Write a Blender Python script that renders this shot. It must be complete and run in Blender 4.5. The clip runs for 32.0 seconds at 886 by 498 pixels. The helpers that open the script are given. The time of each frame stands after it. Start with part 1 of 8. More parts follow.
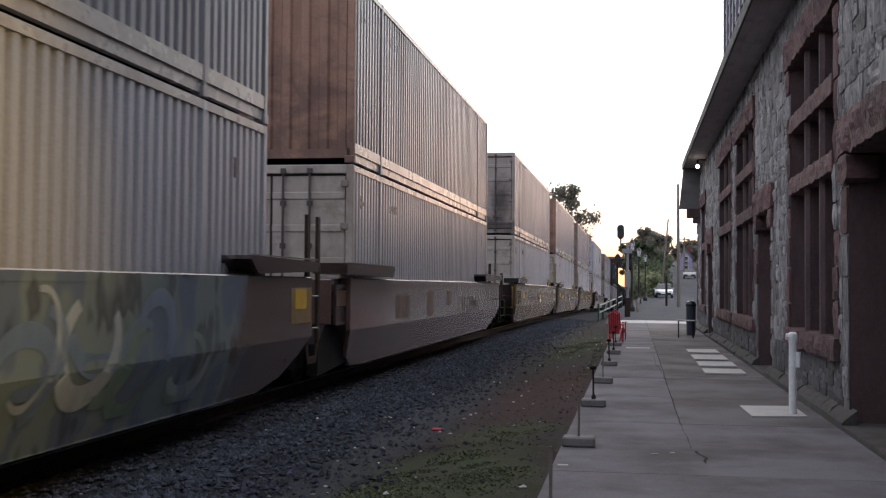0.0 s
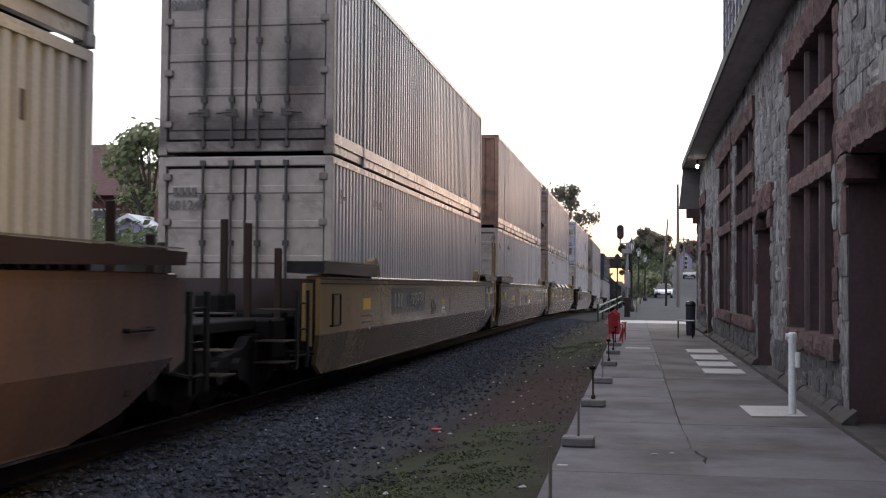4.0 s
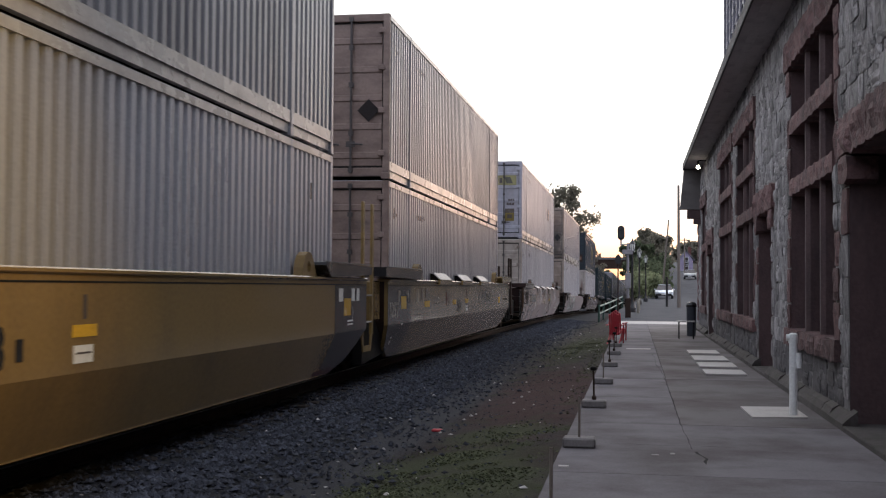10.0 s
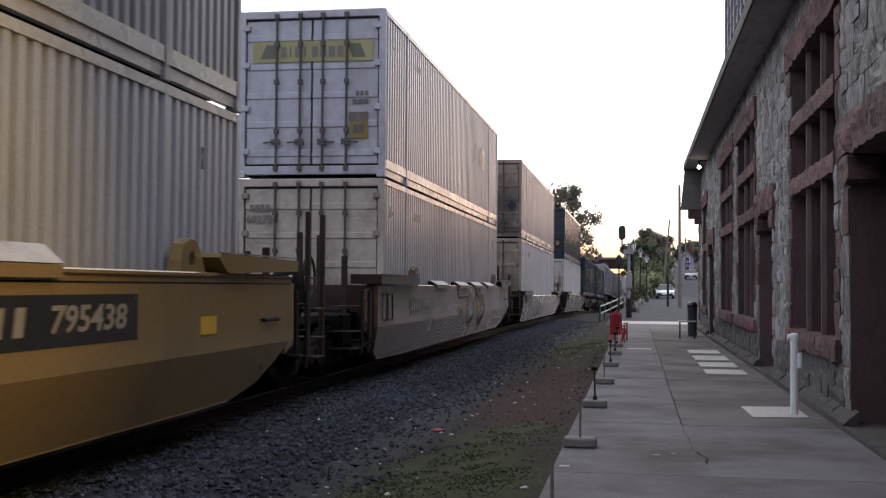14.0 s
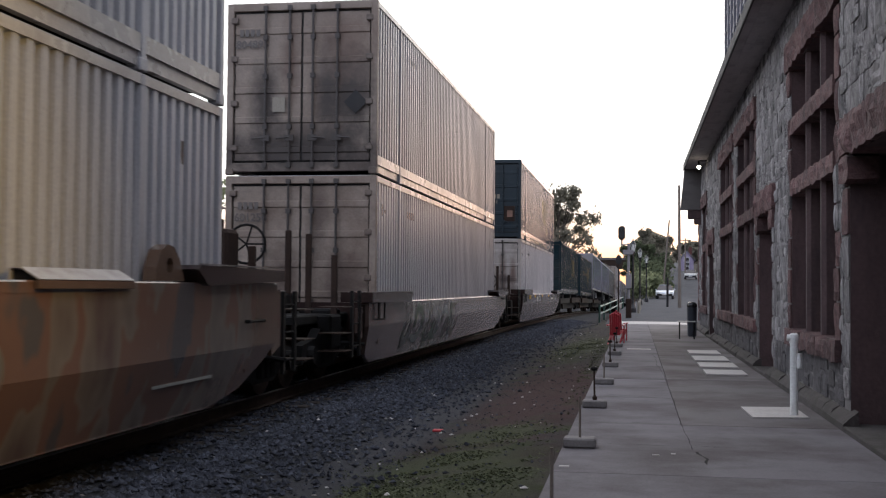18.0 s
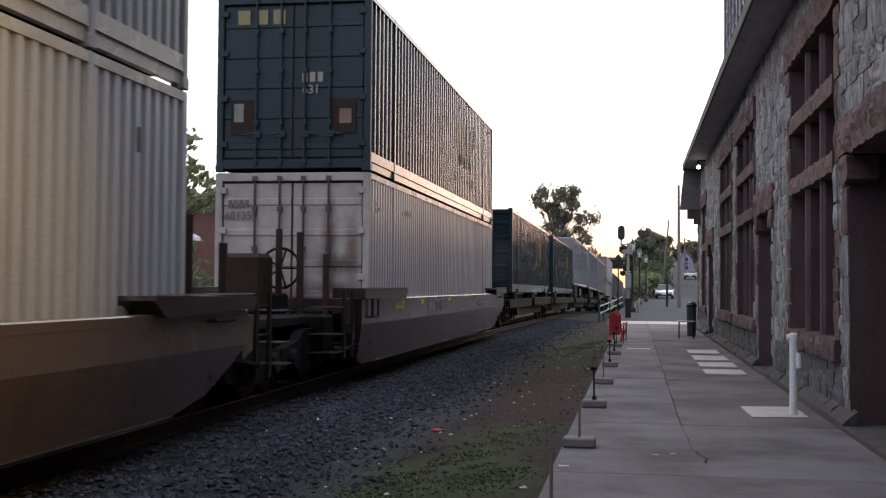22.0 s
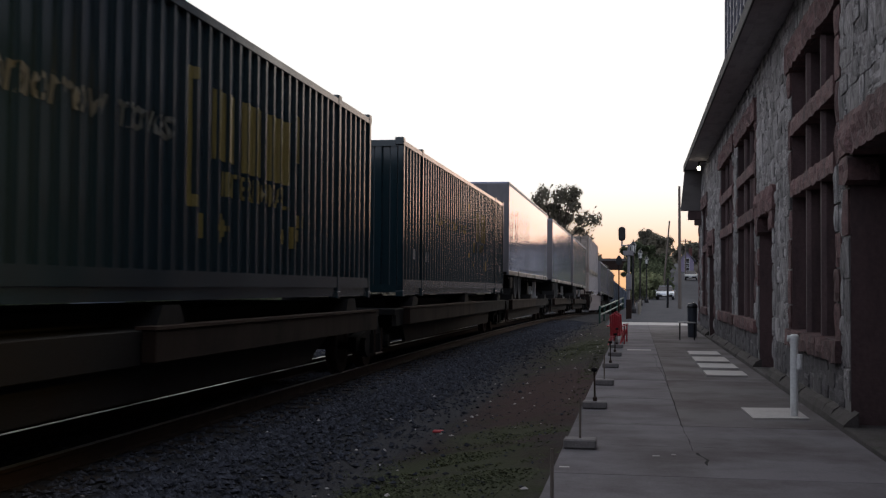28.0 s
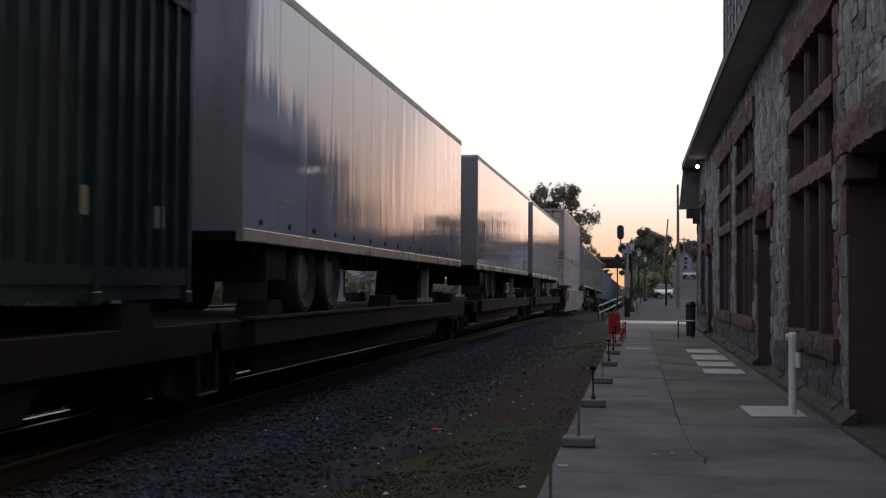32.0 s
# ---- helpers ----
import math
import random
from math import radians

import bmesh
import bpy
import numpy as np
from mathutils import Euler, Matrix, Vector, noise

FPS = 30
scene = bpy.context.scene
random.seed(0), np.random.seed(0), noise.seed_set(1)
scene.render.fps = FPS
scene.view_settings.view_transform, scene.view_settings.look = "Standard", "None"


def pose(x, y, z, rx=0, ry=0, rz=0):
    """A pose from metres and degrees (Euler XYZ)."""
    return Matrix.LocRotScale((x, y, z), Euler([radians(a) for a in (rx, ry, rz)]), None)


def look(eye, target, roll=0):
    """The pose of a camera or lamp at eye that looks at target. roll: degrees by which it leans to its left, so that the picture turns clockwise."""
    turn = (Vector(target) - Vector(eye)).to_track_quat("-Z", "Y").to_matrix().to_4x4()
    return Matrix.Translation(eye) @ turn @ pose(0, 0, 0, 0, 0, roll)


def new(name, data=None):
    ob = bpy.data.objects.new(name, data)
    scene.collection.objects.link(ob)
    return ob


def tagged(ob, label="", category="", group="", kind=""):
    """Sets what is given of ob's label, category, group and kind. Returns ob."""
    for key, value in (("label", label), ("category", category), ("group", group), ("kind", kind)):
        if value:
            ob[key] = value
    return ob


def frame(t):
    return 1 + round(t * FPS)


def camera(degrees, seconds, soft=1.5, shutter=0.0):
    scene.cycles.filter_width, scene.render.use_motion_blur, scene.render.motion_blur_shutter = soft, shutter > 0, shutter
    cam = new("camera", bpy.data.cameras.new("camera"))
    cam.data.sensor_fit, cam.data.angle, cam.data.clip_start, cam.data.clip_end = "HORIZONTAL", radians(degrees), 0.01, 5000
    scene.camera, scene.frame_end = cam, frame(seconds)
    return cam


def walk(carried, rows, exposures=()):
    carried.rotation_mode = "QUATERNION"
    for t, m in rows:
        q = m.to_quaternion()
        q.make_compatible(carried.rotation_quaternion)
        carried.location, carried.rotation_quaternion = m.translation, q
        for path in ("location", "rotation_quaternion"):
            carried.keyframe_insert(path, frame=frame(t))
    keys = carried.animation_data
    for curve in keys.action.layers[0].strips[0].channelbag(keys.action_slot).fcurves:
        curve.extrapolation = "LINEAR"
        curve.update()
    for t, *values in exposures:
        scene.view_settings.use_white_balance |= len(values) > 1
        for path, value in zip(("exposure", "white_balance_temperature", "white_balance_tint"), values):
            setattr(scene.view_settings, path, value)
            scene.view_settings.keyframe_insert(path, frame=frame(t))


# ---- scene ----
cam = camera(41.675, 32.0, 1.2, 0.3)
EYE = (0.0, 0.0, 1.42)
# small sway of the hand: seconds, degrees of turn to the left, degrees of tilt up
SWAY = """0:-1.22,-1.4 0.5:-.52,-1.25 1:-.23,-.3 1.5:-.37,-1 2:-.37,-1.54 2.5:-1.76,-1.4 3:-1.76,-1.4 3.5:-1.91,-1.4 5.5:.74,0 6:1.85,.1
6.5:1.15,.1 7:1,-.85 7.5:1,-1.26 8:-.37,-1.4 8.5:-.5,-1.4 9:-1.63,-1.4 9.5:-1.76,-1.25 10:-.5,.1 10.5:-.23,-1.4 11:1.15,-.84 11.5:1,.1
12:.3,.1 12.5:-.2,.1 13:1,.1 14:1.15,.1 14.5:1.15,.1 16.5:1.57,1.36 17:1.29,1.77 17.5:.74,1.2 18:.6,.5 18.5:-.5,.5 19:-.37,.1 19.5:0,-1.1
20:0,0 20.5:.6,.95 21:.3,0 21.5:.74,-.57 22:-.2,0 22.5:-1,0 23:-1.63,-.3 23.5:.6,.4 24:1.43,1.5 24.5:.87,1.5 25:-.65,1.64 25.5:-.37,2.06
27.5:1.29,3.04 28:1,2.06 28.5:.2,1.5 29:-.37,.25 29.5:-.64,-.16 30:-.78,.5 30.5:-.78,.3 31:-.1,.4 31.5:-1.34,0 32:-1.63,-.84"""
UNIT = math.degrees(1 / 2060)
ROWS = []
for item in SWAY.split():
    when, shift = item.split(":")
    sx, sy = (float(v) for v in shift.split(","))
    ROWS.append((float(when), pose(*EYE, 91.83 + sy * UNIT, 0, 9.401 + sx * UNIT) @ pose(0, 0, 0, 0, 0, 0.438)))
walk(cam, ROWS, [(0, -0.43), (17, -0.43), (23, -0.49), (25.5, -0.84), (28, -1.35), (32, -1.45)])

# ---- light: dusk sky under thin high cloud, glow low ahead of the camera, one weak wide sun ----
world = bpy.data.worlds.new("world")
scene.world = world
world.use_nodes = True
wn, wk = world.node_tree.nodes, world.node_tree.links
sky = wn.new("ShaderNodeTexSky")
sky.sky_type = "NISHITA"
sky.sun_disc = False
sky.sun_elevation = radians(3)
sky.sun_rotation = radians(2)
sky.air_density, sky.dust_density, sky.ozone_density = 1.0, 1.5, 3.0
wdir = wn.new("ShaderNodeTexCoord")
wsep = wn.new("ShaderNodeSeparateXYZ")
wk.new(wdir.outputs["Generated"], wsep.inputs[0])


def wramp(src, a, b):
    r = wn.new("ShaderNodeMapRange")
    r.interpolation_type = "SMOOTHSTEP"
    r.inputs[1].default_value, r.inputs[2].default_value = a, b
    wk.new(wsep.outputs[src], r.inputs[0])
    return r.outputs[0]


def wmix(fac, a, b):
    m = wn.new("ShaderNodeMix")
    m.data_type = "RGBA"
    wk.new(fac, m.inputs[0])
    for i, v in ((6, a), (7, b)):
        if isinstance(v, tuple):
            m.inputs[i].default_value = (*v, 1)
        else:
            wk.new(v, m.inputs[i])
    return m.outputs[2]


# pale cloud overhead, dull mauve round the horizon, amber where the sun has gone
low_sky = wmix(wramp("Y", 0.45, 0.95), (9.0, 7.6, 7.8), (28.0, 15.5, 8.0))
high_sky = wmix(wramp("Y", 0.0, 0.9), (18.4, 19.9, 24.0), (31.0, 30.5, 29.5))
# the glow stands higher to the right, behind the station, where the sun went down
side = wramp("X", 0.04, 0.24)
tall = wn.new("ShaderNodeMath")
tall.operation = "MULTIPLY_ADD"
tall.inputs[1].default_value, tall.inputs[2].default_value = 1.6, 1.0
wk.new(side, tall.inputs[0])
rise = wn.new("ShaderNodeMath")
rise.operation = "DIVIDE"
wk.new(wsep.outputs["Z"], rise.inputs[0])
wk.new(tall.outputs[0], rise.inputs[1])
up = wn.new("ShaderNodeMapRange")
up.interpolation_type = "SMOOTHSTEP"
up.inputs[1].default_value, up.inputs[2].default_value = 0.0, 0.1
wk.new(rise.outputs[0], up.inputs[0])
thin = wmix(up.outputs[0], low_sky, high_sky)
both = wn.new("ShaderNodeMix")
both.data_type = "RGBA"
both.inputs[0].default_value = 0.9
wk.new(sky.outputs["Color"], both.inputs[6])
wk.new(thin, both.inputs[7])
wk.new(both.outputs[2], wn["Background"].inputs["Color"])
wn["Background"].inputs["Strength"].default_value = 0.1
sun = new("sun", bpy.data.lights.new("sun", "SUN"))
sun.data.energy, sun.data.angle, sun.data.color = 0.2, radians(18), (1.0, 0.64, 0.52)
sun.matrix_world = look((0, 0, 0), (-0.04, -1, -0.065))
scene.view_settings.exposure = 0.0
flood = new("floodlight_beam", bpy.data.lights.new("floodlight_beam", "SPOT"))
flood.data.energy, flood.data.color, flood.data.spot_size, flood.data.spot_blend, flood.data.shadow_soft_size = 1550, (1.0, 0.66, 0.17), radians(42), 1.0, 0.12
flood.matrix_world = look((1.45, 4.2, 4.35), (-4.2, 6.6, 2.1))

# ---- materials ----
def mat(name, rgb, rough=0.6, metal=0.0, dirt=None, amount=0.5, scale=2.0, streak=1.0, grain=30.0, bump=0.15, coat=0.0, vary=0.0, stretch=(1, 1, 1), islands=False):
    """Paint, stone or metal: base colour with fine grain, broad stains (streak > 1: drawn out downwards) and relief."""
    m = bpy.data.materials.new(name)
    m.use_nodes = True
    n, k = m.node_tree.nodes, m.node_tree.links
    p = n["Principled BSDF"]
    co = n.new("ShaderNodeTexCoord")
    info = n.new("ShaderNodeObjectInfo")
    off = n.new("ShaderNodeVectorMath")
    off.operation = "MULTIPLY_ADD"
    off.inputs[1].default_value = (stretch[0], stretch[1], stretch[2] / streak)
    k.new(co.outputs["Object"], off.inputs[0])
    cmb = n.new("ShaderNodeVectorMath")
    cmb.operation = "SCALE"
    cmb.inputs[0].default_value = (17.0, 31.0, 13.0)
    k.new(info.outputs["Random"], cmb.inputs["Scale"])
    k.new(cmb.outputs[0], off.inputs[2])
    broad = n.new("ShaderNodeTexNoise")
    broad.inputs["Scale"].default_value = scale
    broad.inputs["Detail"].default_value = 6
    broad.inputs["Roughness"].default_value = 0.65
    k.new(off.outputs[0], broad.inputs["Vector"])
    fine = n.new("ShaderNodeTexNoise")
    fine.inputs["Scale"].default_value = grain
    fine.inputs["Detail"].default_value = 4
    k.new(co.outputs["Object"], fine.inputs["Vector"])
    ramp = n.new("ShaderNodeMapRange")
    ramp.inputs[1].default_value, ramp.inputs[2].default_value = 0.62 - 0.3 * amount, 0.8 - 0.2 * amount
    ramp.inputs[4].default_value = min(1.0, 0.35 + 0.65 * amount)
    k.new(broad.outputs["Fac"], ramp.inputs[0])
    mix = n.new("ShaderNodeMix")
    mix.data_type = "RGBA"
    d = dirt if dirt else tuple(c * 0.55 for c in rgb)
    mix.inputs[6].default_value, mix.inputs[7].default_value = (*rgb, 1), (*d, 1)
    k.new(ramp.outputs[0], mix.inputs[0])
    hsv = n.new("ShaderNodeHueSaturation")
    val = n.new("ShaderNodeMath")
    val.operation = "MULTIPLY_ADD"
    val.inputs[1].default_value, val.inputs[2].default_value = 0.5, 0.75
    k.new(fine.outputs["Fac"], val.inputs[0])
    add = n.new("ShaderNodeMath")
    add.operation = "MULTIPLY_ADD"
    add.inputs[1].default_value = vary
    if islands:
        geo = n.new("ShaderNodeNewGeometry")
        k.new(geo.outputs["Random Per Island"], add.inputs[0])
    else:
        k.new(info.outputs["Random"], add.inputs[0])
    sub = n.new("ShaderNodeMath")
    sub.operation = "SUBTRACT"
    sub.inputs[1].default_value = vary / 2
    k.new(val.outputs[0], sub.inputs[0])
    k.new(sub.outputs[0], add.inputs[2])
    k.new(add.outputs[0], hsv.inputs["Value"])
    k.new(mix.outputs[2], hsv.inputs["Color"])
    k.new(hsv.outputs[0], p.inputs["Base Color"])
    p.inputs["Metallic"].default_value = metal
    rr = n.new("ShaderNodeMath")
    rr.operation = "MULTIPLY_ADD"
    rr.inputs[1].default_value, rr.inputs[2].default_value = 0.3, rough - 0.12
    k.new(broad.outputs["Fac"], rr.inputs[0])
    k.new(rr.outputs[0], p.inputs["Roughness"])
    p.inputs["Coat Weight"].default_value = coat
    if bump:
        bp = n.new("ShaderNodeBump")
        bp.inputs["Strength"].default_value = bump
        bp.inputs["Distance"].default_value = 0.02
        k.new(fine.outputs["Fac"], bp.inputs["Height"])
        k.new(bp.outputs[0], p.inputs["Normal"])
    return m


def glow(name, rgb, strength):
    m = bpy.data.materials.new(name)
    m.use_nodes = True
    p = m.node_tree.nodes["Principled BSDF"]
    p.inputs["Base Color"].default_value = (*rgb, 1)
    p.inputs["Emission Color"].default_value = (*rgb, 1)
    p.inputs["Emission Strength"].default_value = strength
    return m


RUST = (0.075, 0.035, 0.022)
WHITE_BOX = mat("white_container_paint", (0.315, 0.31, 0.325), 0.29, 0.0, (0.19, 0.183, 0.188), 0.45, 0.7, 5, 40, 0.02)
GREY_BOX = mat("grey_container_paint", (0.195, 0.19, 0.202), 0.29, 0.0, (0.1, 0.092, 0.096), 0.5, 0.8, 5, 40, 0.02)
CREAM_RAIL = mat("pale_rail_paint", (0.4, 0.37, 0.335), 0.25, 0.1, (0.2, 0.16, 0.135), 0.45, 1.2, 1, 30, 0.05)
STAINED_DOOR = mat("stained_white_door_paint", (0.25, 0.2, 0.165), 0.5, 0.0, (0.13, 0.085, 0.062), 0.6, 1.0, 0.8, 30, 0.08)
DOOR_WHITE = mat("white_door_paint", (0.34, 0.29, 0.25), 0.45, 0.0, (0.18, 0.135, 0.108), 0.5, 1.4, 3, 9, 0.04)
RUSTY_END = mat("rusted_brown_end_steel", (0.30, 0.165, 0.11), 0.6, 0.0, (0.13, 0.058, 0.04), 0.6, 0.9, 5, 25, 0.1)
TAN_END = mat("tan_end_steel", (0.205, 0.145, 0.12), 0.55, 0.0, (0.085, 0.055, 0.046), 0.6, 1.4, 0.4, 25, 0.1)
NAVY_BOX = mat("dark_blue_container_paint", (0.011, 0.021, 0.029), 0.42, 0.0, (0.026, 0.026, 0.026), 0.4, 1.0, 3, 30, 0.06)
NAVY_SIDE = mat("grey_blue_container_paint", (0.022, 0.03, 0.04), 0.12, 0.0, (0.03, 0.03, 0.032), 0.5, 1.0, 4, 30, 0)
GREEN_BOX = mat("dark_green_container_paint", (0.009, 0.021, 0.027), 0.13, 0.0, (0.016, 0.021, 0.024), 0.45, 0.9, 4, 30, 0)
TRAILER = mat("polished_trailer_skin", (0.315, 0.33, 0.445), 0.05, 0.2, (0.27, 0.28, 0.37), 0.35, 0.6, 5, 60, 0.01)
TRAILER_DULL = mat("dull_trailer_skin", (0.4, 0.385, 0.43), 0.1, 0.3, (0.31, 0.295, 0.31), 0.4, 0.6, 5, 60, 0.02)
CAR_BROWN = mat("faded_brown_wagon_paint", (0.105, 0.062, 0.052), 0.14, 0.0, (0.055, 0.042, 0.04), 0.55, 0.7, 2, 25, 0.02)
CAR_YELLOW = mat("yellow_wagon_paint", (0.212, 0.137, 0.052), 0.12, 0.0, (0.125, 0.086, 0.042), 0.42, 0.6, 2.5, 25, 0.015)
CAR_ORANGE = mat("weathered_orange_wagon_paint", (0.15, 0.085, 0.05), 0.3, 0.0, (0.075, 0.05, 0.04), 0.5, 0.7, 2, 25, 0.06)
CAR_TAUPE = mat("taupe_wagon_paint", (0.15, 0.12, 0.1), 0.14, 0.0, (0.08, 0.06, 0.055), 0.5, 0.7, 2, 25, 0.02)
CAR_DARK = mat("dark_brown_wagon_paint", (0.03, 0.018, 0.0165), 0.16, 0.0, (0.018, 0.013, 0.0125), 0.5, 0.7, 2, 25, 0.02)
IRON = mat("sooty_iron", (0.007, 0.0066, 0.0066), 0.75, 0.0, (0.012, 0.009, 0.008), 0.5, 3, 1, 40, 0.15)
IRON_RUST = mat("rusty_iron", (0.038, 0.024, 0.019), 0.65, 0.2, (0.02, 0.016, 0.015), 0.5, 3, 1, 40, 0.15)
YELLOW = mat("safety_yellow_paint", (0.62, 0.36, 0.03), 0.2, 0.0, (0.35, 0.2, 0.05), 0.4, 3, 2, 40, 0.05)
BLACK = mat("black_paint", (0.018, 0.018, 0.02), 0.2, 0.0, (0.05, 0.045, 0.04), 0.4, 2, 2, 40, 0.05)
WHITE = mat("white_marking_paint", (0.72, 0.70, 0.66), 0.2, 0.0, (0.4, 0.37, 0.33), 0.35, 4, 2, 40, 0.03)
MAROON = mat("maroon_marking_paint", (0.12, 0.035, 0.032), 0.2, 0.0, (0.08, 0.045, 0.035), 0.4, 4, 2, 40, 0.03)
DARKTEXT = mat("dark_marking_paint", (0.085, 0.07, 0.065), 0.2, 0.0, (0.12, 0.1, 0.085), 0.4, 4, 2, 40, 0.03)
STEEL = mat("worn_rail_steel", (0.55, 0.53, 0.5), 0.36, 1.0, (0.35, 0.3, 0.26), 0.35, 4, 1, 60, 0.03)
RAILSIDE = mat("rusty_rail_side", (0.04, 0.026, 0.02), 0.7, 0.3, (0.022, 0.017, 0.015), 0.5, 5, 1, 40, 0.15)
TIE = mat("weathered_tie_wood", (0.03, 0.024, 0.021), 0.85, 0.0, (0.017, 0.015, 0.014), 0.5, 3, 0.5, 40, 0.3, vary=0.3)
GRAVEL = mat("ballast_gravel", (0.05, 0.053, 0.067), 0.85, 0.0, (0.02, 0.021, 0.025), 0.5, 6, 1, 60, 0.5, vary=0.9, islands=True)
CONCRETE = mat("worn_concrete", (0.155, 0.143, 0.152), 0.8, 0.0, (0.072, 0.062, 0.06), 0.62, 0.8, 1, 45, 0.18, vary=0.1)
CONCRETE_WARM = mat("stained_concrete", (0.142, 0.129, 0.131), 0.8, 0.0, (0.066, 0.053, 0.048), 0.66, 0.7, 1, 45, 0.18, vary=0.1)
CONCRETE_BLOCK = mat("rough_concrete_block", (0.17, 0.155, 0.15), 0.85, 0.0, (0.09, 0.082, 0.08), 0.5, 6, 1, 60, 0.3)
PALE_SLAB = mat("pale_stone_slab", (0.42, 0.39, 0.37), 0.75, 0.0, (0.3, 0.275, 0.26), 0.4, 3, 1, 40, 0.1)
ASPHALT = mat("asphalt", (0.055, 0.056, 0.064), 0.85, 0.0, (0.038, 0.039, 0.045), 0.5, 0.5, 1, 50, 0.25)
STONE = mat("grey_rubble_stone", (0.27, 0.252, 0.25), 0.85, 0.0, (0.06, 0.053, 0.053), 0.72, 3.2, 2.5, 14, 1.0, vary=0.75)
MORTAR = mat("grey_mortar", (0.2, 0.187, 0.185), 0.9, 0.0, (0.1, 0.092, 0.09), 0.5, 5, 1, 40, 0.4)
SANDSTONE = mat("red_sandstone", (0.13, 0.067, 0.065), 0.85, 0.0, (0.04, 0.027, 0.029), 0.66, 3.5, 1, 22, 0.9, vary=0.45)
# the sandstone again, darker: the shade of deep recesses is put into its colour
REVEAL = mat("shade_dark_sandstone", (0.085, 0.051, 0.051), 0.85, 0.0, (0.04, 0.028, 0.029), 0.6, 2.5, 3, 22, 0.5, vary=0.3)
# stone of the courses below the sills, darker than the wall above
STONE_LOW = mat("streaked_low_stone", (0.105, 0.097, 0.1), 0.9, 0.0, (0.05, 0.044, 0.044), 0.6, 2.4, 3, 14, 0.7, vary=0.3)
MOSSY = mat("mossy_plinth_stone", (0.056, 0.047, 0.045), 0.9, 0.0, (0.03, 0.032, 0.02), 0.55, 4, 1, 30, 0.7, vary=0.3)
SASH = mat("maroon_window_paint", (0.05, 0.02, 0.022), 0.5, 0.0, (0.028, 0.017, 0.017), 0.4, 4, 2, 40, 0.08)
SOFFIT = mat("weathered_soffit_paint", (0.4, 0.37, 0.375), 0.75, 0.0, (0.24, 0.22, 0.22), 0.5, 2, 0.4, 40, 0.2)
EAVE = mat("dark_eave_timber", (0.125, 0.112, 0.108), 0.75, 0.0, (0.075, 0.067, 0.063), 0.5, 2, 0.4, 40, 0.2)
SLATE = mat("grey_slate", (0.15, 0.145, 0.17), 0.6, 0.0, (0.1, 0.097, 0.112), 0.5, 3, 1, 40, 0.2, vary=0.3)
PIPE = mat("white_plastic_pipe", (0.72, 0.72, 0.71), 0.4, 0.0, (0.55, 0.53, 0.5), 0.4, 4, 2, 40, 0.02)
RED = mat("red_plastic", (0.46, 0.028, 0.042), 0.5, 0.0, (0.32, 0.02, 0.032), 0.4, 5, 1, 40, 0.05)
POLE = mat("grey_weathered_pole", (0.16, 0.13, 0.11), 0.85, 0.0, (0.09, 0.075, 0.065), 0.5, 3, 6, 30, 0.3)
GALV = mat("galvanised_steel", (0.42, 0.42, 0.42), 0.5, 0.6, (0.28, 0.28, 0.28), 0.4, 4, 2, 40, 0.05)
BARK = mat("dark_bark", (0.07, 0.055, 0.042), 0.9, 0.0, (0.04, 0.032, 0.026), 0.5, 4, 4, 30, 0.5)
LEAF = mat("green_foliage", (0.125, 0.145, 0.09), 0.75, 0.0, (0.075, 0.095, 0.06), 0.5, 0.6, 1, 6, 0.0, vary=0.7, islands=True)
# paler than LEAF: the haze of distance is put into its colour
LEAF_HAZED = mat("hazed_foliage", (0.22, 0.205, 0.165), 0.8, 0.0, (0.15, 0.14, 0.11), 0.5, 0.4, 1, 6, 0.0, vary=0.7, islands=True)
LEAF_LIGHT = mat("pale_green_foliage", (0.215, 0.235, 0.14), 0.75, 0.0, (0.14, 0.16, 0.09), 0.5, 0.6, 1, 6, 0.0, vary=0.7, islands=True)
BRICK = mat("red_brick_wall", (0.1, 0.035, 0.03), 0.85, 0.0, (0.065, 0.026, 0.023), 0.5, 2, 1, 30, 0.3)
LILAC = mat("lilac_siding", (0.33, 0.28, 0.40), 0.7, 0.0, (0.25, 0.21, 0.30), 0.4, 2, 1, 30, 0.1)
HOUSE_WHITE = mat("white_siding", (0.62, 0.62, 0.62), 0.7, 0.0, (0.5, 0.5, 0.5), 0.4, 2, 1, 30, 0.1)
CARPAINT = mat("white_car_paint", (0.72, 0.74, 0.78), 0.25, 0.0, (0.62, 0.63, 0.66), 0.3, 2, 1, 30, 0.0, coat=0.6)
RUBBER = mat("black_rubber", (0.02, 0.02, 0.021), 0.8, 0.0, (0.035, 0.033, 0.031), 0.4, 6, 1, 40, 0.15)
GLASS_DARK = mat("dark_window_glass", (0.035, 0.027, 0.029), 0.16, 0.0, (0.045, 0.035, 0.035), 0.3, 2, 1, 30, 0.0)
LAMP_GLASS = mat("white_lamp_glass", (0.75, 0.74, 0.7), 0.3, 0.0, (0.6, 0.6, 0.55), 0.3, 4, 1, 30, 0.0)
BULB = glow("lit_bulb", (1.0, 0.9, 0.72), 22.0)
GREENPAINT = mat("dark_green_paint", (0.02, 0.06, 0.045), 0.5, 0.0, (0.03, 0.05, 0.04), 0.4, 4, 2, 40, 0.05)
BLUEGREY = mat("blue_grey_paint", (0.20, 0.23, 0.28), 0.5, 0.0, (0.12, 0.13, 0.15), 0.4, 2, 2, 40, 0.05)
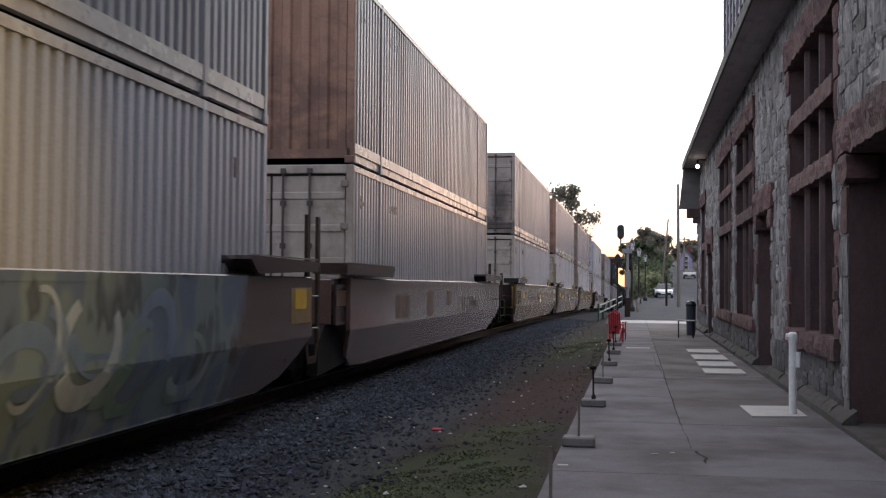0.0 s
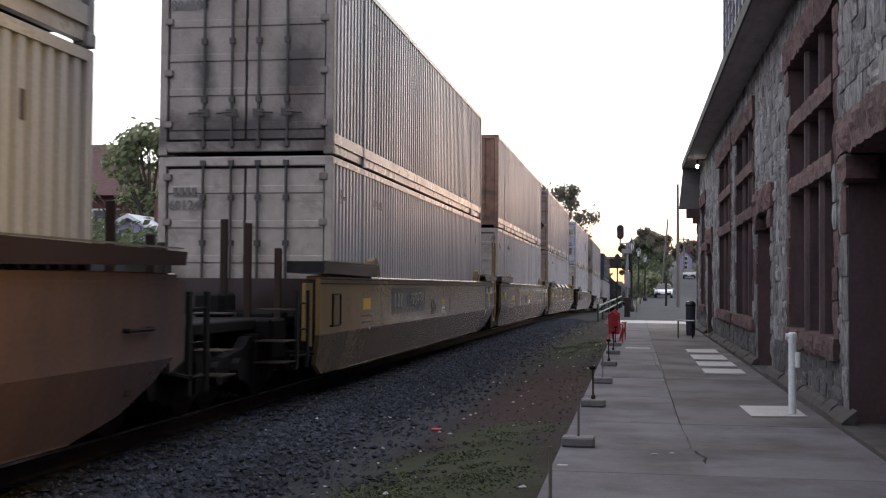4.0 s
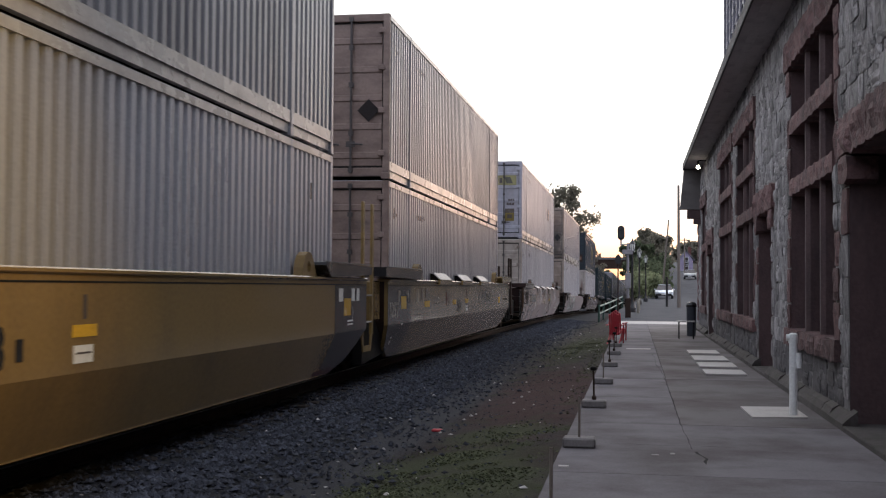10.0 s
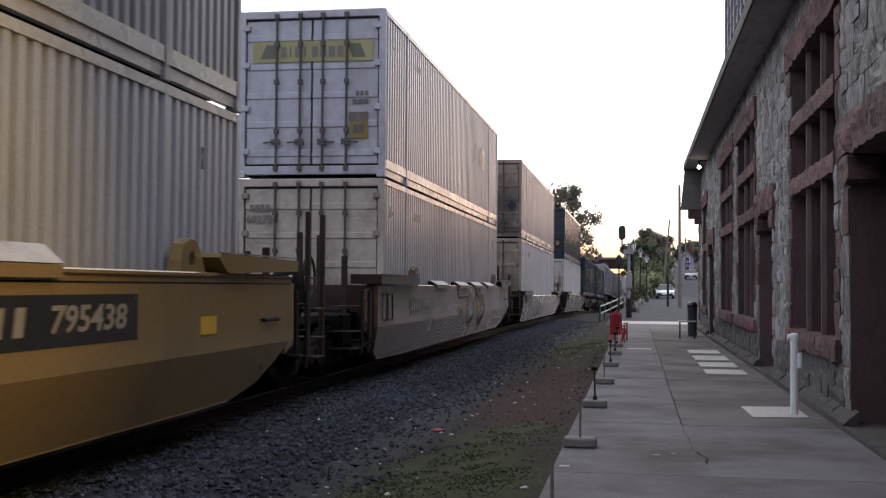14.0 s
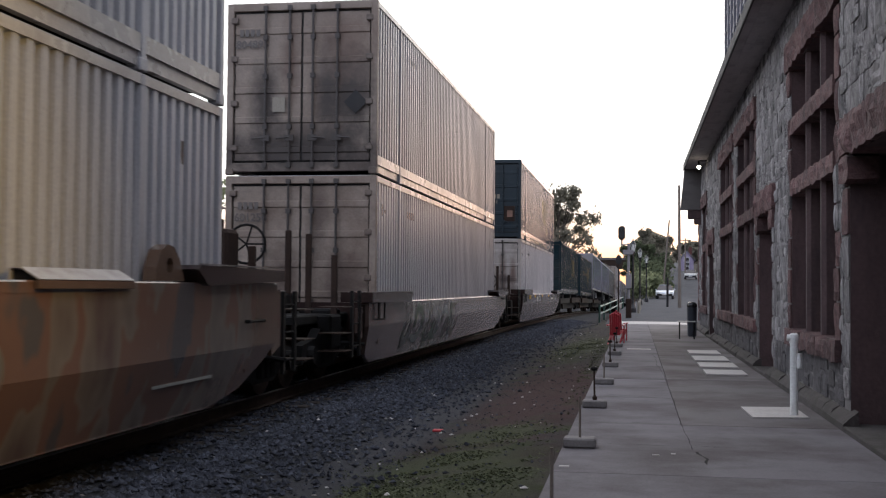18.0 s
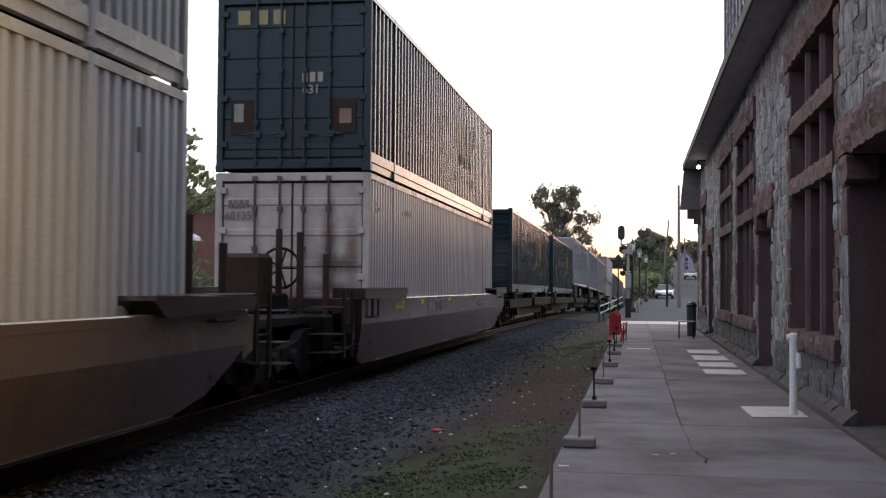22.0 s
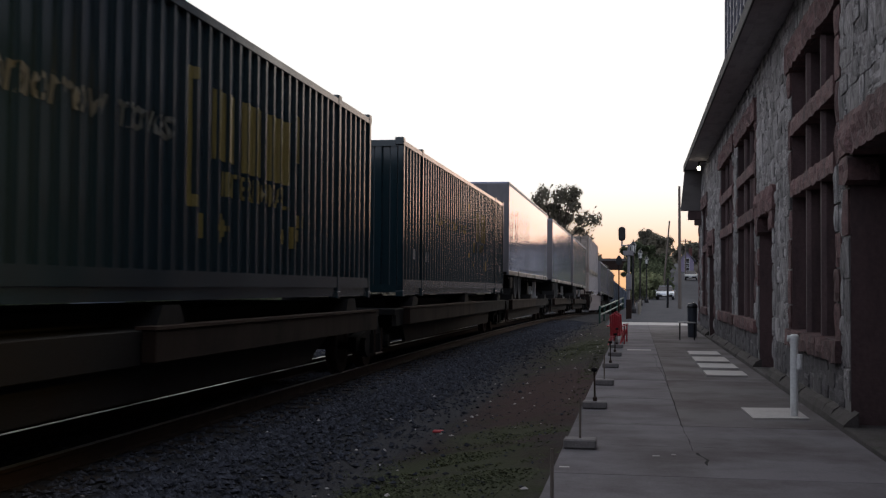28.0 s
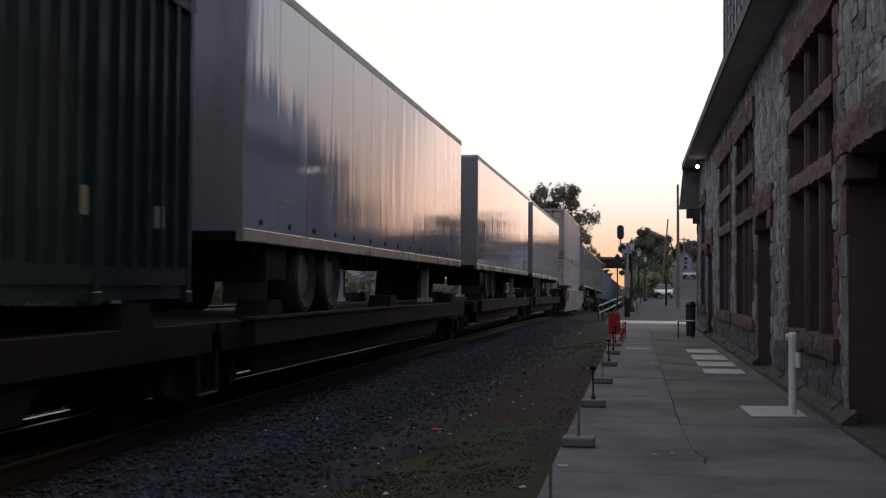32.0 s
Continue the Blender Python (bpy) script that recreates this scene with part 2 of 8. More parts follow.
GRAFFITI_PALE = mat("pale_spray_paint", (0.27, 0.285, 0.285), 0.5, 0.0, (0.15, 0.165, 0.165), 0.5, 3, 2, 40, 0.03)
GRAFFITI_BLUE = mat("blue_spray_paint", (0.1, 0.135, 0.18), 0.5, 0.0, (0.07, 0.085, 0.11), 0.5, 3, 2, 40, 0.03)
GRAFFITI_GREEN = mat("green_spray_paint", (0.11, 0.15, 0.12), 0.5, 0.0, (0.07, 0.09, 0.075), 0.5, 3, 2, 40, 0.03)

# soot, rust and dry stone carry almost no sheen
for m in (IRON, IRON_RUST, GRAVEL, TIE, RAILSIDE, LEAF, LEAF_HAZED, LEAF_LIGHT, ASPHALT, CONCRETE, CONCRETE_WARM):
    m.node_tree.nodes["Principled BSDF"].inputs["Specular IOR Level"].default_value = 0.12

def satin(m, level):
    """Sets how strongly a paint mirrors head-on; it still shines at a grazing view."""
    m.node_tree.nodes["Principled BSDF"].inputs["Specular IOR Level"].default_value = level
    return m


for m, level in ((GREEN_BOX, 0.6), (NAVY_SIDE, 0.9), (NAVY_BOX, 0.3), (IRON, 0.15), (BLACK, 0.35)):
    satin(m, level)


def leafy(m, share=0.55):
    """Thin leaves: a share of the light that they scatter goes through them."""
    n, k = m.node_tree.nodes, m.node_tree.links
    p = n["Principled BSDF"]
    tr = n.new("ShaderNodeBsdfTranslucent")
    k.new(p.inputs["Base Color"].links[0].from_socket, tr.inputs["Color"])
    mx = n.new("ShaderNodeMixShader")
    mx.inputs[0].default_value = share
    k.new(p.outputs[0], mx.inputs[1])
    k.new(tr.outputs[0], mx.inputs[2])
    k.new(mx.outputs[0], n["Material Output"].inputs["Surface"])


for m in (LEAF, LEAF_HAZED, LEAF_LIGHT):
    leafy(m, 0.7)


def wavy(m, along, upward, strength, distance):
    """Sheet metal that buckles: slow waves along the side, drawn out upwards."""
    n, k = m.node_tree.nodes, m.node_tree.links
    p = n["Principled BSDF"]
    co, info = n.new("ShaderNodeTexCoord"), n.new("ShaderNodeObjectInfo")
    sc = n.new("ShaderNodeVectorMath")
    sc.operation = "MULTIPLY_ADD"
    sc.inputs[1].default_value = (0, along, upward)
    k.new(co.outputs["Object"], sc.inputs[0])
    sh = n.new("ShaderNodeVectorMath")
    sh.operation = "SCALE"
    sh.inputs[0].default_value = (41.0, 23.0, 7.0)
    k.new(info.outputs["Random"], sh.inputs["Scale"])
    k.new(sh.outputs[0], sc.inputs[2])
    nz = n.new("ShaderNodeTexNoise")
    nz.inputs["Scale"].default_value, nz.inputs["Detail"].default_value = 1.0, 3
    k.new(sc.outputs[0], nz.inputs["Vector"])
    bp = n.new("ShaderNodeBump")
    bp.inputs["Strength"].default_value, bp.inputs["Distance"].default_value = strength, distance
    k.new(nz.outputs["Fac"], bp.inputs["Height"])
    if p.inputs["Normal"].links:
        k.new(p.inputs["Normal"].links[0].from_socket, bp.inputs["Normal"])
    k.new(bp.outputs[0], p.inputs["Normal"])


wavy(TRAILER, 2.2, 0.25, 0.2, 0.03)
wavy(TRAILER_DULL, 2.2, 0.25, 0.2, 0.03)

def sooted(m, low=0.25, high=1.5, strength=0.55, colour=(0.022, 0.018, 0.018), at=0.47):
    """Soot smeared over a door, thickest low down."""
    n, k = m.node_tree.nodes, m.node_tree.links
    p = n["Principled BSDF"]
    src = p.inputs["Base Color"].links[0].from_socket
    co = n.new("ShaderNodeTexCoord")
    sep = n.new("ShaderNodeSeparateXYZ")
    k.new(co.outputs["Object"], sep.inputs[0])
    sc = n.new("ShaderNodeVectorMath")
    sc.operation = "MULTIPLY"
    sc.inputs[1].default_value = (1.1, 1.0, 1.9)
    k.new(co.outputs["Object"], sc.inputs[0])
    nz = n.new("ShaderNodeTexNoise")
    nz.inputs["Scale"].default_value = 1.3
    nz.inputs["Detail"].default_value = 7
    nz.inputs["Roughness"].default_value = 0.7
    nz.inputs["Distortion"].default_value = 0.6
    k.new(sc.outputs[0], nz.inputs["Vector"])
    gr = n.new("ShaderNodeMapRange")
    gr.inputs[1].default_value, gr.inputs[2].default_value = low, high
    gr.inputs[3].default_value, gr.inputs[4].default_value = 0.22, 0.0
    k.new(sep.outputs["Z"], gr.inputs[0])
    ad = n.new("ShaderNodeMath")
    k.new(nz.outputs["Fac"], ad.inputs[0])
    k.new(gr.outputs[0], ad.inputs[1])
    cut = n.new("ShaderNodeMapRange")
    cut.inputs[1].default_value, cut.inputs[2].default_value = at, at + 0.19
    cut.inputs[4].default_value = strength + 0.4
    k.new(ad.outputs[0], cut.inputs[0])
    mx = n.new("ShaderNodeMix")
    mx.data_type = "RGBA"
    mx.inputs[7].default_value = (*colour, 1)
    k.new(cut.outputs[0], mx.inputs[0])
    k.new(src, mx.inputs[6])
    k.new(mx.outputs[2], p.inputs["Base Color"])
    return m


def stained(m, spots, colour, strength=0.85):
    """Smears with ragged edges about given places of a door: x, z, half width, half height."""
    n, k = m.node_tree.nodes, m.node_tree.links
    p = n["Principled BSDF"]
    co = n.new("ShaderNodeTexCoord")
    nz = n.new("ShaderNodeTexNoise")
    nz.inputs["Scale"].default_value, nz.inputs["Detail"].default_value, nz.inputs["Roughness"].default_value = 3.2, 7, 0.7
    k.new(co.outputs["Object"], nz.inputs["Vector"])
    for x, z, wx, wz in spots:
        mp = n.new("ShaderNodeMapping")
        mp.inputs["Location"].default_value = (-x / wx, 0, -z / wz)
        mp.inputs["Scale"].default_value = (1 / wx, 0, 1 / wz)
        k.new(co.outputs["Object"], mp.inputs[0])
        ln = n.new("ShaderNodeVectorMath")
        ln.operation = "LENGTH"
        k.new(mp.outputs[0], ln.inputs[0])
        ad = n.new("ShaderNodeMath")
        ad.operation = "MULTIPLY_ADD"
        ad.inputs[1].default_value = 1.5
        k.new(nz.outputs["Fac"], ad.inputs[0])
        k.new(ln.outputs["Value"], ad.inputs[2])
        cut = n.new("ShaderNodeMapRange")
        for i, v in enumerate((1.0, 1.9, strength, 0.0)):
            cut.inputs[i + 1].default_value = v
        k.new(ad.outputs[0], cut.inputs[0])
        mx = n.new("ShaderNodeMix")
        mx.data_type = "RGBA"
        mx.inputs[7].default_value = (*colour, 1)
        k.new(cut.outputs[0], mx.inputs[0])
        k.new(p.inputs["Base Color"].links[0].from_socket, mx.inputs[6])
        k.new(mx.outputs[2], p.inputs["Base Color"])
    return m


PALE_SOOT_DOOR = sooted(mat("sooty_pale_door_paint", (0.29, 0.245, 0.215), 0.5, 0.0, (0.16, 0.115, 0.09), 0.5, 1.4, 2, 30, 0.06), 0.25, 0.8, 0.3, (0.05, 0.035, 0.03), 0.6)
stained(PALE_SOOT_DOOR, ((0.8, 1.25, 0.42, 0.85), (-0.62, 1.2, 0.2, 0.5), (0.0, 0.36, 1.8, 0.3)), (0.03, 0.022, 0.02), 0.85)
SOOT_DOOR = sooted(mat("soot_stained_door_paint", (0.25, 0.2, 0.165), 0.5, 0.0, (0.13, 0.088, 0.066), 0.5, 1.4, 2, 30, 0.06), 0.25, 0.8, 0.3, (0.05, 0.035, 0.03), 0.6)
stained(SOOT_DOOR, ((0.75, 2.0, 0.6, 1.1), (-0.2, 1.9, 0.2, 0.8)), (0.12, 0.07, 0.05), 0.75)
stained(SOOT_DOOR, ((-0.62, 1.2, 0.34, 0.8), (0.42, 1.3, 0.2, 1.0), (0.85, 1.25, 0.5, 0.9), (0.0, 0.4, 2.2, 0.5)), (0.028, 0.02, 0.018), 0.9)
sooted(DOOR_WHITE, 0.2, 1.3, 0.25, (0.085, 0.05, 0.038), 0.52)
sooted(STAINED_DOOR, 0.2, 1.3, 0.3, (0.05, 0.032, 0.026), 0.56)
stained(STAINED_DOOR, ((0.75, 1.1, 0.5, 0.7), (-0.3, 1.2, 0.3, 0.6), (0.3, 2.2, 0.2, 0.7)), (0.06, 0.036, 0.028), 0.75)
stained(DOOR_WHITE, ((0.72, 0.62, 0.36, 0.3), (-0.75, 0.5, 0.3, 0.25)), (0.075, 0.045, 0.035), 0.6)
RUST_DOOR = mat("rust_streaked_white_door_paint", (0.34, 0.3, 0.275), 0.45, 0.0, (0.18, 0.135, 0.108), 0.5, 1.4, 3, 9, 0.04)
stained(RUST_DOOR, ((0.62, 1.7, 0.16, 0.8), (1.0, 1.6, 0.15, 0.6), (-0.2, 0.95, 0.6, 0.16)), (0.11, 0.06, 0.045), 0.85)
stained(RUST_DOOR, ((0.72, 1.4, 0.4, 0.22), (0.7, 1.0, 0.5, 0.2)), (0.05, 0.032, 0.028), 0.85)
sooted(RUSTY_END, 0.2, 2.6, 0.2, (0.05, 0.03, 0.025), 0.55)
FADED = mat("faded_paler_brown_paint", (0.135, 0.088, 0.074), 0.45, 0.0, (0.08, 0.058, 0.052), 0.6, 2.5, 2, 25, 0.06)
CABINET = mat("dull_blue_grey_cabinet_paint", (0.095, 0.11, 0.135), 0.6, 0.0, (0.06, 0.07, 0.085), 0.4, 2, 2, 40, 0.05)
# earth beside the track: dirt with moss patches, gravel towards the rails
GROUND = bpy.data.materials.new("dirt_moss_and_gravel")
GROUND.use_nodes = True
gn, gk = GROUND.node_tree.nodes, GROUND.node_tree.links
gp = gn["Principled BSDF"]
gco = gn.new("ShaderNodeTexCoord")


def gnoise(scale, detail=6):
    t = gn.new("ShaderNodeTexNoise")
    t.inputs["Scale"].default_value, t.inputs["Detail"].default_value = scale, detail
    t.inputs["Roughness"].default_value = 0.65
    gk.new(gco.outputs["Object"], t.inputs["Vector"])
    return t.outputs["Fac"]


def gramp(src, a, b, lo=0.0, hi=1.0):
    t = gn.new("ShaderNodeMapRange")
    for i, v in enumerate((a, b, lo, hi)):
        t.inputs[i + 1].default_value = v
    gk.new(src, t.inputs[0])
    return t.outputs[0]


def gmix(fac, a, b):
    t = gn.new("ShaderNodeMix")
    t.data_type = "RGBA"
    for i, v in ((6, a), (7, b)):
        if isinstance(v, tuple):
            t.inputs[i].default_value = (*v, 1)
        else:
            gk.new(v, t.inputs[i])
    gk.new(fac, t.inputs[0])
    return t.outputs[2]


gfine = gnoise(38)
dirt = gmix(gramp(gnoise(3.0), 0.4, 0.62), (0.034, 0.027, 0.027), (0.055, 0.043, 0.042))
dirt = gmix(gramp(gnoise(0.35, 8), 0.5, 0.6), dirt, (0.03, 0.019, 0.016))
dirt = gmix(gramp(gnoise(1.1, 10), 0.52, 0.63, 0, 0.9), dirt, (0.035, 0.046, 0.014))


def gspot(x, y, sx, sy):
    """A soft-edged patch about a place on the ground."""
    m = gn.new("ShaderNodeMapping")
    m.inputs["Location"].default_value = (-x / sx, -y / sy, 0)
    m.inputs["Scale"].default_value = (1 / sx, 1 / sy, 0)
    gk.new(gco.outputs["Object"], m.inputs[0])
    ln = gn.new("ShaderNodeVectorMath")
    ln.operation = "LENGTH"
    gk.new(m.outputs[0], ln.inputs[0])
    ad = gn.new("ShaderNodeMath")
    ad.operation = "MULTIPLY_ADD"
    ad.inputs[1].default_value = 1.6
    gk.new(gpatch, ad.inputs[0])
    gk.new(ln.outputs["Value"], ad.inputs[2])
    return gramp(ad.outputs[0], 1.35, 1.95, 0.85, 0.0)


gpatch = gnoise(2.2, 8)
gx = gn.new("ShaderNodeSeparateXYZ")
gk.new(gco.outputs["Object"], gx.inputs[0])
dirt = gmix(gramp(gx.outputs["X"], -1.9, -2.7, 0.0, 0.95), dirt, (0.03, 0.032, 0.038))
dirt = gmix(gspot(-1.25, 17.0, 0.9, 5.5), dirt, (0.058, 0.03, 0.028))
for spot in ((-1.7, 10.4, 0.9, 0.9), (-2.0, 8.9, 0.9, 0.7), (-1.1, 9.0, 0.5, 1.2), (-1.4, 30.5, 0.8, 6.0), (-1.5, 12.3, 0.6, 0.8)):
    dirt = gmix(gspot(*spot), dirt, (0.054, 0.062, 0.03))
dirt = gmix(gspot(-2.6, 14.0, 0.45, 9.0), dirt, (0.055, 0.055, 0.062))
gk.new(gmix(gramp(gfine, 0.3, 0.75, 0.0, 0.55), dirt, (0.018, 0.017, 0.017)), gp.inputs["Base Color"])
gp.inputs["Roughness"].default_value = 0.95
gp.inputs["Specular IOR Level"].default_value = 0.12
gb = gn.new("ShaderNodeBump")
gb.inputs["Strength"].default_value, gb.inputs["Distance"].default_value = 0.7, 0.03
gk.new(gfine, gb.inputs["Height"])
gk.new(gb.outputs[0], gp.inputs["Normal"])


def sprayed(name, base, colours, y0, y1, scale=1.3, seed=0.0):
    """Wagon paint with fat bands of spray paint between two places along the side."""
    m = mat(name, base, 0.18, 0.0, tuple(c * 0.6 for c in base), 0.5, 0.7, 2, 25, 0.05)
    n, k = m.node_tree.nodes, m.node_tree.links
    p = n["Principled BSDF"]
    under = p.inputs["Base Color"].links[0].from_socket
    co = n.new("ShaderNodeTexCoord")
    warp = n.new("ShaderNodeTexNoise")
    warp.inputs["Scale"].default_value, warp.inputs["Detail"].default_value = scale, 3
    mp = n.new("ShaderNodeMapping")
    mp.inputs["Location"].default_value = (seed, seed * 2, 0)
    mp.inputs["Scale"].default_value = (1, 1, 0.55)
    k.new(co.outputs["Object"], mp.inputs[0])
    k.new(mp.outputs[0], warp.inputs["Vector"])
    ramp = n.new("ShaderNodeValToRGB")
    ramp.color_ramp.interpolation = "LINEAR"
    el = ramp.color_ramp.elements
    el[0].position, el[0].color = 0.3, (*colours[0], 1)
    el[1].position, el[1].color = 0.7, (*colours[-1], 1)
    for i, c in enumerate(colours[1:-1]):
        for d in (0.0, 0.03):
            e = el.new(0.36 + 0.3 * i / max(1, len(colours) - 2) + d)
            e.color = (*(c if d else colours[i]), 1)
    k.new(warp.outputs["Fac"], ramp.inputs[0])
    sep = n.new("ShaderNodeSeparateXYZ")
    k.new(co.outputs["Object"], sep.inputs[0])
    edge = n.new("ShaderNodeMath")
    edge.operation = "MULTIPLY_ADD"
    edge.inputs[1].default_value = 2.2
    k.new(warp.outputs["Fac"], edge.inputs[0])
    k.new(sep.outputs["Y"], edge.inputs[2])
    a, b = n.new("ShaderNodeMapRange"), n.new("ShaderNodeMapRange")
    a.inputs[1].default_value, a.inputs[2].default_value = y0 + 1.0, y0 + 1.25
    b.inputs[1].default_value, b.inputs[2].default_value, b.inputs[3].default_value, b.inputs[4].default_value = y1 + 1.0, y1 + 1.25, 1, 0
    k.new(edge.outputs[0], a.inputs[0])
    k.new(edge.outputs[0], b.inputs[0])
    both_m = n.new("ShaderNodeMath")
    both_m.operation = "MULTIPLY"
    k.new(a.outputs[0], both_m.inputs[0])
    k.new(b.outputs[0], both_m.inputs[1])
    fade = n.new("ShaderNodeMath")
    fade.operation = "MULTIPLY"
    fade.inputs[1].default_value = 0.85
    k.new(both_m.outputs[0], fade.inputs[0])
    mix = n.new("ShaderNodeMix")
    mix.data_type = "RGBA"
    k.new(fade.outputs[0], mix.inputs[0])
    k.new(under, mix.inputs[6])
    k.new(ramp.outputs[0], mix.inputs[7])
    k.new(mix.outputs[2], p.inputs["Base Color"])
    return m


SPRAY_PALE = sprayed("brown_paint_under_pale_graffiti", (0.085, 0.055, 0.048), [(0.05, 0.065, 0.09), (0.1, 0.13, 0.165), (0.15, 0.185, 0.175), (0.06, 0.07, 0.075), (0.17, 0.2, 0.18)], 2.0, 14.6, 1.5, 0.0)
SPRAY_DARK = sprayed("brown_paint_under_black_graffiti", (0.075, 0.05, 0.042), [(0.02, 0.022, 0.022), (0.13, 0.14, 0.12), (0.025, 0.03, 0.028), (0.07, 0.10, 0.08), (0.16, 0.16, 0.14)], 1.2, 7.5, 1.7, 4.0)
SPRAY_OCHRE = sprayed("ochre_paint_under_grey_graffiti", (0.092, 0.055, 0.036), [(0.06, 0.056, 0.056), (0.12, 0.065, 0.045), (0.13, 0.11, 0.09), (0.075, 0.052, 0.046)], 8.6, 16.6, 1.4, 9.0)
# dusty sheen on the wagons' and boxes' paint, which shows where one looks along them; its pink on the pale boxes stands
# in for sky glow
for m, dust_glow in ((CAR_BROWN, 0.6), (CAR_DARK, 0.3), (CAR_TAUPE, 0.6), (CAR_YELLOW, 0.3), (SPRAY_PALE, 0.5), (SPRAY_DARK, 0.6), (SPRAY_OCHRE, 0.6), (GREEN_BOX, 0.27), (NAVY_SIDE, 0.4), (BLACK, 0.3), (DARKTEXT, 0.4), (WHITE_BOX, 0.75), (GREY_BOX, 0.65), (DOOR_WHITE, 0.2)):
    sh = m.node_tree.nodes["Principled BSDF"].inputs
    sh["Sheen Weight"].default_value, sh["Sheen Roughness"].default_value, sh["Sheen Tint"].default_value = dust_glow * 0.7, 0.26 if m in (GREEN_BOX, NAVY_SIDE) else 0.2, (0.84, 0.73, 0.74, 1)

# ---- mesh helpers ----
MESHES = {}


def box(bm, x0, x1, y0, y1, z0, z1, bevel=0.0):
    v = [bm.verts.new((x, y, z)) for x in (x0, x1) for y in (y0, y1) for z in (z0, z1)]
    fs = [bm.faces.new([v[i] for i in f]) for f in ((0, 1, 3, 2), (4, 6, 7, 5), (0, 4, 5, 1), (2, 3, 7, 6), (0, 2, 6, 4), (1, 5, 7, 3))]
    if bevel:
        es = list({e for f in fs for e in f.edges})
        bmesh.ops.bevel(bm, geom=es, offset=bevel, segments=1, affect="EDGES", profile=0.5)


def prism(bm, pts, axis, a, b):
    """The polygon pts, drawn in the two other axes, drawn out along axis from a to b."""
    def place(u, v, w):
        return {"x": (w, u, v), "y": (u, w, v), "z": (u, v, w)}[axis]
    lo = [bm.verts.new(place(u, v, a)) for u, v in pts]
    hi = [bm.verts.new(place(u, v, b)) for u, v in pts]
    n = len(pts)
    bm.faces.new(lo[::-1])
    bm.faces.new(hi)
    for i in range(n):
        bm.faces.new((lo[i], lo[(i + 1) % n], hi[(i + 1) % n], hi[i]))


def rod(bm, p0, p1, r, n=8, r1=None):
    p0, p1 = Vector(p0), Vector(p1)
    q = (p1 - p0).to_track_quat("Z", "Y")
    r1 = r if r1 is None else r1
    a = [bm.verts.new(p0 + q @ Vector((math.cos(2 * math.pi * i / n) * r, math.sin(2 * math.pi * i / n) * r, 0))) for i in range(n)]
    b = [bm.verts.new(p1 + q @ Vector((math.cos(2 * math.pi * i / n) * r1, math.sin(2 * math.pi * i / n) * r1, 0))) for i in range(n)]
    for i in range(n):
        bm.faces.new((a[i], a[(i + 1) % n], b[(i + 1) % n], b[i]))
    bm.faces.new(a[::-1])
    bm.faces.new(b)


def lathe(bm, profile, n=16, axis="z", at=(0, 0, 0)):
    """Turn the profile of (radius, height) about an axis through at."""
    rings = []
    for r, h in profile:
        ring = []
        for i in range(n):
            c, s = math.cos(2 * math.pi * i / n) * r, math.sin(2 * math.pi * i / n) * r
            p = {"z": (c, s, h), "x": (h, c, s), "y": (c, h, s)}[axis]
            ring.append(bm.verts.new(Vector(p) + Vector(at)))
        rings.append(ring)
    for a, b in zip(rings, rings[1:]):
        for i in range(n):
            bm.faces.new((a[i], a[(i + 1) % n], b[(i + 1) % n], b[i]))
    bm.faces.new(rings[0][::-1])
    bm.faces.new(rings[-1])


def part(name, bm, material, parent=None, label="", smooth=False, at=None):
    """Link a bmesh, a mesh, or the key of a mesh kept before, as one mesh object."""
    if isinstance(bm, bmesh.types.BMesh):
        bmesh.ops.recalc_face_normals(bm, faces=bm.faces)
        me = bpy.data.meshes.new(name)
        bm.to_mesh(me)
        bm.free()
        if smooth:
            me.shade_smooth()
    else:
        me = bm
    if not me.materials:
        me.materials.append(material)
    ob = new(name, me)
    if me.materials[0] != material:
        ob.material_slots[0].link = "OBJECT"
        ob.material_slots[0].material = material
    if parent:
        ob.parent = parent
    if at is not None:
        ob.location = at
    if label:
        ob["label"] = label
    return ob


def kept(key, make):
    """A mesh made once under a key."""
    if key not in MESHES:
        bm = bmesh.new()
        make(bm)
        bmesh.ops.recalc_face_normals(bm, faces=bm.faces)
        me = bpy.data.meshes.new(key if isinstance(key, str) else key[0])
        bm.to_mesh(me)
        bm.free()
        MESHES[key] = me
    return MESHES[key]


def thing(name, label, category, group="", at=(0, 0, 0), rz=0, kind=""):
    ob = new(name)
    ob.empty_display_size = 0.2
    ob.matrix_basis = pose(*at, 0, 0, rz)
    return tagged(ob, label, category, group, kind)


def text_mesh(body, size, wide=1.0, slant=0.0):
    """A flat lettering mesh, centred, drawn in x and y."""
    key = ("lettering", body, size, wide, slant)
    if key not in MESHES:
        cu = bpy.data.curves.new("lettering", "FONT")
        cu.body, cu.size, cu.align_x, cu.align_y = body, size, "CENTER", "CENTER"
        cu.extrude, cu.offset, cu.resolution_u = 0.002, size * 0.02, 2
        ob = bpy.data.objects.new("lettering", cu)
        scene.collection.objects.link(ob)
        dep = bpy.context.evaluated_depsgraph_get()
        me = bpy.data.meshes.new_from_object(ob.evaluated_get(dep))
        bpy.data.objects.remove(ob)
        me.materials.clear()
        for v in me.vertices:
            v.co.x = v.co.x * wide + v.co.y * slant
        MESHES[key] = me
    return MESHES[key]


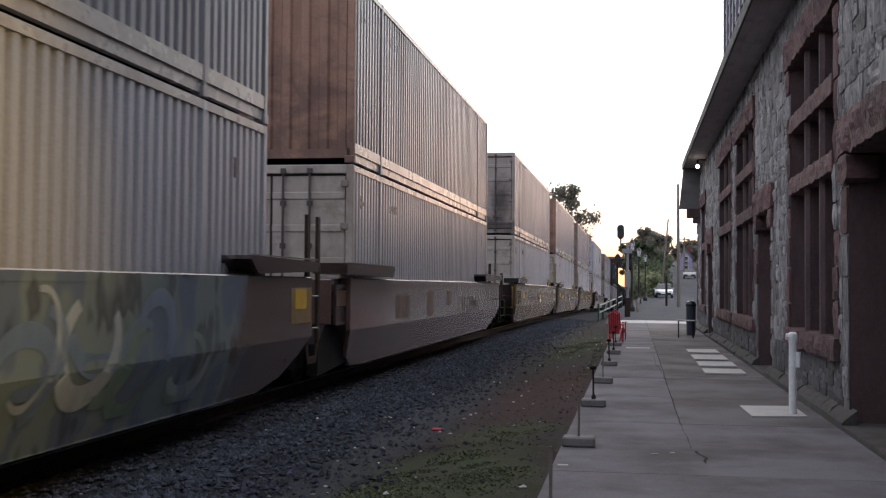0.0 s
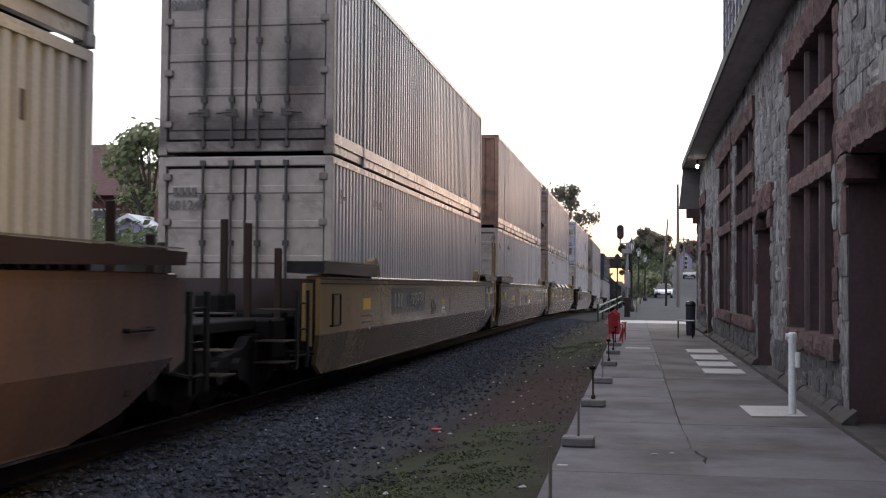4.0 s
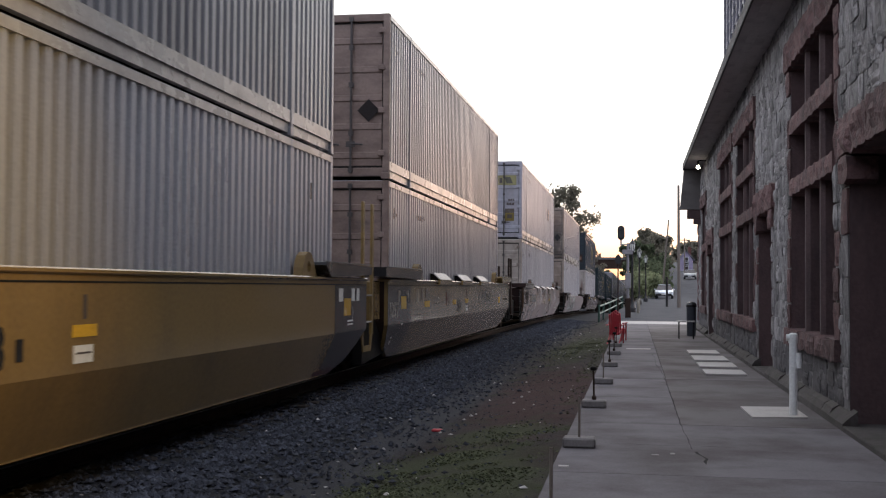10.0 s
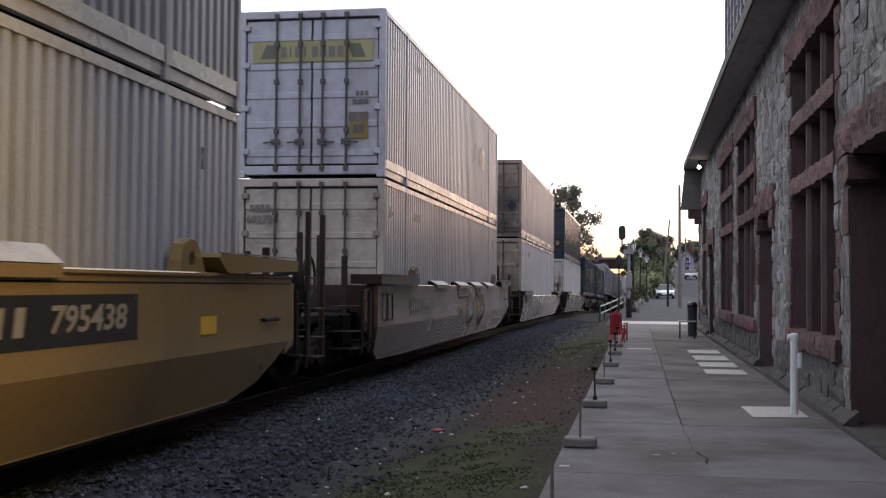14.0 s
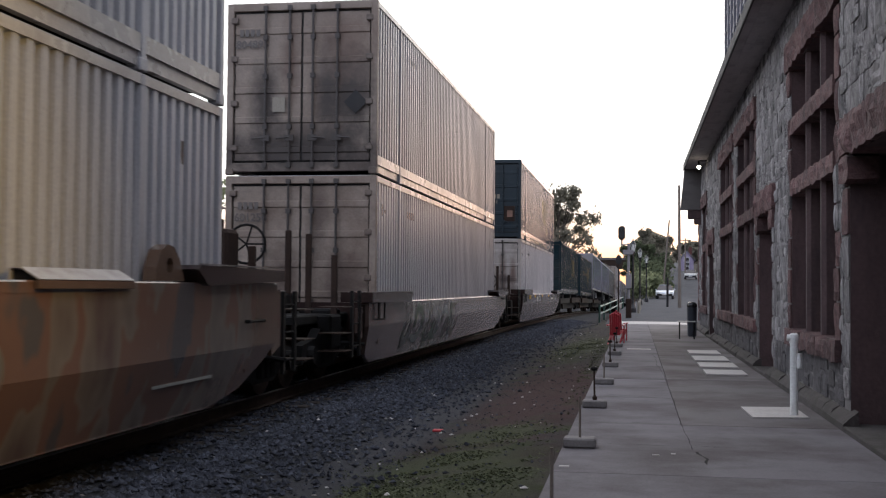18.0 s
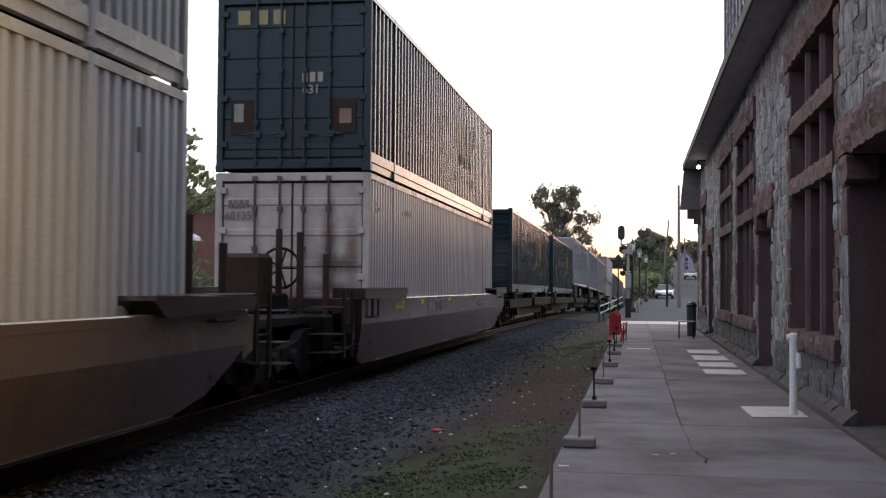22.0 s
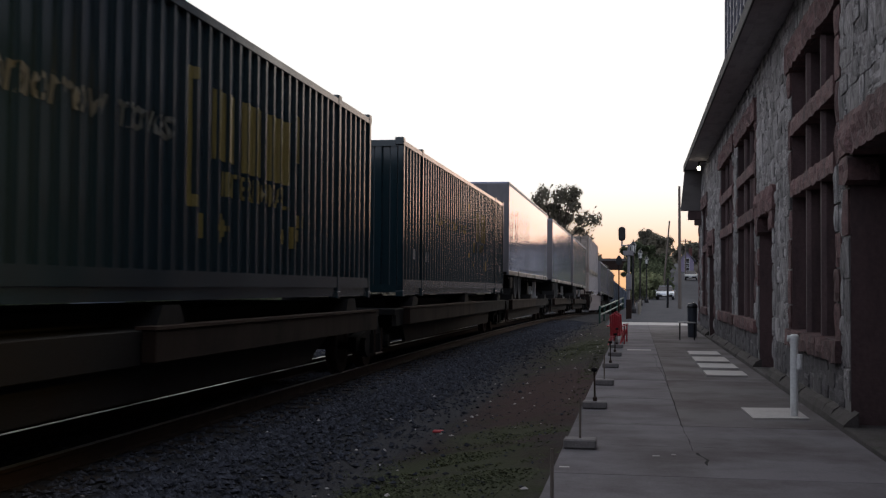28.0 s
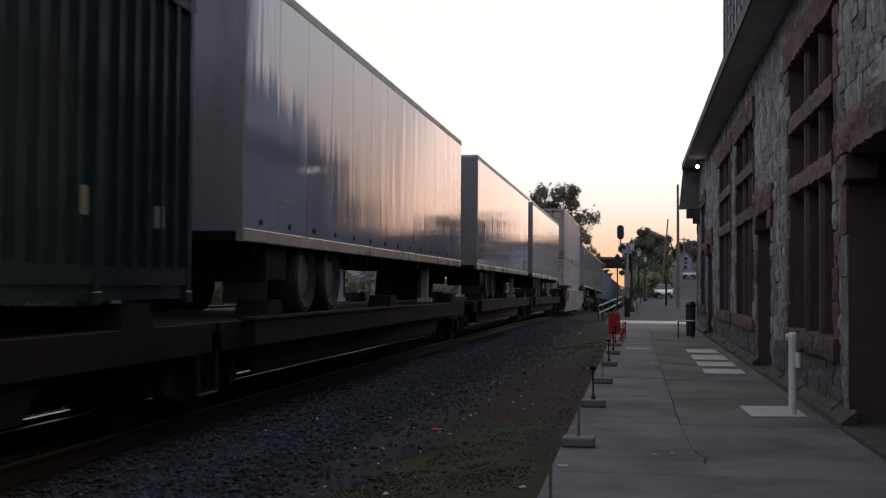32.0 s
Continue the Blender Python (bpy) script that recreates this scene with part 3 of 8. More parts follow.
def lettering(body, size, material, parent, x, y, z, face="side", wide=1.0, slant=0.0):
    """Letters on a +x side or a -y end."""
    ob = part("lettering", text_mesh(body, size, wide, slant), material, parent)
    ob.matrix_basis = pose(x, y, z, 90, 0, 90 if face == "side" else 0)
    return ob

# ---- the track's line: straight, then easing to the right and downhill ----
def track(s):
    x = -5.515 + 0.00008 * max(0.0, s - 16.6) ** 2
    z = -0.0001 * max(0.0, s - 20.0) ** 2
    return x, z


def ease(a, b, v):
    v = min(1.0, max(0.0, (v - a) / (b - a)))
    return v * v * (3 - 2 * v)


def land(x, y):
    """Height of the ground."""
    tx, tz = track(min(y, 260.0))
    d = abs(x - tx)
    bed = tz - 0.17 - 0.1 * ease(1.9, 2.9, d) if d < 3.2 else tz - 0.27
    right = 0.25 * ease(48, 80, y) + 0.04 * (min(y, 320.0) - 118 if y > 118 else 0) * ease(118, 165, y)
    right -= 0.035
    left = -0.6 + 1.2 * ease(8, 25, -x - 5.5)
    if x > tx:
        w = ease(2.9, 5.0, d)
        h = bed * (1 - w) + right * w
    else:
        w = ease(3.0, 7.0, d)
        h = bed * (1 - w) + left * w
    return h + 0.012 * noise.noise((x * 1.3, y * 1.3, 0)) * (1 if d > 2.2 else 0.3)


def axis_steps(spans):
    out = []
    for a, b, st in spans:
        n = max(1, round((b - a) / st))
        out += [a + (b - a) * i / n for i in range(n)]
    return out + [spans[-1][1]]


def build_ground():
    xs = axis_steps([(-900, -100, 100), (-100, -20, 8), (-20, -9, 1.0), (-9, 6, 0.25), (6, 20, 1.0), (20, 100, 10), (100, 900, 100)])
    ys = axis_steps([(-300, -20, 40), (-20, 2, 2), (2, 30, 0.3), (30, 90, 1.0), (90, 260, 5), (260, 1500, 80)])
    vs = [(x, y, land(x, y)) for y in ys for x in xs]
    nx = len(xs)
    fs = [(j * nx + i, j * nx + i + 1, (j + 1) * nx + i + 1, (j + 1) * nx + i) for j in range(len(ys) - 1) for i in range(nx - 1)]
    me = bpy.data.meshes.new("ground")
    me.from_pydata(vs, [], fs)
    me.shade_smooth()
    g = part("ground", me, GROUND)
    tagged(g, "bare brown earth with moss patches beside the railway track", "ground", kind="structure")


build_ground()

WX = 2.15   # face of the station wall
PX = -0.65  # platform edge

# ---- the line: rails, ties, ballast ----
line_ob = thing("track", "single railway track on grey ballast", "railway track", kind="structure")


def build_rails():
    head = [(-0.068, -0.15), (0.068, -0.15), (0.068, -0.138), (0.012, -0.125), (0.012, -0.04), (0.034, -0.03), (0.036, 0.0), (-0.036, 0.0), (-0.034, -0.03), (-0.012, -0.04), (-0.012, -0.125), (-0.068, -0.138)]
    for off in (-0.7175, 0.7175, -0.37):
        ys = [-14 + 4 * i for i in range(70)]
        rings = []
        bm = bmesh.new()
        for y in ys:
            x, z = track(y)
            rings.append([bm.verts.new((x + off + u, y, z + v)) for u, v in head])
        n = len(head)
        for a, b in zip(rings, rings[1:]):
            for i in range(n):
                bm.faces.new((a[i], a[(i + 1) % n], b[(i + 1) % n], b[i]))
        part("rail", bm, RAILSIDE, line_ob, "rusty steel rail")
        bm = bmesh.new()
        rings = []
        for y in ys:
            x, z = track(y)
            rings.append([bm.verts.new((x + off + u, y, z + v)) for u, v in ((-0.034, 0.001), (0.034, 0.001), (0.034, 0.004), (-0.034, 0.004))])
        for a, b in zip(rings, rings[1:]):
            for i in range(4):
                bm.faces.new((a[i], a[(i + 1) % 4], b[(i + 1) % 4], b[i]))
        part("rail_head", bm, STEEL, line_ob, "shiny worn running surface")


build_rails()
for i in range(170):
    y = 1.0 + i * 0.53
    x, z = track(y)
    t = part("tie", kept(("tie", i % 4), lambda bm, i=i: box(bm, -1.28 - 0.03 * (i % 3), 1.3, -0.115, 0.115, -0.32, -0.152, 0.012)), TIE, line_ob, at=(x, y, z))


def stones(name, count, spread, size, material, label, parent=None, seed=3):
    """Scattered broken stone as one mesh of small irregular lumps."""
    rnd = random.Random(seed)
    vs, fs = [], []
    base = [(1, 0, 0), (-1, 0, 0), (0, 1, 0), (0, -1, 0), (0, 0, 1), (0, 0, -0.6)]
    tri = [(0, 2, 4), (2, 1, 4), (1, 3, 4), (3, 0, 4), (2, 0, 5), (1, 2, 5), (3, 1, 5), (0, 3, 5)]
    for _ in range(count):
        x, y, z = spread(rnd)
        s = rnd.uniform(*size)
        g = rnd.uniform(0, 6.28)
        c, sn = math.cos(g), math.sin(g)
        k = len(vs)
        for a, b, d in base:
            a, b, d = (a + rnd.uniform(-0.35, 0.35)) * s, (b + rnd.uniform(-0.35, 0.35)) * s * 0.75, (d + rnd.uniform(-0.3, 0.3)) * s * 0.6
            vs.append((x + a * c - b * sn, y + a * sn + b * c, z + d))
        fs += [(k + p, k + q, k + r) for p, q, r in tri]
    me = bpy.data.meshes.new(name)
    me.from_pydata(vs, [], fs)
    return tagged(part(name, me, material, parent), label, name.replace("_", " "), kind="stuff")


def on_bed(rnd):
    y = 4 + 60 * rnd.random() ** 1.7
    x = track(y)[0] + rnd.choice((rnd.uniform(0.85, 2.7), 1.6 + abs(rnd.gauss(0, 0.75)), rnd.uniform(-2.6, -0.8), rnd.uniform(-0.6, 0.6)))
    return x, y, land(x, y) + 0.02


def on_dirt(rnd):
    y = 5 + 42 * rnd.random() ** 1.6
    x = rnd.uniform(-3.3, -0.7) if rnd.random() < 0.6 else rnd.uniform(-4.0, -2.4)
    return x, y, land(x, y) + 0.005


stones("ballast", 42000, on_bed, (0.018, 0.046), GRAVEL, "grey broken stone ballast along the rails")
stones("pale_chips", 420, on_bed, (0.01, 0.03), CONCRETE_BLOCK, "scattered paler chips of stone in the ballast", seed=17)
stones("pebbles", 3500, on_dirt, (0.006, 0.02), GRAVEL, "small loose pebbles on bare earth", seed=5)
stones("pale_stones", 240, on_dirt, (0.008, 0.034), PALE_SLAB, "few pale loose stones on bare earth", seed=11)


def grass_tufts():
    rnd = random.Random(8)
    vs, fs = [], []
    spots = ((-1.75, 10.3, 0.55, 0.9, 5000), (-2.1, 8.9, 0.5, 0.6, 4000), (-1.2, 9.3, 0.35, 0.8, 2000), (-1.3, 12.0, 0.4, 0.8, 1500), (-1.4, 30.0, 0.6, 4.0, 6000), (-0.8, 22.0, 0.12, 6.0, 1500))
    for cx, cy, sx, sy, count in spots:
        for _ in range(count):
            x, y = rnd.gauss(cx, sx * 0.6), rnd.gauss(cy, sy * 0.6)
            if x > PX - 0.02 or x < -3.2 or noise.noise((x * 2.2, y * 2.2, 4.0)) < -0.12:
                continue
            z = land(x, y) - 0.005
            g, h = rnd.uniform(0, 6.28), rnd.uniform(0.004, 0.022)
            dx, dy = math.cos(g) * 0.016, math.sin(g) * 0.016
            k = len(vs)
            vs += [(x - dx, y - dy, z), (x + dx, y + dy, z), (x + rnd.uniform(-0.04, 0.04), y + rnd.uniform(-0.04, 0.04), z + h)]
            fs.append((k, k + 1, k + 2))
    me = bpy.data.meshes.new("low_grass")
    me.from_pydata(vs, [], fs)
    tagged(part("low_grass", me, MOSS), "short green grass and moss on earth", "grass", kind="stuff")


MOSS = mat("moss_and_short_grass", (0.062, 0.07, 0.03), 0.9, 0.0, (0.042, 0.05, 0.024), 0.5, 2, 1, 20, 0.0, vary=0.35, islands=True)
grass_tufts()
bm = bmesh.new()
box(bm, -0.06, 0.06, -0.05, 0.05, 0.0, 0.03, 0.012)
tagged(part("plastic_scrap", bm, mat("dull_red_plastic", (0.4, 0.02, 0.028), 0.6), at=(-2.25, 13.3, land(-2.25, 13.3))), "crumpled red plastic scrap on the earth", "litter")

# ---- platform of cast slabs ----
platform = thing("platform", "worn grey concrete platform with joints and cracks", "platform", kind="structure")
bm = bmesh.new()
box(bm, PX + 0.02, WX, -8, 50.4, -0.32, -0.03)
part("bed", bm, CONCRETE_BLOCK, platform)
rnd = random.Random(21)
joints = [-8.0, -4.9, -1.8, 2.0, 5.6, 9.06, 12.4, 15.4, 18.5, 21.7, 24.9, 28.0, 31.1, 34.2, 37.2, 40.3, 43.4, 46.6, 50.3]
for y0, y1 in zip(joints, joints[1:]):
    cut = 0.47 + rnd.uniform(-0.005, 0.005)
    # cast in two strips past the first bays
    for x0, x1, m in ((PX, cut, CONCRETE), (cut, WX - 0.02, CONCRETE_WARM)) if y0 > 12 else ((PX, WX - 0.02, CONCRETE),):
        bm = bmesh.new()
        box(bm, x0 + 0.002, x1 - 0.002, y0 + 0.004, y1 - 0.004, -0.12, rnd.uniform(-0.004, 0.0), 0.006)
        part("slab", bm, PALE_SLAB if y0 > 46 else m, platform)


def crack(pts, w, seed):
    rnd = random.Random(seed)
    bm = bmesh.new()
    line_pts = []
    for (x0, y0), (x1, y1) in zip(pts, pts[1:]):
        n = max(2, int(math.hypot(x1 - x0, y1 - y0) / 0.14))
        for i in range(n):
            f = i / n
            line_pts.append((x0 + (x1 - x0) * f + rnd.uniform(-0.009, 0.009), y0 + (y1 - y0) * f + rnd.uniform(-0.03, 0.03), w * rnd.uniform(0.1, 1.2)))
    a = [bm.verts.new((x - h, y - h * 0.5, 0.0035)) for x, y, h in line_pts]
    b = [bm.verts.new((x + h, y + h * 0.5, 0.0035)) for x, y, h in line_pts]
    for i in range(len(line_pts) - 1):
        bm.faces.new((a[i], b[i], b[i + 1], a[i + 1]))
    part("crack", bm, IRON, platform, "dark ragged crack")


crack([(0.5, 10.5), (0.47, 12.4), (0.47, 15.4), (0.46, 18.5), (0.44, 20.2), (0.38, 22.0), (0.4, 24.0), (0.35, 25.5)], 0.006, 1)
crack([(0.56, 9.6), (0.59, 9.95), (0.53, 10.25), (0.5, 10.42)], 0.016, 2)
crack([(-0.5, 10.75), (0.3, 10.7), (0.9, 10.75)], 0.01, 3)
crack([(-0.3, 12.45), (-0.05, 12.5), (0.15, 12.4)], 0.01, 4)
crack([(-0.4, 15.7), (0.4, 15.3)], 0.008, 5)
for x0, x1, y0, y1 in ((-0.6, -0.52, 9.3, 9.36), (0.14, 0.2, 10.1, 10.13), (0.3, 0.34, 10.2, 10.23), (-0.2, 0.35, 27.3, 27.7)):
    bm = bmesh.new()
    box(bm, x0, x1, y0, y1, -0.002, 0.004)
    part("patch", bm, PALE_SLAB, platform, "pale worn patch")

bm = bmesh.new()
vs = []
for j in range(60):
    yy = 50.35 + j * 5.0
    for i in range(12):
        xx = -1.3 + i * 1.0 + max(0, yy - 110) * 0.012 * (i / 11)
        vs.append(bm.verts.new((xx, yy, land(xx, yy) + 0.05 * ease(50, 56, yy) + 0.012)))
for j in range(59):
    for i in range(11):
        a = j * 12 + i
        bm.faces.new((vs[a], vs[a + 1], vs[a + 13], vs[a + 12]))
tagged(part("road", bm, ASPHALT, smooth=True), "dark asphalt road running uphill past the station", "road", kind="structure")

# ---- station wall: rubble stone, red sandstone dressings ----
OPEN = [(8.6, 12.45, 0.0, 2.80, "door"), (13.3, 16.95, 0.86, 4.52, "window"), (19.25, 21.35, 0.0, 2.70, "door"), (22.1, 25.75, 0.86, 4.52, "window"), (27.05, 30.85, 0.86, 4.52, "window"), (33.4, 35.6, 0.0, 2.70, "door"), (36.6, 38.9, 0.86, 4.0, "window")]
WEND, WTOP = 41.4, 5.44
station = thing("wall_station", "grey rubble stone station wall with red sandstone dressings", "wall", kind="structure")


def backing():
    bm = bmesh.new()
    cuts = sorted(OPEN)
    y = -7.0
    x0, x1 = WX + 0.02, WX + 0.62
    for a, b, z0, z1, _ in cuts:
        box(bm, x0, x1, y, a, -0.3, WTOP)
        if z0 > 0:
            box(bm, x0, x1, a, b, -0.3, z0)
        box(bm, x0, x1, a, b, z1, WTOP)
        y = b
    box(bm, x0, x1, y, WEND, -0.3, WTOP)
    box(bm, x0 + 0.001, 9.0, WEND - 0.5, WEND - 0.001, -0.3, WTOP)
    part("backing", bm, MORTAR, station)


backing()


def rough_block(seed, push=0.035):
    """A unit stone, its face towards -x broken and uneven."""
    def make(bm):
        rnd = random.Random(seed)
        n = 3
        grid = {}
        for i in range(n + 1):
            for j in range(n + 1):
                edge = i in (0, n) or j in (0, n)
                u, v = i / n - 0.5, j / n - 0.5
                du = 0 if i in (0, n) else rnd.uniform(-0.08, 0.08)
                dv = 0 if j in (0, n) else rnd.uniform(-0.08, 0.08)
                corner = i in (0, n) and j in (0, n)
                k = 0.96 if corner else 0.99
                grid[i, j] = bm.verts.new((0.0 + (rnd.uniform(-0.15, 0.15) if edge else -rnd.uniform(0.1, 0.8)), (u + du) * k, (v + dv) * k))
        for i in range(n):
            for j in range(n):
                bm.faces.new((grid[i, j], grid[i + 1, j], grid[i + 1, j + 1], grid[i, j + 1]))
        ringv = [grid[i, 0] for i in range(n)] + [grid[n, j] for j in range(n)] + [grid[i, n] for i in range(n, 0, -1)] + [grid[0, j] for j in range(n, 0, -1)]
        back = [bm.verts.new((1.6, v.co.y, v.co.z)) for v in ringv]
        for i in range(len(ringv)):
            k = (i + 1) % len(ringv)
            bm.faces.new((ringv[i], ringv[k], back[k], back[i]))
    return kept(("stone", seed), make)


STONE_FAR = mat("grey_rubble_stone_joined", (0.27, 0.252, 0.25), 0.85, 0.0, (0.06, 0.053, 0.053), 0.72, 3.2, 2.5, 14, 1.0, vary=0.75, islands=True)
STONE_LOW_FAR = mat("streaked_low_stone_joined", (0.105, 0.097, 0.1), 0.9, 0.0, (0.05, 0.044, 0.044), 0.6, 2.4, 3, 14, 0.7, vary=0.3, islands=True)
STONE_SEEDS = list(range(100, 116))
DEPTH = 0.032
far_stones = {"v": [], "f": []}
low_stones = {"v": [], "f": []}


def free_spans(z0, z1, lo, hi):
    """Stretches of the wall along y that no opening, with its surround, takes at these heights."""
    out, y = [], lo
    for a, b, oz0, oz1, _ in sorted(OPEN):
        a, b, oz0, oz1 = a - 0.34, b + 0.34, oz0 - 0.22, oz1 + 0.40
        if z1 > oz0 + 0.02 and z0 < oz1 - 0.02:
            if a > y:
                out.append((y, min(a, hi)))
            y = max(y, b)
    if y < hi:
        out.append((y, hi))
    return [(a, b) for a, b in out if b - a > 0.08]


def stone_at(y0, y1, z0, z1, rnd, material, name="stone"):
    me = rough_block(rnd.choice(STONE_SEEDS))
    ob = part(name, me, material, station)
    ob.location = (WX + 0.012 + rnd.uniform(-0.012, 0.012), (y0 + y1) / 2, (z0 + z1) / 2)
    ob.scale = (DEPTH if "_block" not in name else 0.04, y1 - y0 - 0.016, z1 - z0 - 0.016)
    return ob


def rock_faced(name, y0, y1, z0, z1, x, seed, parent=station, depth=0.3, rough=0.05, ragged=0.025, label=""):
    """A quarry-faced dressed block: broken front, uneven lower and upper edges."""
    rnd = random.Random(seed)
    ny, nz = max(3, int((y1 - y0) / 0.11)), max(3, int((z1 - z0) / 0.07))
    bm = bmesh.new()
    shift = Vector((seed * 3.1, seed * 1.7, 0))
    grid = []
    for j in range(nz + 1):
        row = []
        for i in range(ny + 1):
            y, z = y0 + (y1 - y0) * i / ny, z0 + (z1 - z0) * j / nz
            e = min(i, ny - i, j * 1.5, (nz - j) * 1.5, 2) / 2
            n = noise.noise(Vector((y * 4.5, z * 5.5, 0)) + shift) + 0.5 * noise.noise(Vector((y * 11, z * 13, 2)) + shift)
            out = rough * (0.35 + n) * (0.3 + 0.7 * e)
            if j in (0, nz):
                z += ragged * noise.noise(Vector((y * 6, j * 3.0, 5)) + shift) * 1.6
            row.append(bm.verts.new((x - out, y + (rnd.uniform(-0.012, 0.012) if 0 < i < ny else 0), z)))
        grid.append(row)
    for j in range(nz):
        for i in range(ny):
            bm.faces.new((grid[j][i], grid[j][i + 1], grid[j + 1][i + 1], grid[j + 1][i]))
    ring = grid[0] + [r[-1] for r in grid[1:]] + grid[-1][-2::-1] + [r[0] for r in grid[-2:0:-1]]
    back = [bm.verts.new((x + depth, v.co.y, v.co.z)) for v in ring]
    for i in range(len(ring)):
        k = (i + 1) % len(ring)
        bm.faces.new((ring[i], back[i], back[k], ring[k]))
    return part(name, bm, SANDSTONE, parent, label)


def lay_stones():
    """Rubble: courses that rise and fall along the wall, stones of uneven width, some in two or three layers."""
    rnd = random.Random(77)
    near_count = 0
    # courses end at the sills and at the tops of the lintels
    tiers = sorted({0.2, 0.64, WTOP} | {o[3] + 0.40 for o in OPEN})
    courses = []
    for lo, hi in zip(tiers, tiers[1:]):
        n = max(1, round((hi - lo) / 0.31))
        cuts = [lo] + [lo + (hi - lo) * (k + rnd.uniform(-0.2, 0.2)) / n for k in range(1, n)] + [hi]
        courses += list(zip(cuts, cuts[1:]))
    for z, top in courses:
        h = top - z
        for a, b in free_spans(z, top, 7.0, WEND - 0.45):
            y = a
            while y < b - 0.02:
                w = rnd.choice((rnd.uniform(0.1, 0.2), rnd.uniform(0.18, 0.42))) + h * 0.1
                if b - (y + w) < 0.14:
                    w = b - y
                n = rnd.choice((1, 1, 2, 2, 3)) if h > 0.3 else rnd.choice((1, 1, 2)) if h > 0.22 else 1
                levels = [z] + sorted(z + h * (k + rnd.uniform(-0.22, 0.22)) / n for k in range(1, n)) + [z + h]
                for p, q in zip(levels, levels[1:]):
                    # each stone overlaps its course a little, so that no joint runs straight
                    y0, y1 = y - rnd.uniform(0, 0.03), y + w + rnd.uniform(0, 0.03)
                    z0, z1 = p - rnd.uniform(0, 0.03), q + rnd.uniform(0, 0.03)
                    y0, y1, z1 = max(y0, a), min(y1, b), min(z1, WTOP)
                    low = q < 0.7
                    if 11.0 < y < 17.6 and near_count < 300:
                        stone_at(y0, y1, z0, z1, rnd, STONE_LOW if low else STONE)
                        near_count += 1
                    else:
                        store = low_stones if low else far_stones
                        me = rough_block(rnd.choice(STONE_SEEDS))
                        k = len(store["v"])
                        off = rnd.uniform(-0.016, 0.012)
                        for v in me.vertices:
                            store["v"].append((WX + 0.012 + off + v.co.x * DEPTH, (y0 + y1) / 2 + v.co.y * (y1 - y0 - 0.008), (z0 + z1) / 2 + v.co.z * (z1 - z0 - 0.008)))
                        store["f"] += [tuple(k + i for i in f.vertices) for f in me.polygons]
                y += w


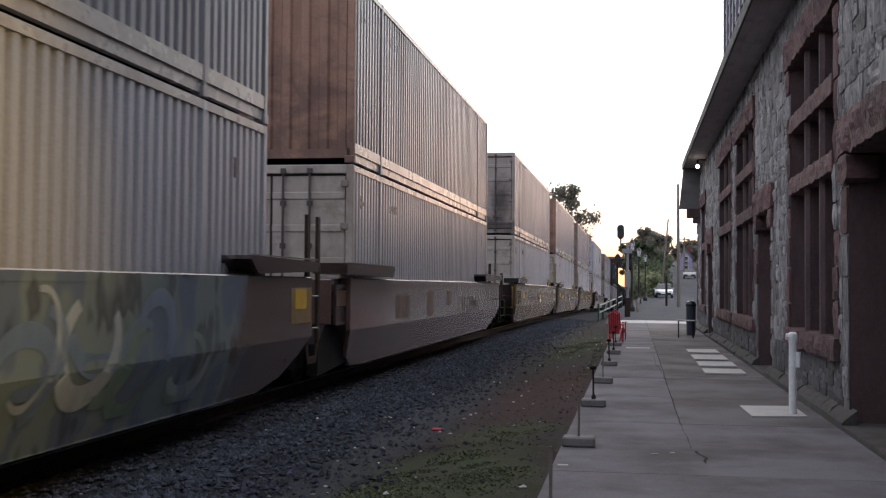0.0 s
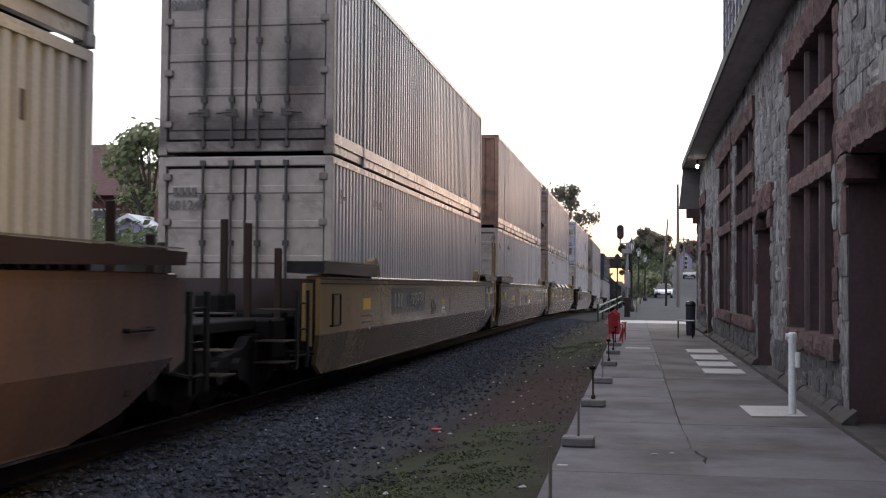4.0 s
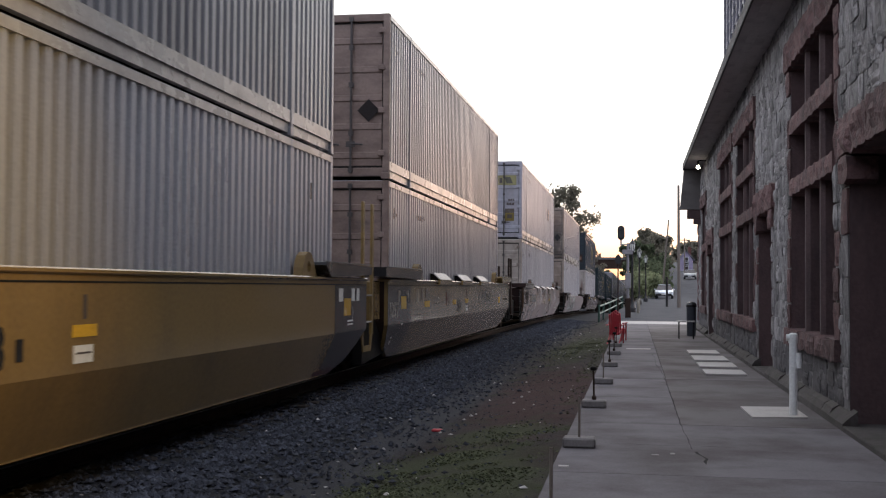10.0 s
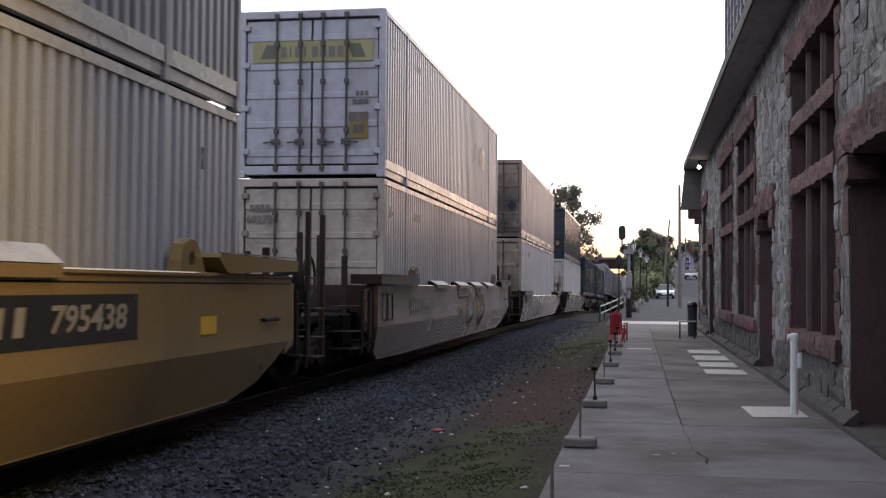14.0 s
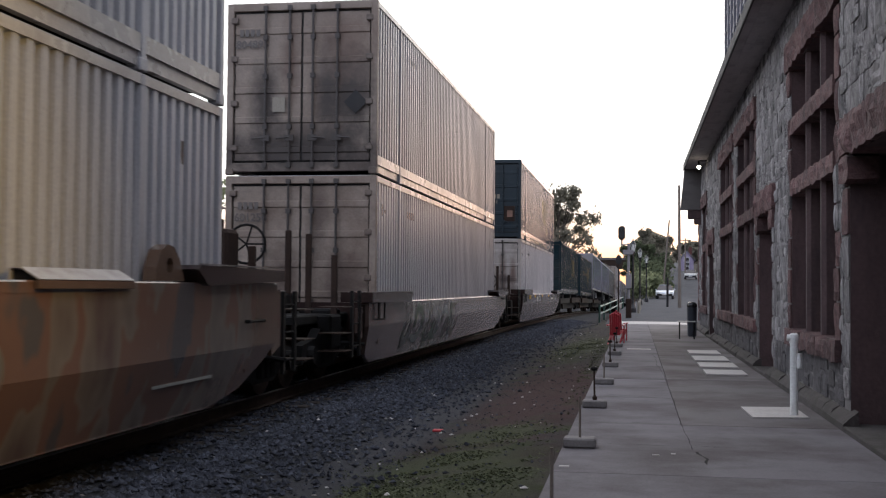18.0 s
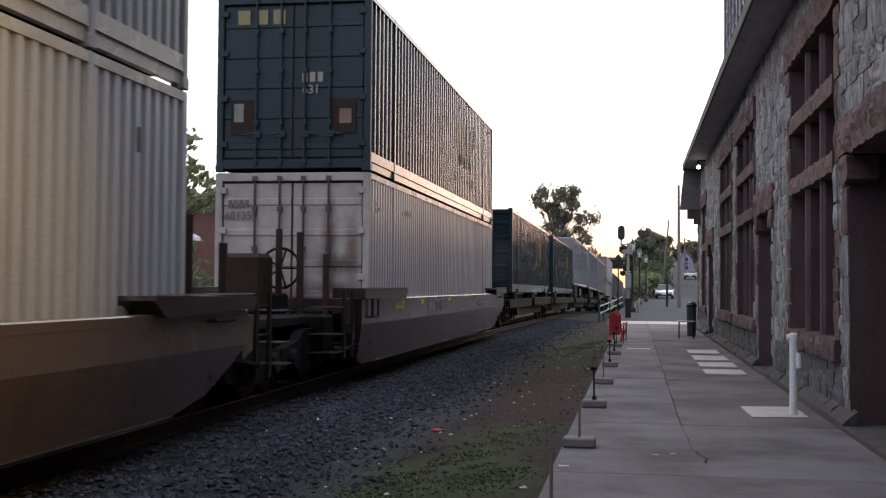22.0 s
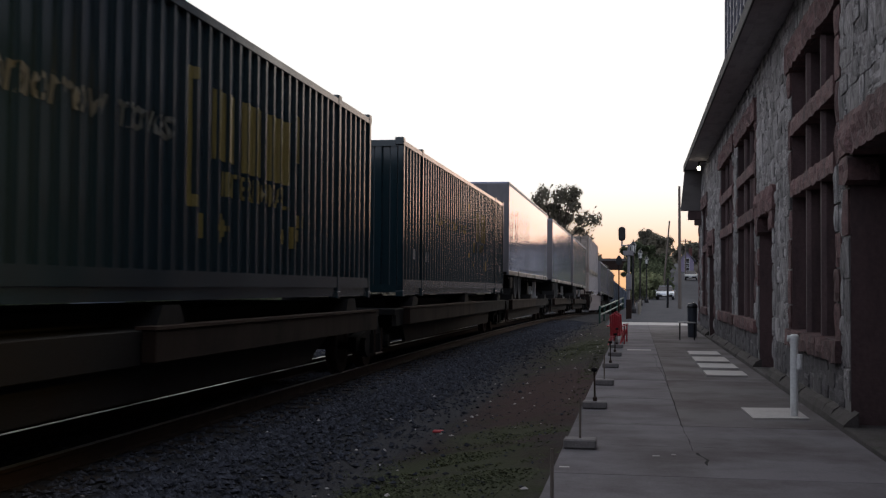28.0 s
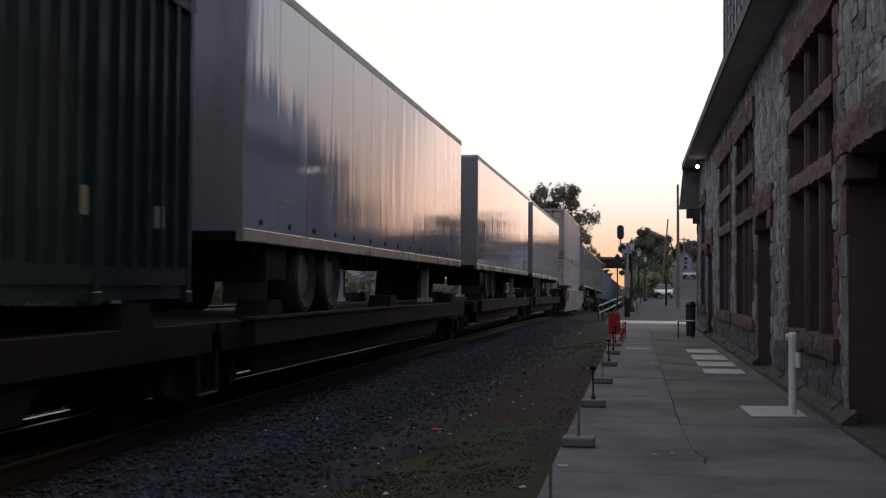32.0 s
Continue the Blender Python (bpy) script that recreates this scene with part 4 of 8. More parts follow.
for i, (a, b, z0, z1, sort) in enumerate(OPEN):
    rnd = random.Random(500 + i)
    # jambs
    for s, yy in ((-1, a), (1, b)):
        z = z0 if z0 > 0 else 0.28
        while z < z1 - 0.05:
            h = min(rnd.uniform(0.3, 0.5), z1 - z)
            if z1 - z - h < 0.15:
                h = z1 - z
            w = rnd.choice((0.22, 0.34))
            p, q = sorted((yy, yy + s * w))
            ob = stone_at(p, q, z, z + h, rnd, SANDSTONE if rnd.random() < (0.25 if sort == "door" else 0.5) else STONE, "jamb_block")
            ob.location.x -= 0.012
            if w < 0.3:
                p, q = sorted((yy + s * w, yy + s * 0.34))
                stone_at(p, q, z, z + h, rnd, STONE)
            z += h
    # lintel and sill in large rock-faced blocks
    n = 3 if b - a > 3 else 1
    for k in range(n):
        y0, y1 = a - 0.34 + (b - a + 0.68) * k / n, a - 0.34 + (b - a + 0.68) * (k + 1) / n
        rock_faced("lintel_block", y0 + 0.006, y1 - 0.006, z1, z1 + 0.40, WX - 0.035, 40 + 5 * i + k, rough=0.07, ragged=0.035)
        if z0 > 0:
            rock_faced("sill_block", y0 + 0.006, y1 - 0.006, z0 - 0.22, z0 + 0.002, WX - 0.05, 90 + 5 * i + k, rough=0.045)
    if sort == "door":
        # the lintel bears on bulging corbel stones
        for k, (p, q) in enumerate(((a - 0.3, a + 0.2), (b - 0.2, b + 0.3))):
            rock_faced("corbel_block", p, q, z1 - 0.3, z1 - 0.01, WX - 0.03, 140 + 2 * i + k, rough=0.08, ragged=0.05)
    # reveal
    bm = bmesh.new()
    d0, d1 = WX + 0.02, WX + 0.5
    box(bm, d0, d1, a - 0.03, a + 0.005, z0, z1 - 0.005)
    box(bm, d0, d1, b - 0.005, b + 0.03, z0, z1 - 0.005)
    box(bm, d0, d1, a + 0.005, b - 0.005, z1 - 0.005, z1 + 0.03)
    if z0 > 0:
        box(bm, d0, d1, a + 0.005, b - 0.005, z0 - 0.03, z0 + 0.005)
    part("reveal", bm, REVEAL, station)
    if sort == "window":
        win = thing("window_%d" % (i + 1), "tall dark maroon window with red stone mullions and transoms", "window", "station windows", kind="structure")
        trans = [2.72, 3.58] if z1 > 4.3 else [2.6]
        for k in (1, 2):
            y = a + (b - a) * k / 3
            bm = bmesh.new()
            prism(bm, [(WX + 0.09, y - 0.09), (WX + 0.04, y - 0.04), (WX + 0.04, y + 0.04), (WX + 0.09, y + 0.09), (WX + 0.36, y + 0.09), (WX + 0.36, y - 0.09)], "z", z0, z1)
            part("mullion", bm, REVEAL, win, "red sandstone mullion")
        for z in trans:
            for k in range(3):
                y0, y1 = a + (b - a) * k / 3, a + (b - a) * (k + 1) / 3
                rock_faced("transom", y0 + 0.002, y1 - 0.002, z, z + 0.22, WX - 0.01, 200 + 11 * i + 3 * k + int(z), win, 0.37, 0.04, 0.02, "broken-faced red sandstone transom")
        zs = [z0] + [t for t in trans] + [z1]
        for k in range(3):
            for m in range(len(zs) - 1):
                y0, y1 = a + (b - a) * k / 3 + 0.06, a + (b - a) * (k + 1) / 3 - 0.06
                p, q = zs[m] + (0.2 if m else 0.02), zs[m + 1] - 0.01
                bm = bmesh.new()
                for u0, u1, v0, v1 in ((y0, y0 + 0.09, p, q), (y1 - 0.09, y1, p, q), (y0 + 0.09, y1 - 0.09, p, p + 0.1), (y0 + 0.09, y1 - 0.09, q - 0.09, q)):
                    box(bm, WX + 0.3, WX + 0.37, u0, u1, v0, v1)
                if m == 0:
                    box(bm, WX + 0.305, WX + 0.365, y0 + 0.09, y1 - 0.09, (p + q) / 2 - 0.03, (p + q) / 2 + 0.03)
                part("sash", bm, SASH, win, "maroon painted wooden sash")
                bm = bmesh.new()
                box(bm, WX + 0.332, WX + 0.34, y0 + 0.08, y1 - 0.08, p + 0.09, q - 0.08)
                part("pane", bm, GLASS_DARK, win, "dark dusty glass pane")
    else:
        door = thing("door_%d" % (i + 1), "dark maroon panelled double door in a deep stone recess", "door", "station doors", kind="structure")
        for k in range(2):
            y0, y1 = a + (b - a) * k / 2 + 0.02, a + (b - a) * (k + 1) / 2 - 0.01
            bm = bmesh.new()
            box(bm, WX + 0.42, WX + 0.47, y0, y1, 0.02, 2.15)
            leaf = part("door_leaf", bm, SASH, door)
            for zz in (0.15, 0.85, 1.5):
                bm = bmesh.new()
                box(bm, WX + 0.405, WX + 0.422, y0 + 0.14, y1 - 0.14, zz, zz + 0.52, 0.01)
                part("panel", bm, SASH, leaf)
        bm = bmesh.new()
        box(bm, WX + 0.41, WX + 0.48, a, b, 2.16, 2.26)
        part("transom_bar", bm, SASH, door)
        bm = bmesh.new()
        box(bm, WX + 0.44, WX + 0.45, a, b, 2.26, z1)
        part("pane", bm, GLASS_DARK, door, "dark glass transom light")
        bm = bmesh.new()
        box(bm, WX - 0.1, WX + 0.5, a, b, -0.02, 0.05, 0.01)
        part("doorstep", bm, MOSSY, door, "worn stone doorstep")

lay_stones()
for store, m in ((far_stones, STONE_FAR), (low_stones, STONE_LOW_FAR)):
    me = bpy.data.meshes.new("far_stones")
    me.from_pydata(store["v"], [], store["f"])
    tagged(part("far_stones", me, m, station), kind="stuff")
# corner quoins and mossy plinth
rnd = random.Random(9)
z = 0.3
while z < WTOP - 0.1:
    h = min(0.42, WTOP - z)
    ob = stone_at(WEND - rnd.choice((0.35, 0.45)), WEND, z, z + h, rnd, SANDSTONE, "quoin")
    ob.location.x -= 0.02
    z += h
y = 6.0
while y < WEND:
    w = rnd.uniform(0.5, 1.2)
    if not any(a - 0.05 < y + w / 2 < b + 0.05 and z0 == 0 for a, b, z0, z1, s in OPEN):
        bm = bmesh.new()
        prism(bm, [(WX + 0.05, 0.0), (WX - 0.1, 0.0), (WX - 0.085 - rnd.uniform(0, 0.03), 0.07), (WX - 0.05, rnd.uniform(0.11, 0.15)), (WX + 0.05, 0.2)], "y", y + 0.004, y + w - 0.004)
        part("plinth_stone", bm, MOSSY, station, "moss-grown sloping plinth stone")
    y += w

# ---- roof, eave, tower ----
roof = thing("roof", "dark timber eave under a grey slate roof", "roof", kind="structure")
EX, EZ = 1.6, 5.42
R0, R1 = -7.0, 40.0
bm = bmesh.new()
prism(bm, [(EX, EZ + 0.02), (EX, EZ + 0.16), (7.0, EZ + 5.9), (7.0, EZ + 5.7), (WX + 0.5, WTOP + 0.06), (WX + 0.1, EZ + 0.03)], "y", R0, R1)
part("deck", bm, SOFFIT, roof)
for k in range(16):
    bm = bmesh.new()
    x0, x1 = EX - 0.02 + k * 0.337, EX + 0.37 + k * 0.337
    z0, z1 = EZ + 0.17 + k * 0.3583, EZ + 0.17 + (x1 - x0) * 1.063 + k * 0.3583
    prism(bm, [(x0, z0), (x0, z0 + 0.03), (x1, z1 + 0.012), (x1, z1 - 0.01)], "y", R0, R1)
    part("slate_course", bm, SLATE, roof, "grey slate course")
for k in range(4):
    bm = bmesh.new()
    w = (WX + 0.05 - EX) / 4
    box(bm, EX + 0.001 + k * w, EX + (k + 1) * w - 0.001, R0, R1, EZ - 0.0015 * (k % 2), EZ + 0.025)
    part("soffit_board", bm, SOFFIT, roof)
# fascia colour darkened against the open sky, so that its edge matches the soffit
bm = bmesh.new()
box(bm, EX - 0.035, EX, R0, R1, EZ - 0.04, EZ + 0.17, 0.008)
part("fascia", bm, mat("darkened_fascia_timber", (0.055, 0.05, 0.05), 0.8, 0.0, (0.035, 0.032, 0.031), 0.5, 2, 0.4, 40, 0.2), roof)
bm = bmesh.new()
prism(bm, [(EX, EZ - 0.005), (1.47, 4.05), (WX + 0.04, 4.05), (WX + 0.04, EZ - 0.005)], "y", R1 - 0.3, R1)
part("end_board", bm, EAVE, roof, "dark timber end board of the eave")
bm = bmesh.new()
box(bm, 1.71, WX + 0.05, R1 - 0.26, R1 - 0.04, 3.74, 4.05, 0.02)
box(bm, 1.92, WX + 0.05, R1 - 0.25, R1 - 0.05, 3.56, 3.75, 0.02)
part("corbel", bm, REVEAL, roof, "stepped dark red stone corbel")
tower = thing("tower", "purple-grey slate-hung upper storey above the eave", "tower", kind="structure")
bm = bmesh.new()
box(bm, 2.42, 7.0, 24.0, 31.9, 5.9, 12.5)
part("core", bm, SLATE, tower)
for k in range(14):
    bm = bmesh.new()
    prism(bm, [(2.36, 6.0 + k * 0.45), (2.42, 6.46 + k * 0.45), (2.42, 6.0 + k * 0.45)], "y", 24.0, 31.95)
    part("slate_course", bm, SLATE, tower)
for k in range(9):
    bm = bmesh.new()
    box(bm, 2.33, 2.43, 24.1 + k * 0.95, 24.28 + k * 0.95, 6.0, 12.4)
    part("batten", bm, SLATE, tower)


def wall_lamp(x, y, z, name="wall_lamp"):
    t = thing(name, "lit white globe lamp on an iron bracket under the eave", "lamp", "wall lamps", at=(x, y, z))
    bm = bmesh.new()
    lathe(bm, [(0.012, -0.058), (0.042, -0.043), (0.057, 0.0), (0.042, 0.043), (0.016, 0.058)], 14)
    part("globe", bm, BULB, t, "glowing globe", True)
    bm = bmesh.new()
    rod(bm, (0, 0, 0.055), (0, 0, 0.2), 0.03)
    rod(bm, (0, 0, 0.2), (WX - x, 0, 0.2), 0.02)
    part("bracket", bm, IRON, t)
    return t


wall_lamp(1.9, 36.5, 5.14)
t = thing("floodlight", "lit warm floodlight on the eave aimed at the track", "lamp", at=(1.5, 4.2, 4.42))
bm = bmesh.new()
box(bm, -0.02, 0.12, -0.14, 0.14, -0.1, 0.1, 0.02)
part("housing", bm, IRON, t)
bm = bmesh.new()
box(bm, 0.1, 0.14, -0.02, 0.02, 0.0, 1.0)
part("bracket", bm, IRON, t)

# ---- things on and beside the platform ----
def post(y, x=-0.47, knob=True, tall=0.45, lean=0.0):
    t = thing("rope_post", "short rusty rod post set in a grey concrete block", "post", "posts along the platform edge", at=(x, y, 0))
    part("block", kept("post_block", lambda bm: box(bm, -0.145, 0.145, -0.11, 0.11, 0.0, 0.085, 0.014)), CONCRETE_BLOCK, t)
    r = part("rod", kept("post_rod", lambda bm: rod(bm, (0, 0, 0.08), (0, 0, 0.45), 0.011, 8)), IRON_RUST if knob else POLE, t)
    r.rotation_euler = (0, radians(lean), 0)
    if knob:
        k = part("cap", kept("post_cap", lambda bm: lathe(bm, [(0.01, 0.43), (0.035, 0.435), (0.04, 0.46), (0.03, 0.475), (0.012, 0.48)], 10)), IRON, t)
        k.rotation_euler = (0, radians(lean), 0)
        part("collar", kept("post_collar", lambda bm: lathe(bm, [(0.025, 0.08), (0.028, 0.12), (0.014, 0.14)], 10)), IRON_RUST, t)


for y, x, k, ln in ((7.1, -0.50, False, 0), (10.5, -0.49, False, 0), (14.0, -0.48, True, -1), (17.4, -0.46, False, 0), (21.2, -0.45, True, -1), (24.9, -0.44, True, 1), (28.3, -0.45, True, 0)):
    post(y, x, k, lean=ln)


def red_chair(x, y, rz):
    t = thing("lawn_chair", "small red plastic slatted lawn chair", "chair", "red chairs by the track", at=(x, y, 0), rz=rz)
    for i in range(5):
        w = (i - 2) * 0.052
        h = 0.80 - 0.035 * abs(i - 2)
        part("back_slat", kept(("back_slat", i), lambda bm, w=w, h=h: prism(bm, [(0.10, 0.22), (0.12, 0.22), (0.30, h), (0.28, h + 0.02)], "x", w - 0.022, w + 0.022)), RED, t)
    for i in range(4):
        part("seat_slat", kept(("seat_slat", i), lambda bm, i=i: box(bm, -0.15, 0.15, -0.30 + i * 0.105, -0.205 + i * 0.105, 0.30 - i * 0.02, 0.32 - i * 0.02, 0.004)), RED, t)
    for s in (-1, 1):
        part("arm", kept(("arm", s), lambda bm, s=s: box(bm, *sorted((s * 0.155, s * 0.21)), -0.33, 0.22, 0.46, 0.485, 0.006)), RED, t)
        part("front_leg", kept(("front_leg", s), lambda bm, s=s: box(bm, *sorted((s * 0.16, s * 0.185)), -0.31, -0.24, 0.0, 0.46)), RED, t)
        part("rear_leg", kept(("rear_leg", s), lambda bm, s=s: prism(bm, [(-0.28, 0.30), (-0.28, 0.22), (0.32, 0.0), (0.40, 0.0)], "x", *sorted((s * 0.135, s * 0.16)))), RED, t)


red_chair(-0.5, 30.0, 173)
red_chair(-0.46, 31.6, 170)

t = thing("vent_board", "white painted board lying on the platform", "board", at=(0, 0, 0))
bm = bmesh.new()
prism(bm, [(1.24, 14.35), (1.27, 13.2), (1.88, 13.32), (1.87, 14.45)], "z", 0.001, 0.014)
part("sheet", bm, PALE_SLAB, t)
t = thing("vent_pipe", "upright white plastic pipe with a fitting", "pipe", at=(1.75, 13.55, 0.015))
for nm, prof in (("pipe", [(0.044, 0.0), (0.044, 0.86)]), ("cap", [(0.052, 0.80), (0.054, 0.86), (0.05, 0.895), (0.03, 0.91)])):
    bm = bmesh.new()
    lathe(bm, prof, 16)
    part(nm, bm, PIPE, t, smooth=False)
bm = bmesh.new()
rod(bm, (0.0, 0, 0.86), (-0.075, 0, 0.86), 0.036, 12)
part("elbow", bm, PIPE, t)
bm = bmesh.new()
rod(bm, (0.055, -0.03, 0.52), (0.055, -0.03, 0.69), 0.03, 12)
rod(bm, (0.0, 0.0, 0.56), (0.055, -0.03, 0.56), 0.022, 8)
part("side_fitting", bm, PIPE, t)

for y0, y1 in ((19.5, 20.55), (21.3, 22.5), (23.2, 24.7), (25.6, 26.9)):
    t = thing("stepping_slab", "pale rectangular stone slab lying on the platform", "slab", "pale slabs before the door")
    bm = bmesh.new()
    box(bm, 1.14, 1.80, y0, y1, 0.001, 0.03, 0.006)
    part("slab", bm, PALE_SLAB, t)

GALV_TOP = mat("worn_grey_tabletop", (0.2, 0.195, 0.2), 0.45)
t = thing("side_table", "low black metal frame table with a grey top", "table", at=(1.41, 33.3, 0))
bm = bmesh.new()
box(bm, -0.25, 0.25, -0.22, 0.22, 0.47, 0.50, 0.005)
part("tabletop", bm, GALV_TOP, t, "worn grey tabletop")
for sx in (-1, 1):
    for sy in (-1, 1):
        bm = bmesh.new()
        rod(bm, (sx * 0.2, sy * 0.2, 0), (sx * 0.2, sy * 0.2, 0.47), 0.012, 6)
        part("leg", bm, BLACK, t)
t = thing("litter_bin", "dark blue-grey plastic litter bin with a domed lid", "bin", at=(1.64, 35.2, 0))
bm = bmesh.new()
lathe(bm, [(0.12, 0.0), (0.13, 0.05), (0.145, 0.85), (0.14, 0.88)], 16)
part("body", bm, mat("dark_blue_grey_plastic", (0.022, 0.027, 0.038), 0.5, 0.0, (0.03, 0.032, 0.038), 0.4, 4, 2, 40, 0.05), t)
bm = bmesh.new()
lathe(bm, [(0.15, 0.86), (0.155, 0.92), (0.12, 0.99), (0.05, 1.02)], 16)
part("lid", bm, BLACK, t)

# ---- the train ----
def gone(t):
    """Metres that the train has come since 3.5 s."""
    return ((0.000685813 * t - 0.0254549) * t + 6.27066) * t - 21.64048


def on_track(s):
    x, z = track(s)
    x2, z2 = track(s + 1)
    return Matrix.Translation((x, s, z)) @ pose(0, 0, 0, math.degrees(math.atan(z2 - z)), 0, -math.degrees(math.atan(x2 - x)))


ROD_GREY = mat("grimy_lock_rod_steel", (0.055, 0.047, 0.045), 0.5, 0.2, (0.05, 0.04, 0.035), 0.5, 4, 2, 40, 0.05)
LADDER = mat("grimy_yellow_ladder_paint", (0.2, 0.125, 0.035), 0.5, 0.0, (0.09, 0.06, 0.03), 0.5, 3, 2, 30, 0.05)
# orange beam paint taken near black: the underframe's gloom is put into its colour
SIDE_RUST = satin(mat("shaded_rusty_orange_paint", (0.016, 0.009, 0.006), 0.75, 0.0, (0.005, 0.004, 0.0038), 0.6, 2.0, 3, 30, 0.1), 0.15)
GALV_DULL = mat("dull_worn_steel", (0.17, 0.155, 0.15), 0.45, 0.5, (0.10, 0.08, 0.07), 0.5, 3, 1, 40, 0.1)
GRAFFITI_GREEN_DIM = mat("dim_olive_spray_paint", (0.08, 0.075, 0.055), 0.5, 0.0, (0.05, 0.045, 0.035), 0.6, 3, 2, 40, 0.03)
GRAFFITI_PALE_DIM = mat("dim_grey_spray_paint", (0.2, 0.2, 0.185), 0.5, 0.0, (0.1, 0.1, 0.09), 0.6, 3, 2, 40, 0.03)
TRAILER_END = mat("dull_grey_trailer_end", (0.17, 0.16, 0.17), 0.5, 0.0, (0.1, 0.09, 0.09), 0.5, 2, 3, 30, 0.05)
GUIDE = mat("worn_guide_plate_steel", (0.29, 0.275, 0.275), 0.4, 0.1, (0.14, 0.11, 0.1), 0.5, 3, 1, 40, 0.08)
LOGO_YELLOW = mat("faded_yellow_marking", (0.17, 0.13, 0.04), 0.12, 0.0, (0.15, 0.12, 0.04), 0.45, 2, 2, 40, 0.03)
FADED_YELLOW = mat("faded_yellow_band_paint", (0.26, 0.235, 0.1), 0.5, 0.0, (0.17, 0.15, 0.08), 0.5, 2, 2, 40, 0.03)
LILAC_DOOR = mat("cold_white_door_paint", (0.33, 0.325, 0.37), 0.45, 0.0, (0.2, 0.17, 0.17), 0.5, 1.4, 3, 9, 0.04)
PEACH_SPRAY = mat("pale_peach_spray_paint", (0.2, 0.14, 0.105), 0.4, 0.0, (0.11, 0.085, 0.07), 0.6, 2.5, 2, 40, 0.02)
CREAM_PATCH = mat("cream_patch_paint", (0.235, 0.21, 0.17), 0.2, 0.0, (0.22, 0.18, 0.13), 0.4, 4, 2, 40, 0.03)


def mark(parent, material, y0, y1, z0, z1, x=1.526, name="marking", label=""):
    """A painted panel on a +x side."""
    bm = bmesh.new()
    box(bm, x - 0.01, x, y0, y1, z0, z1)
    return part(name, bm, material, parent, label)


def end_mark(parent, material, x0, x1, z0, z1, y=0.012, name="marking", label=""):
    bm = bmesh.new()
    box(bm, x0, x1, y, y + 0.008, z0, z1)
    return part(name, bm, material, parent, label)


def rib_x(y, pitch, length):
    """How far out a container's side stands at y."""
    q = (length - 12.19) / 2
    for a, b in ((0.09, q - 0.05), (q + 0.05, length - q - 0.05), (length - q + 0.05, length - 0.09)):
        if a <= y <= b:
            st = (b - a) / max(1, round((b - a) / pitch))
            f = ((y - a) / st) % 1.0
            if pitch > 0.23:
                d = 1.0
                for (f0, d0), (f1, d1) in zip(STIFFENER, STIFFENER[1:]):
                    if f0 <= f <= f1:
                        d = d0 + (d1 - d0) * (f - f0) / (f1 - f0)
                return HALF - 0.012 - 0.045 * d
            d = 0 if f < 0.46 else (f - 0.46) / 0.1 if f < 0.56 else 1 if f < 0.9 else (1 - f) / 0.1
            return HALF - 0.012 - 0.08 * d
    return HALF + 0.004


def rib_mark(parent, material, rects, pitch=0.21, name="marking", label="", length=16.15):
    """Paint that follows the ribs of a container's +x side; rects of y0, y1, z0, z1."""
    for y0, y1, z0, z1 in rects:
        bm = bmesh.new()
        n = max(1, int((y1 - y0) / 0.02))
        prev = None
        for i in range(n + 1):
            y = y0 + (y1 - y0) * i / n
            x = rib_x(y, pitch, length) + 0.004
            cur = (bm.verts.new((x, y, z0)), bm.verts.new((x, y, z1)))
            if prev:
                bm.faces.new((prev[0], cur[0], cur[1], prev[1]))
            prev = cur
        part(name, bm, material, parent, label)


def rib_text(parent, body, size, material, y, z, pitch=0.21, length=16.15, slant=0.2):
    """Letters painted over the ribs of a container's +x side."""
    bm = bmesh.new()
    bm.from_mesh(text_mesh(body, size))
    for v in bm.verts:
        v.co.z = 0
    bmesh.ops.remove_doubles(bm, verts=bm.verts, dist=0.0005)
    wide = max(abs(v.co.x) for v in bm.verts)
    n = int(2 * wide / 0.03)
    for i in range(n + 1):
        bmesh.ops.bisect_plane(bm, geom=bm.verts[:] + bm.edges[:] + bm.faces[:], plane_co=(-wide + 0.03 * i, 0, 0), plane_no=(1, 0, 0))
    for v in bm.verts:
        u, w = v.co.x + slant * v.co.y, v.co.y
        v.co = (rib_x(y + u, pitch, length) + 0.005, y + u, z + w)
    return part("lettering", bm, material, parent)


MOVERS = []  # thing, place of its own zero along the train, lift
LEN, HIGH, HALF = 16.15, 2.896, 1.295
BELLY = 0.215


STIFFENER = ((0.0, 1.0), (0.02, 0.0), (0.2, 0.0), (0.22, 1.0))  # square upright on a flat sheet: along, inwards


def corrugated(bm, y0, y1, z0, z1, x, depth=0.08, pitch=0.21):
    n = max(1, round((y1 - y0) / pitch))
    st = (y1 - y0) / n
    line = []
    for i in range(n):
        a = y0 + i * st
        if pitch < 0.23:
            line += [(x, a), (x, a + st * 0.46), (x - depth, a + st * 0.56), (x - depth, a + st * 0.9)]
        else:
            line += [(x - depth * d, a + st * f) for f, d in STIFFENER]
    line.append((x if pitch < 0.23 else x - depth, y1))
    lo = [bm.verts.new((u, v, z0)) for u, v in line]
    hi = [bm.verts.new((u, v, z1)) for u, v in line]
    for i in range(len(line) - 1):
        bm.faces.new((lo[i], lo[i + 1], hi[i + 1], hi[i]))


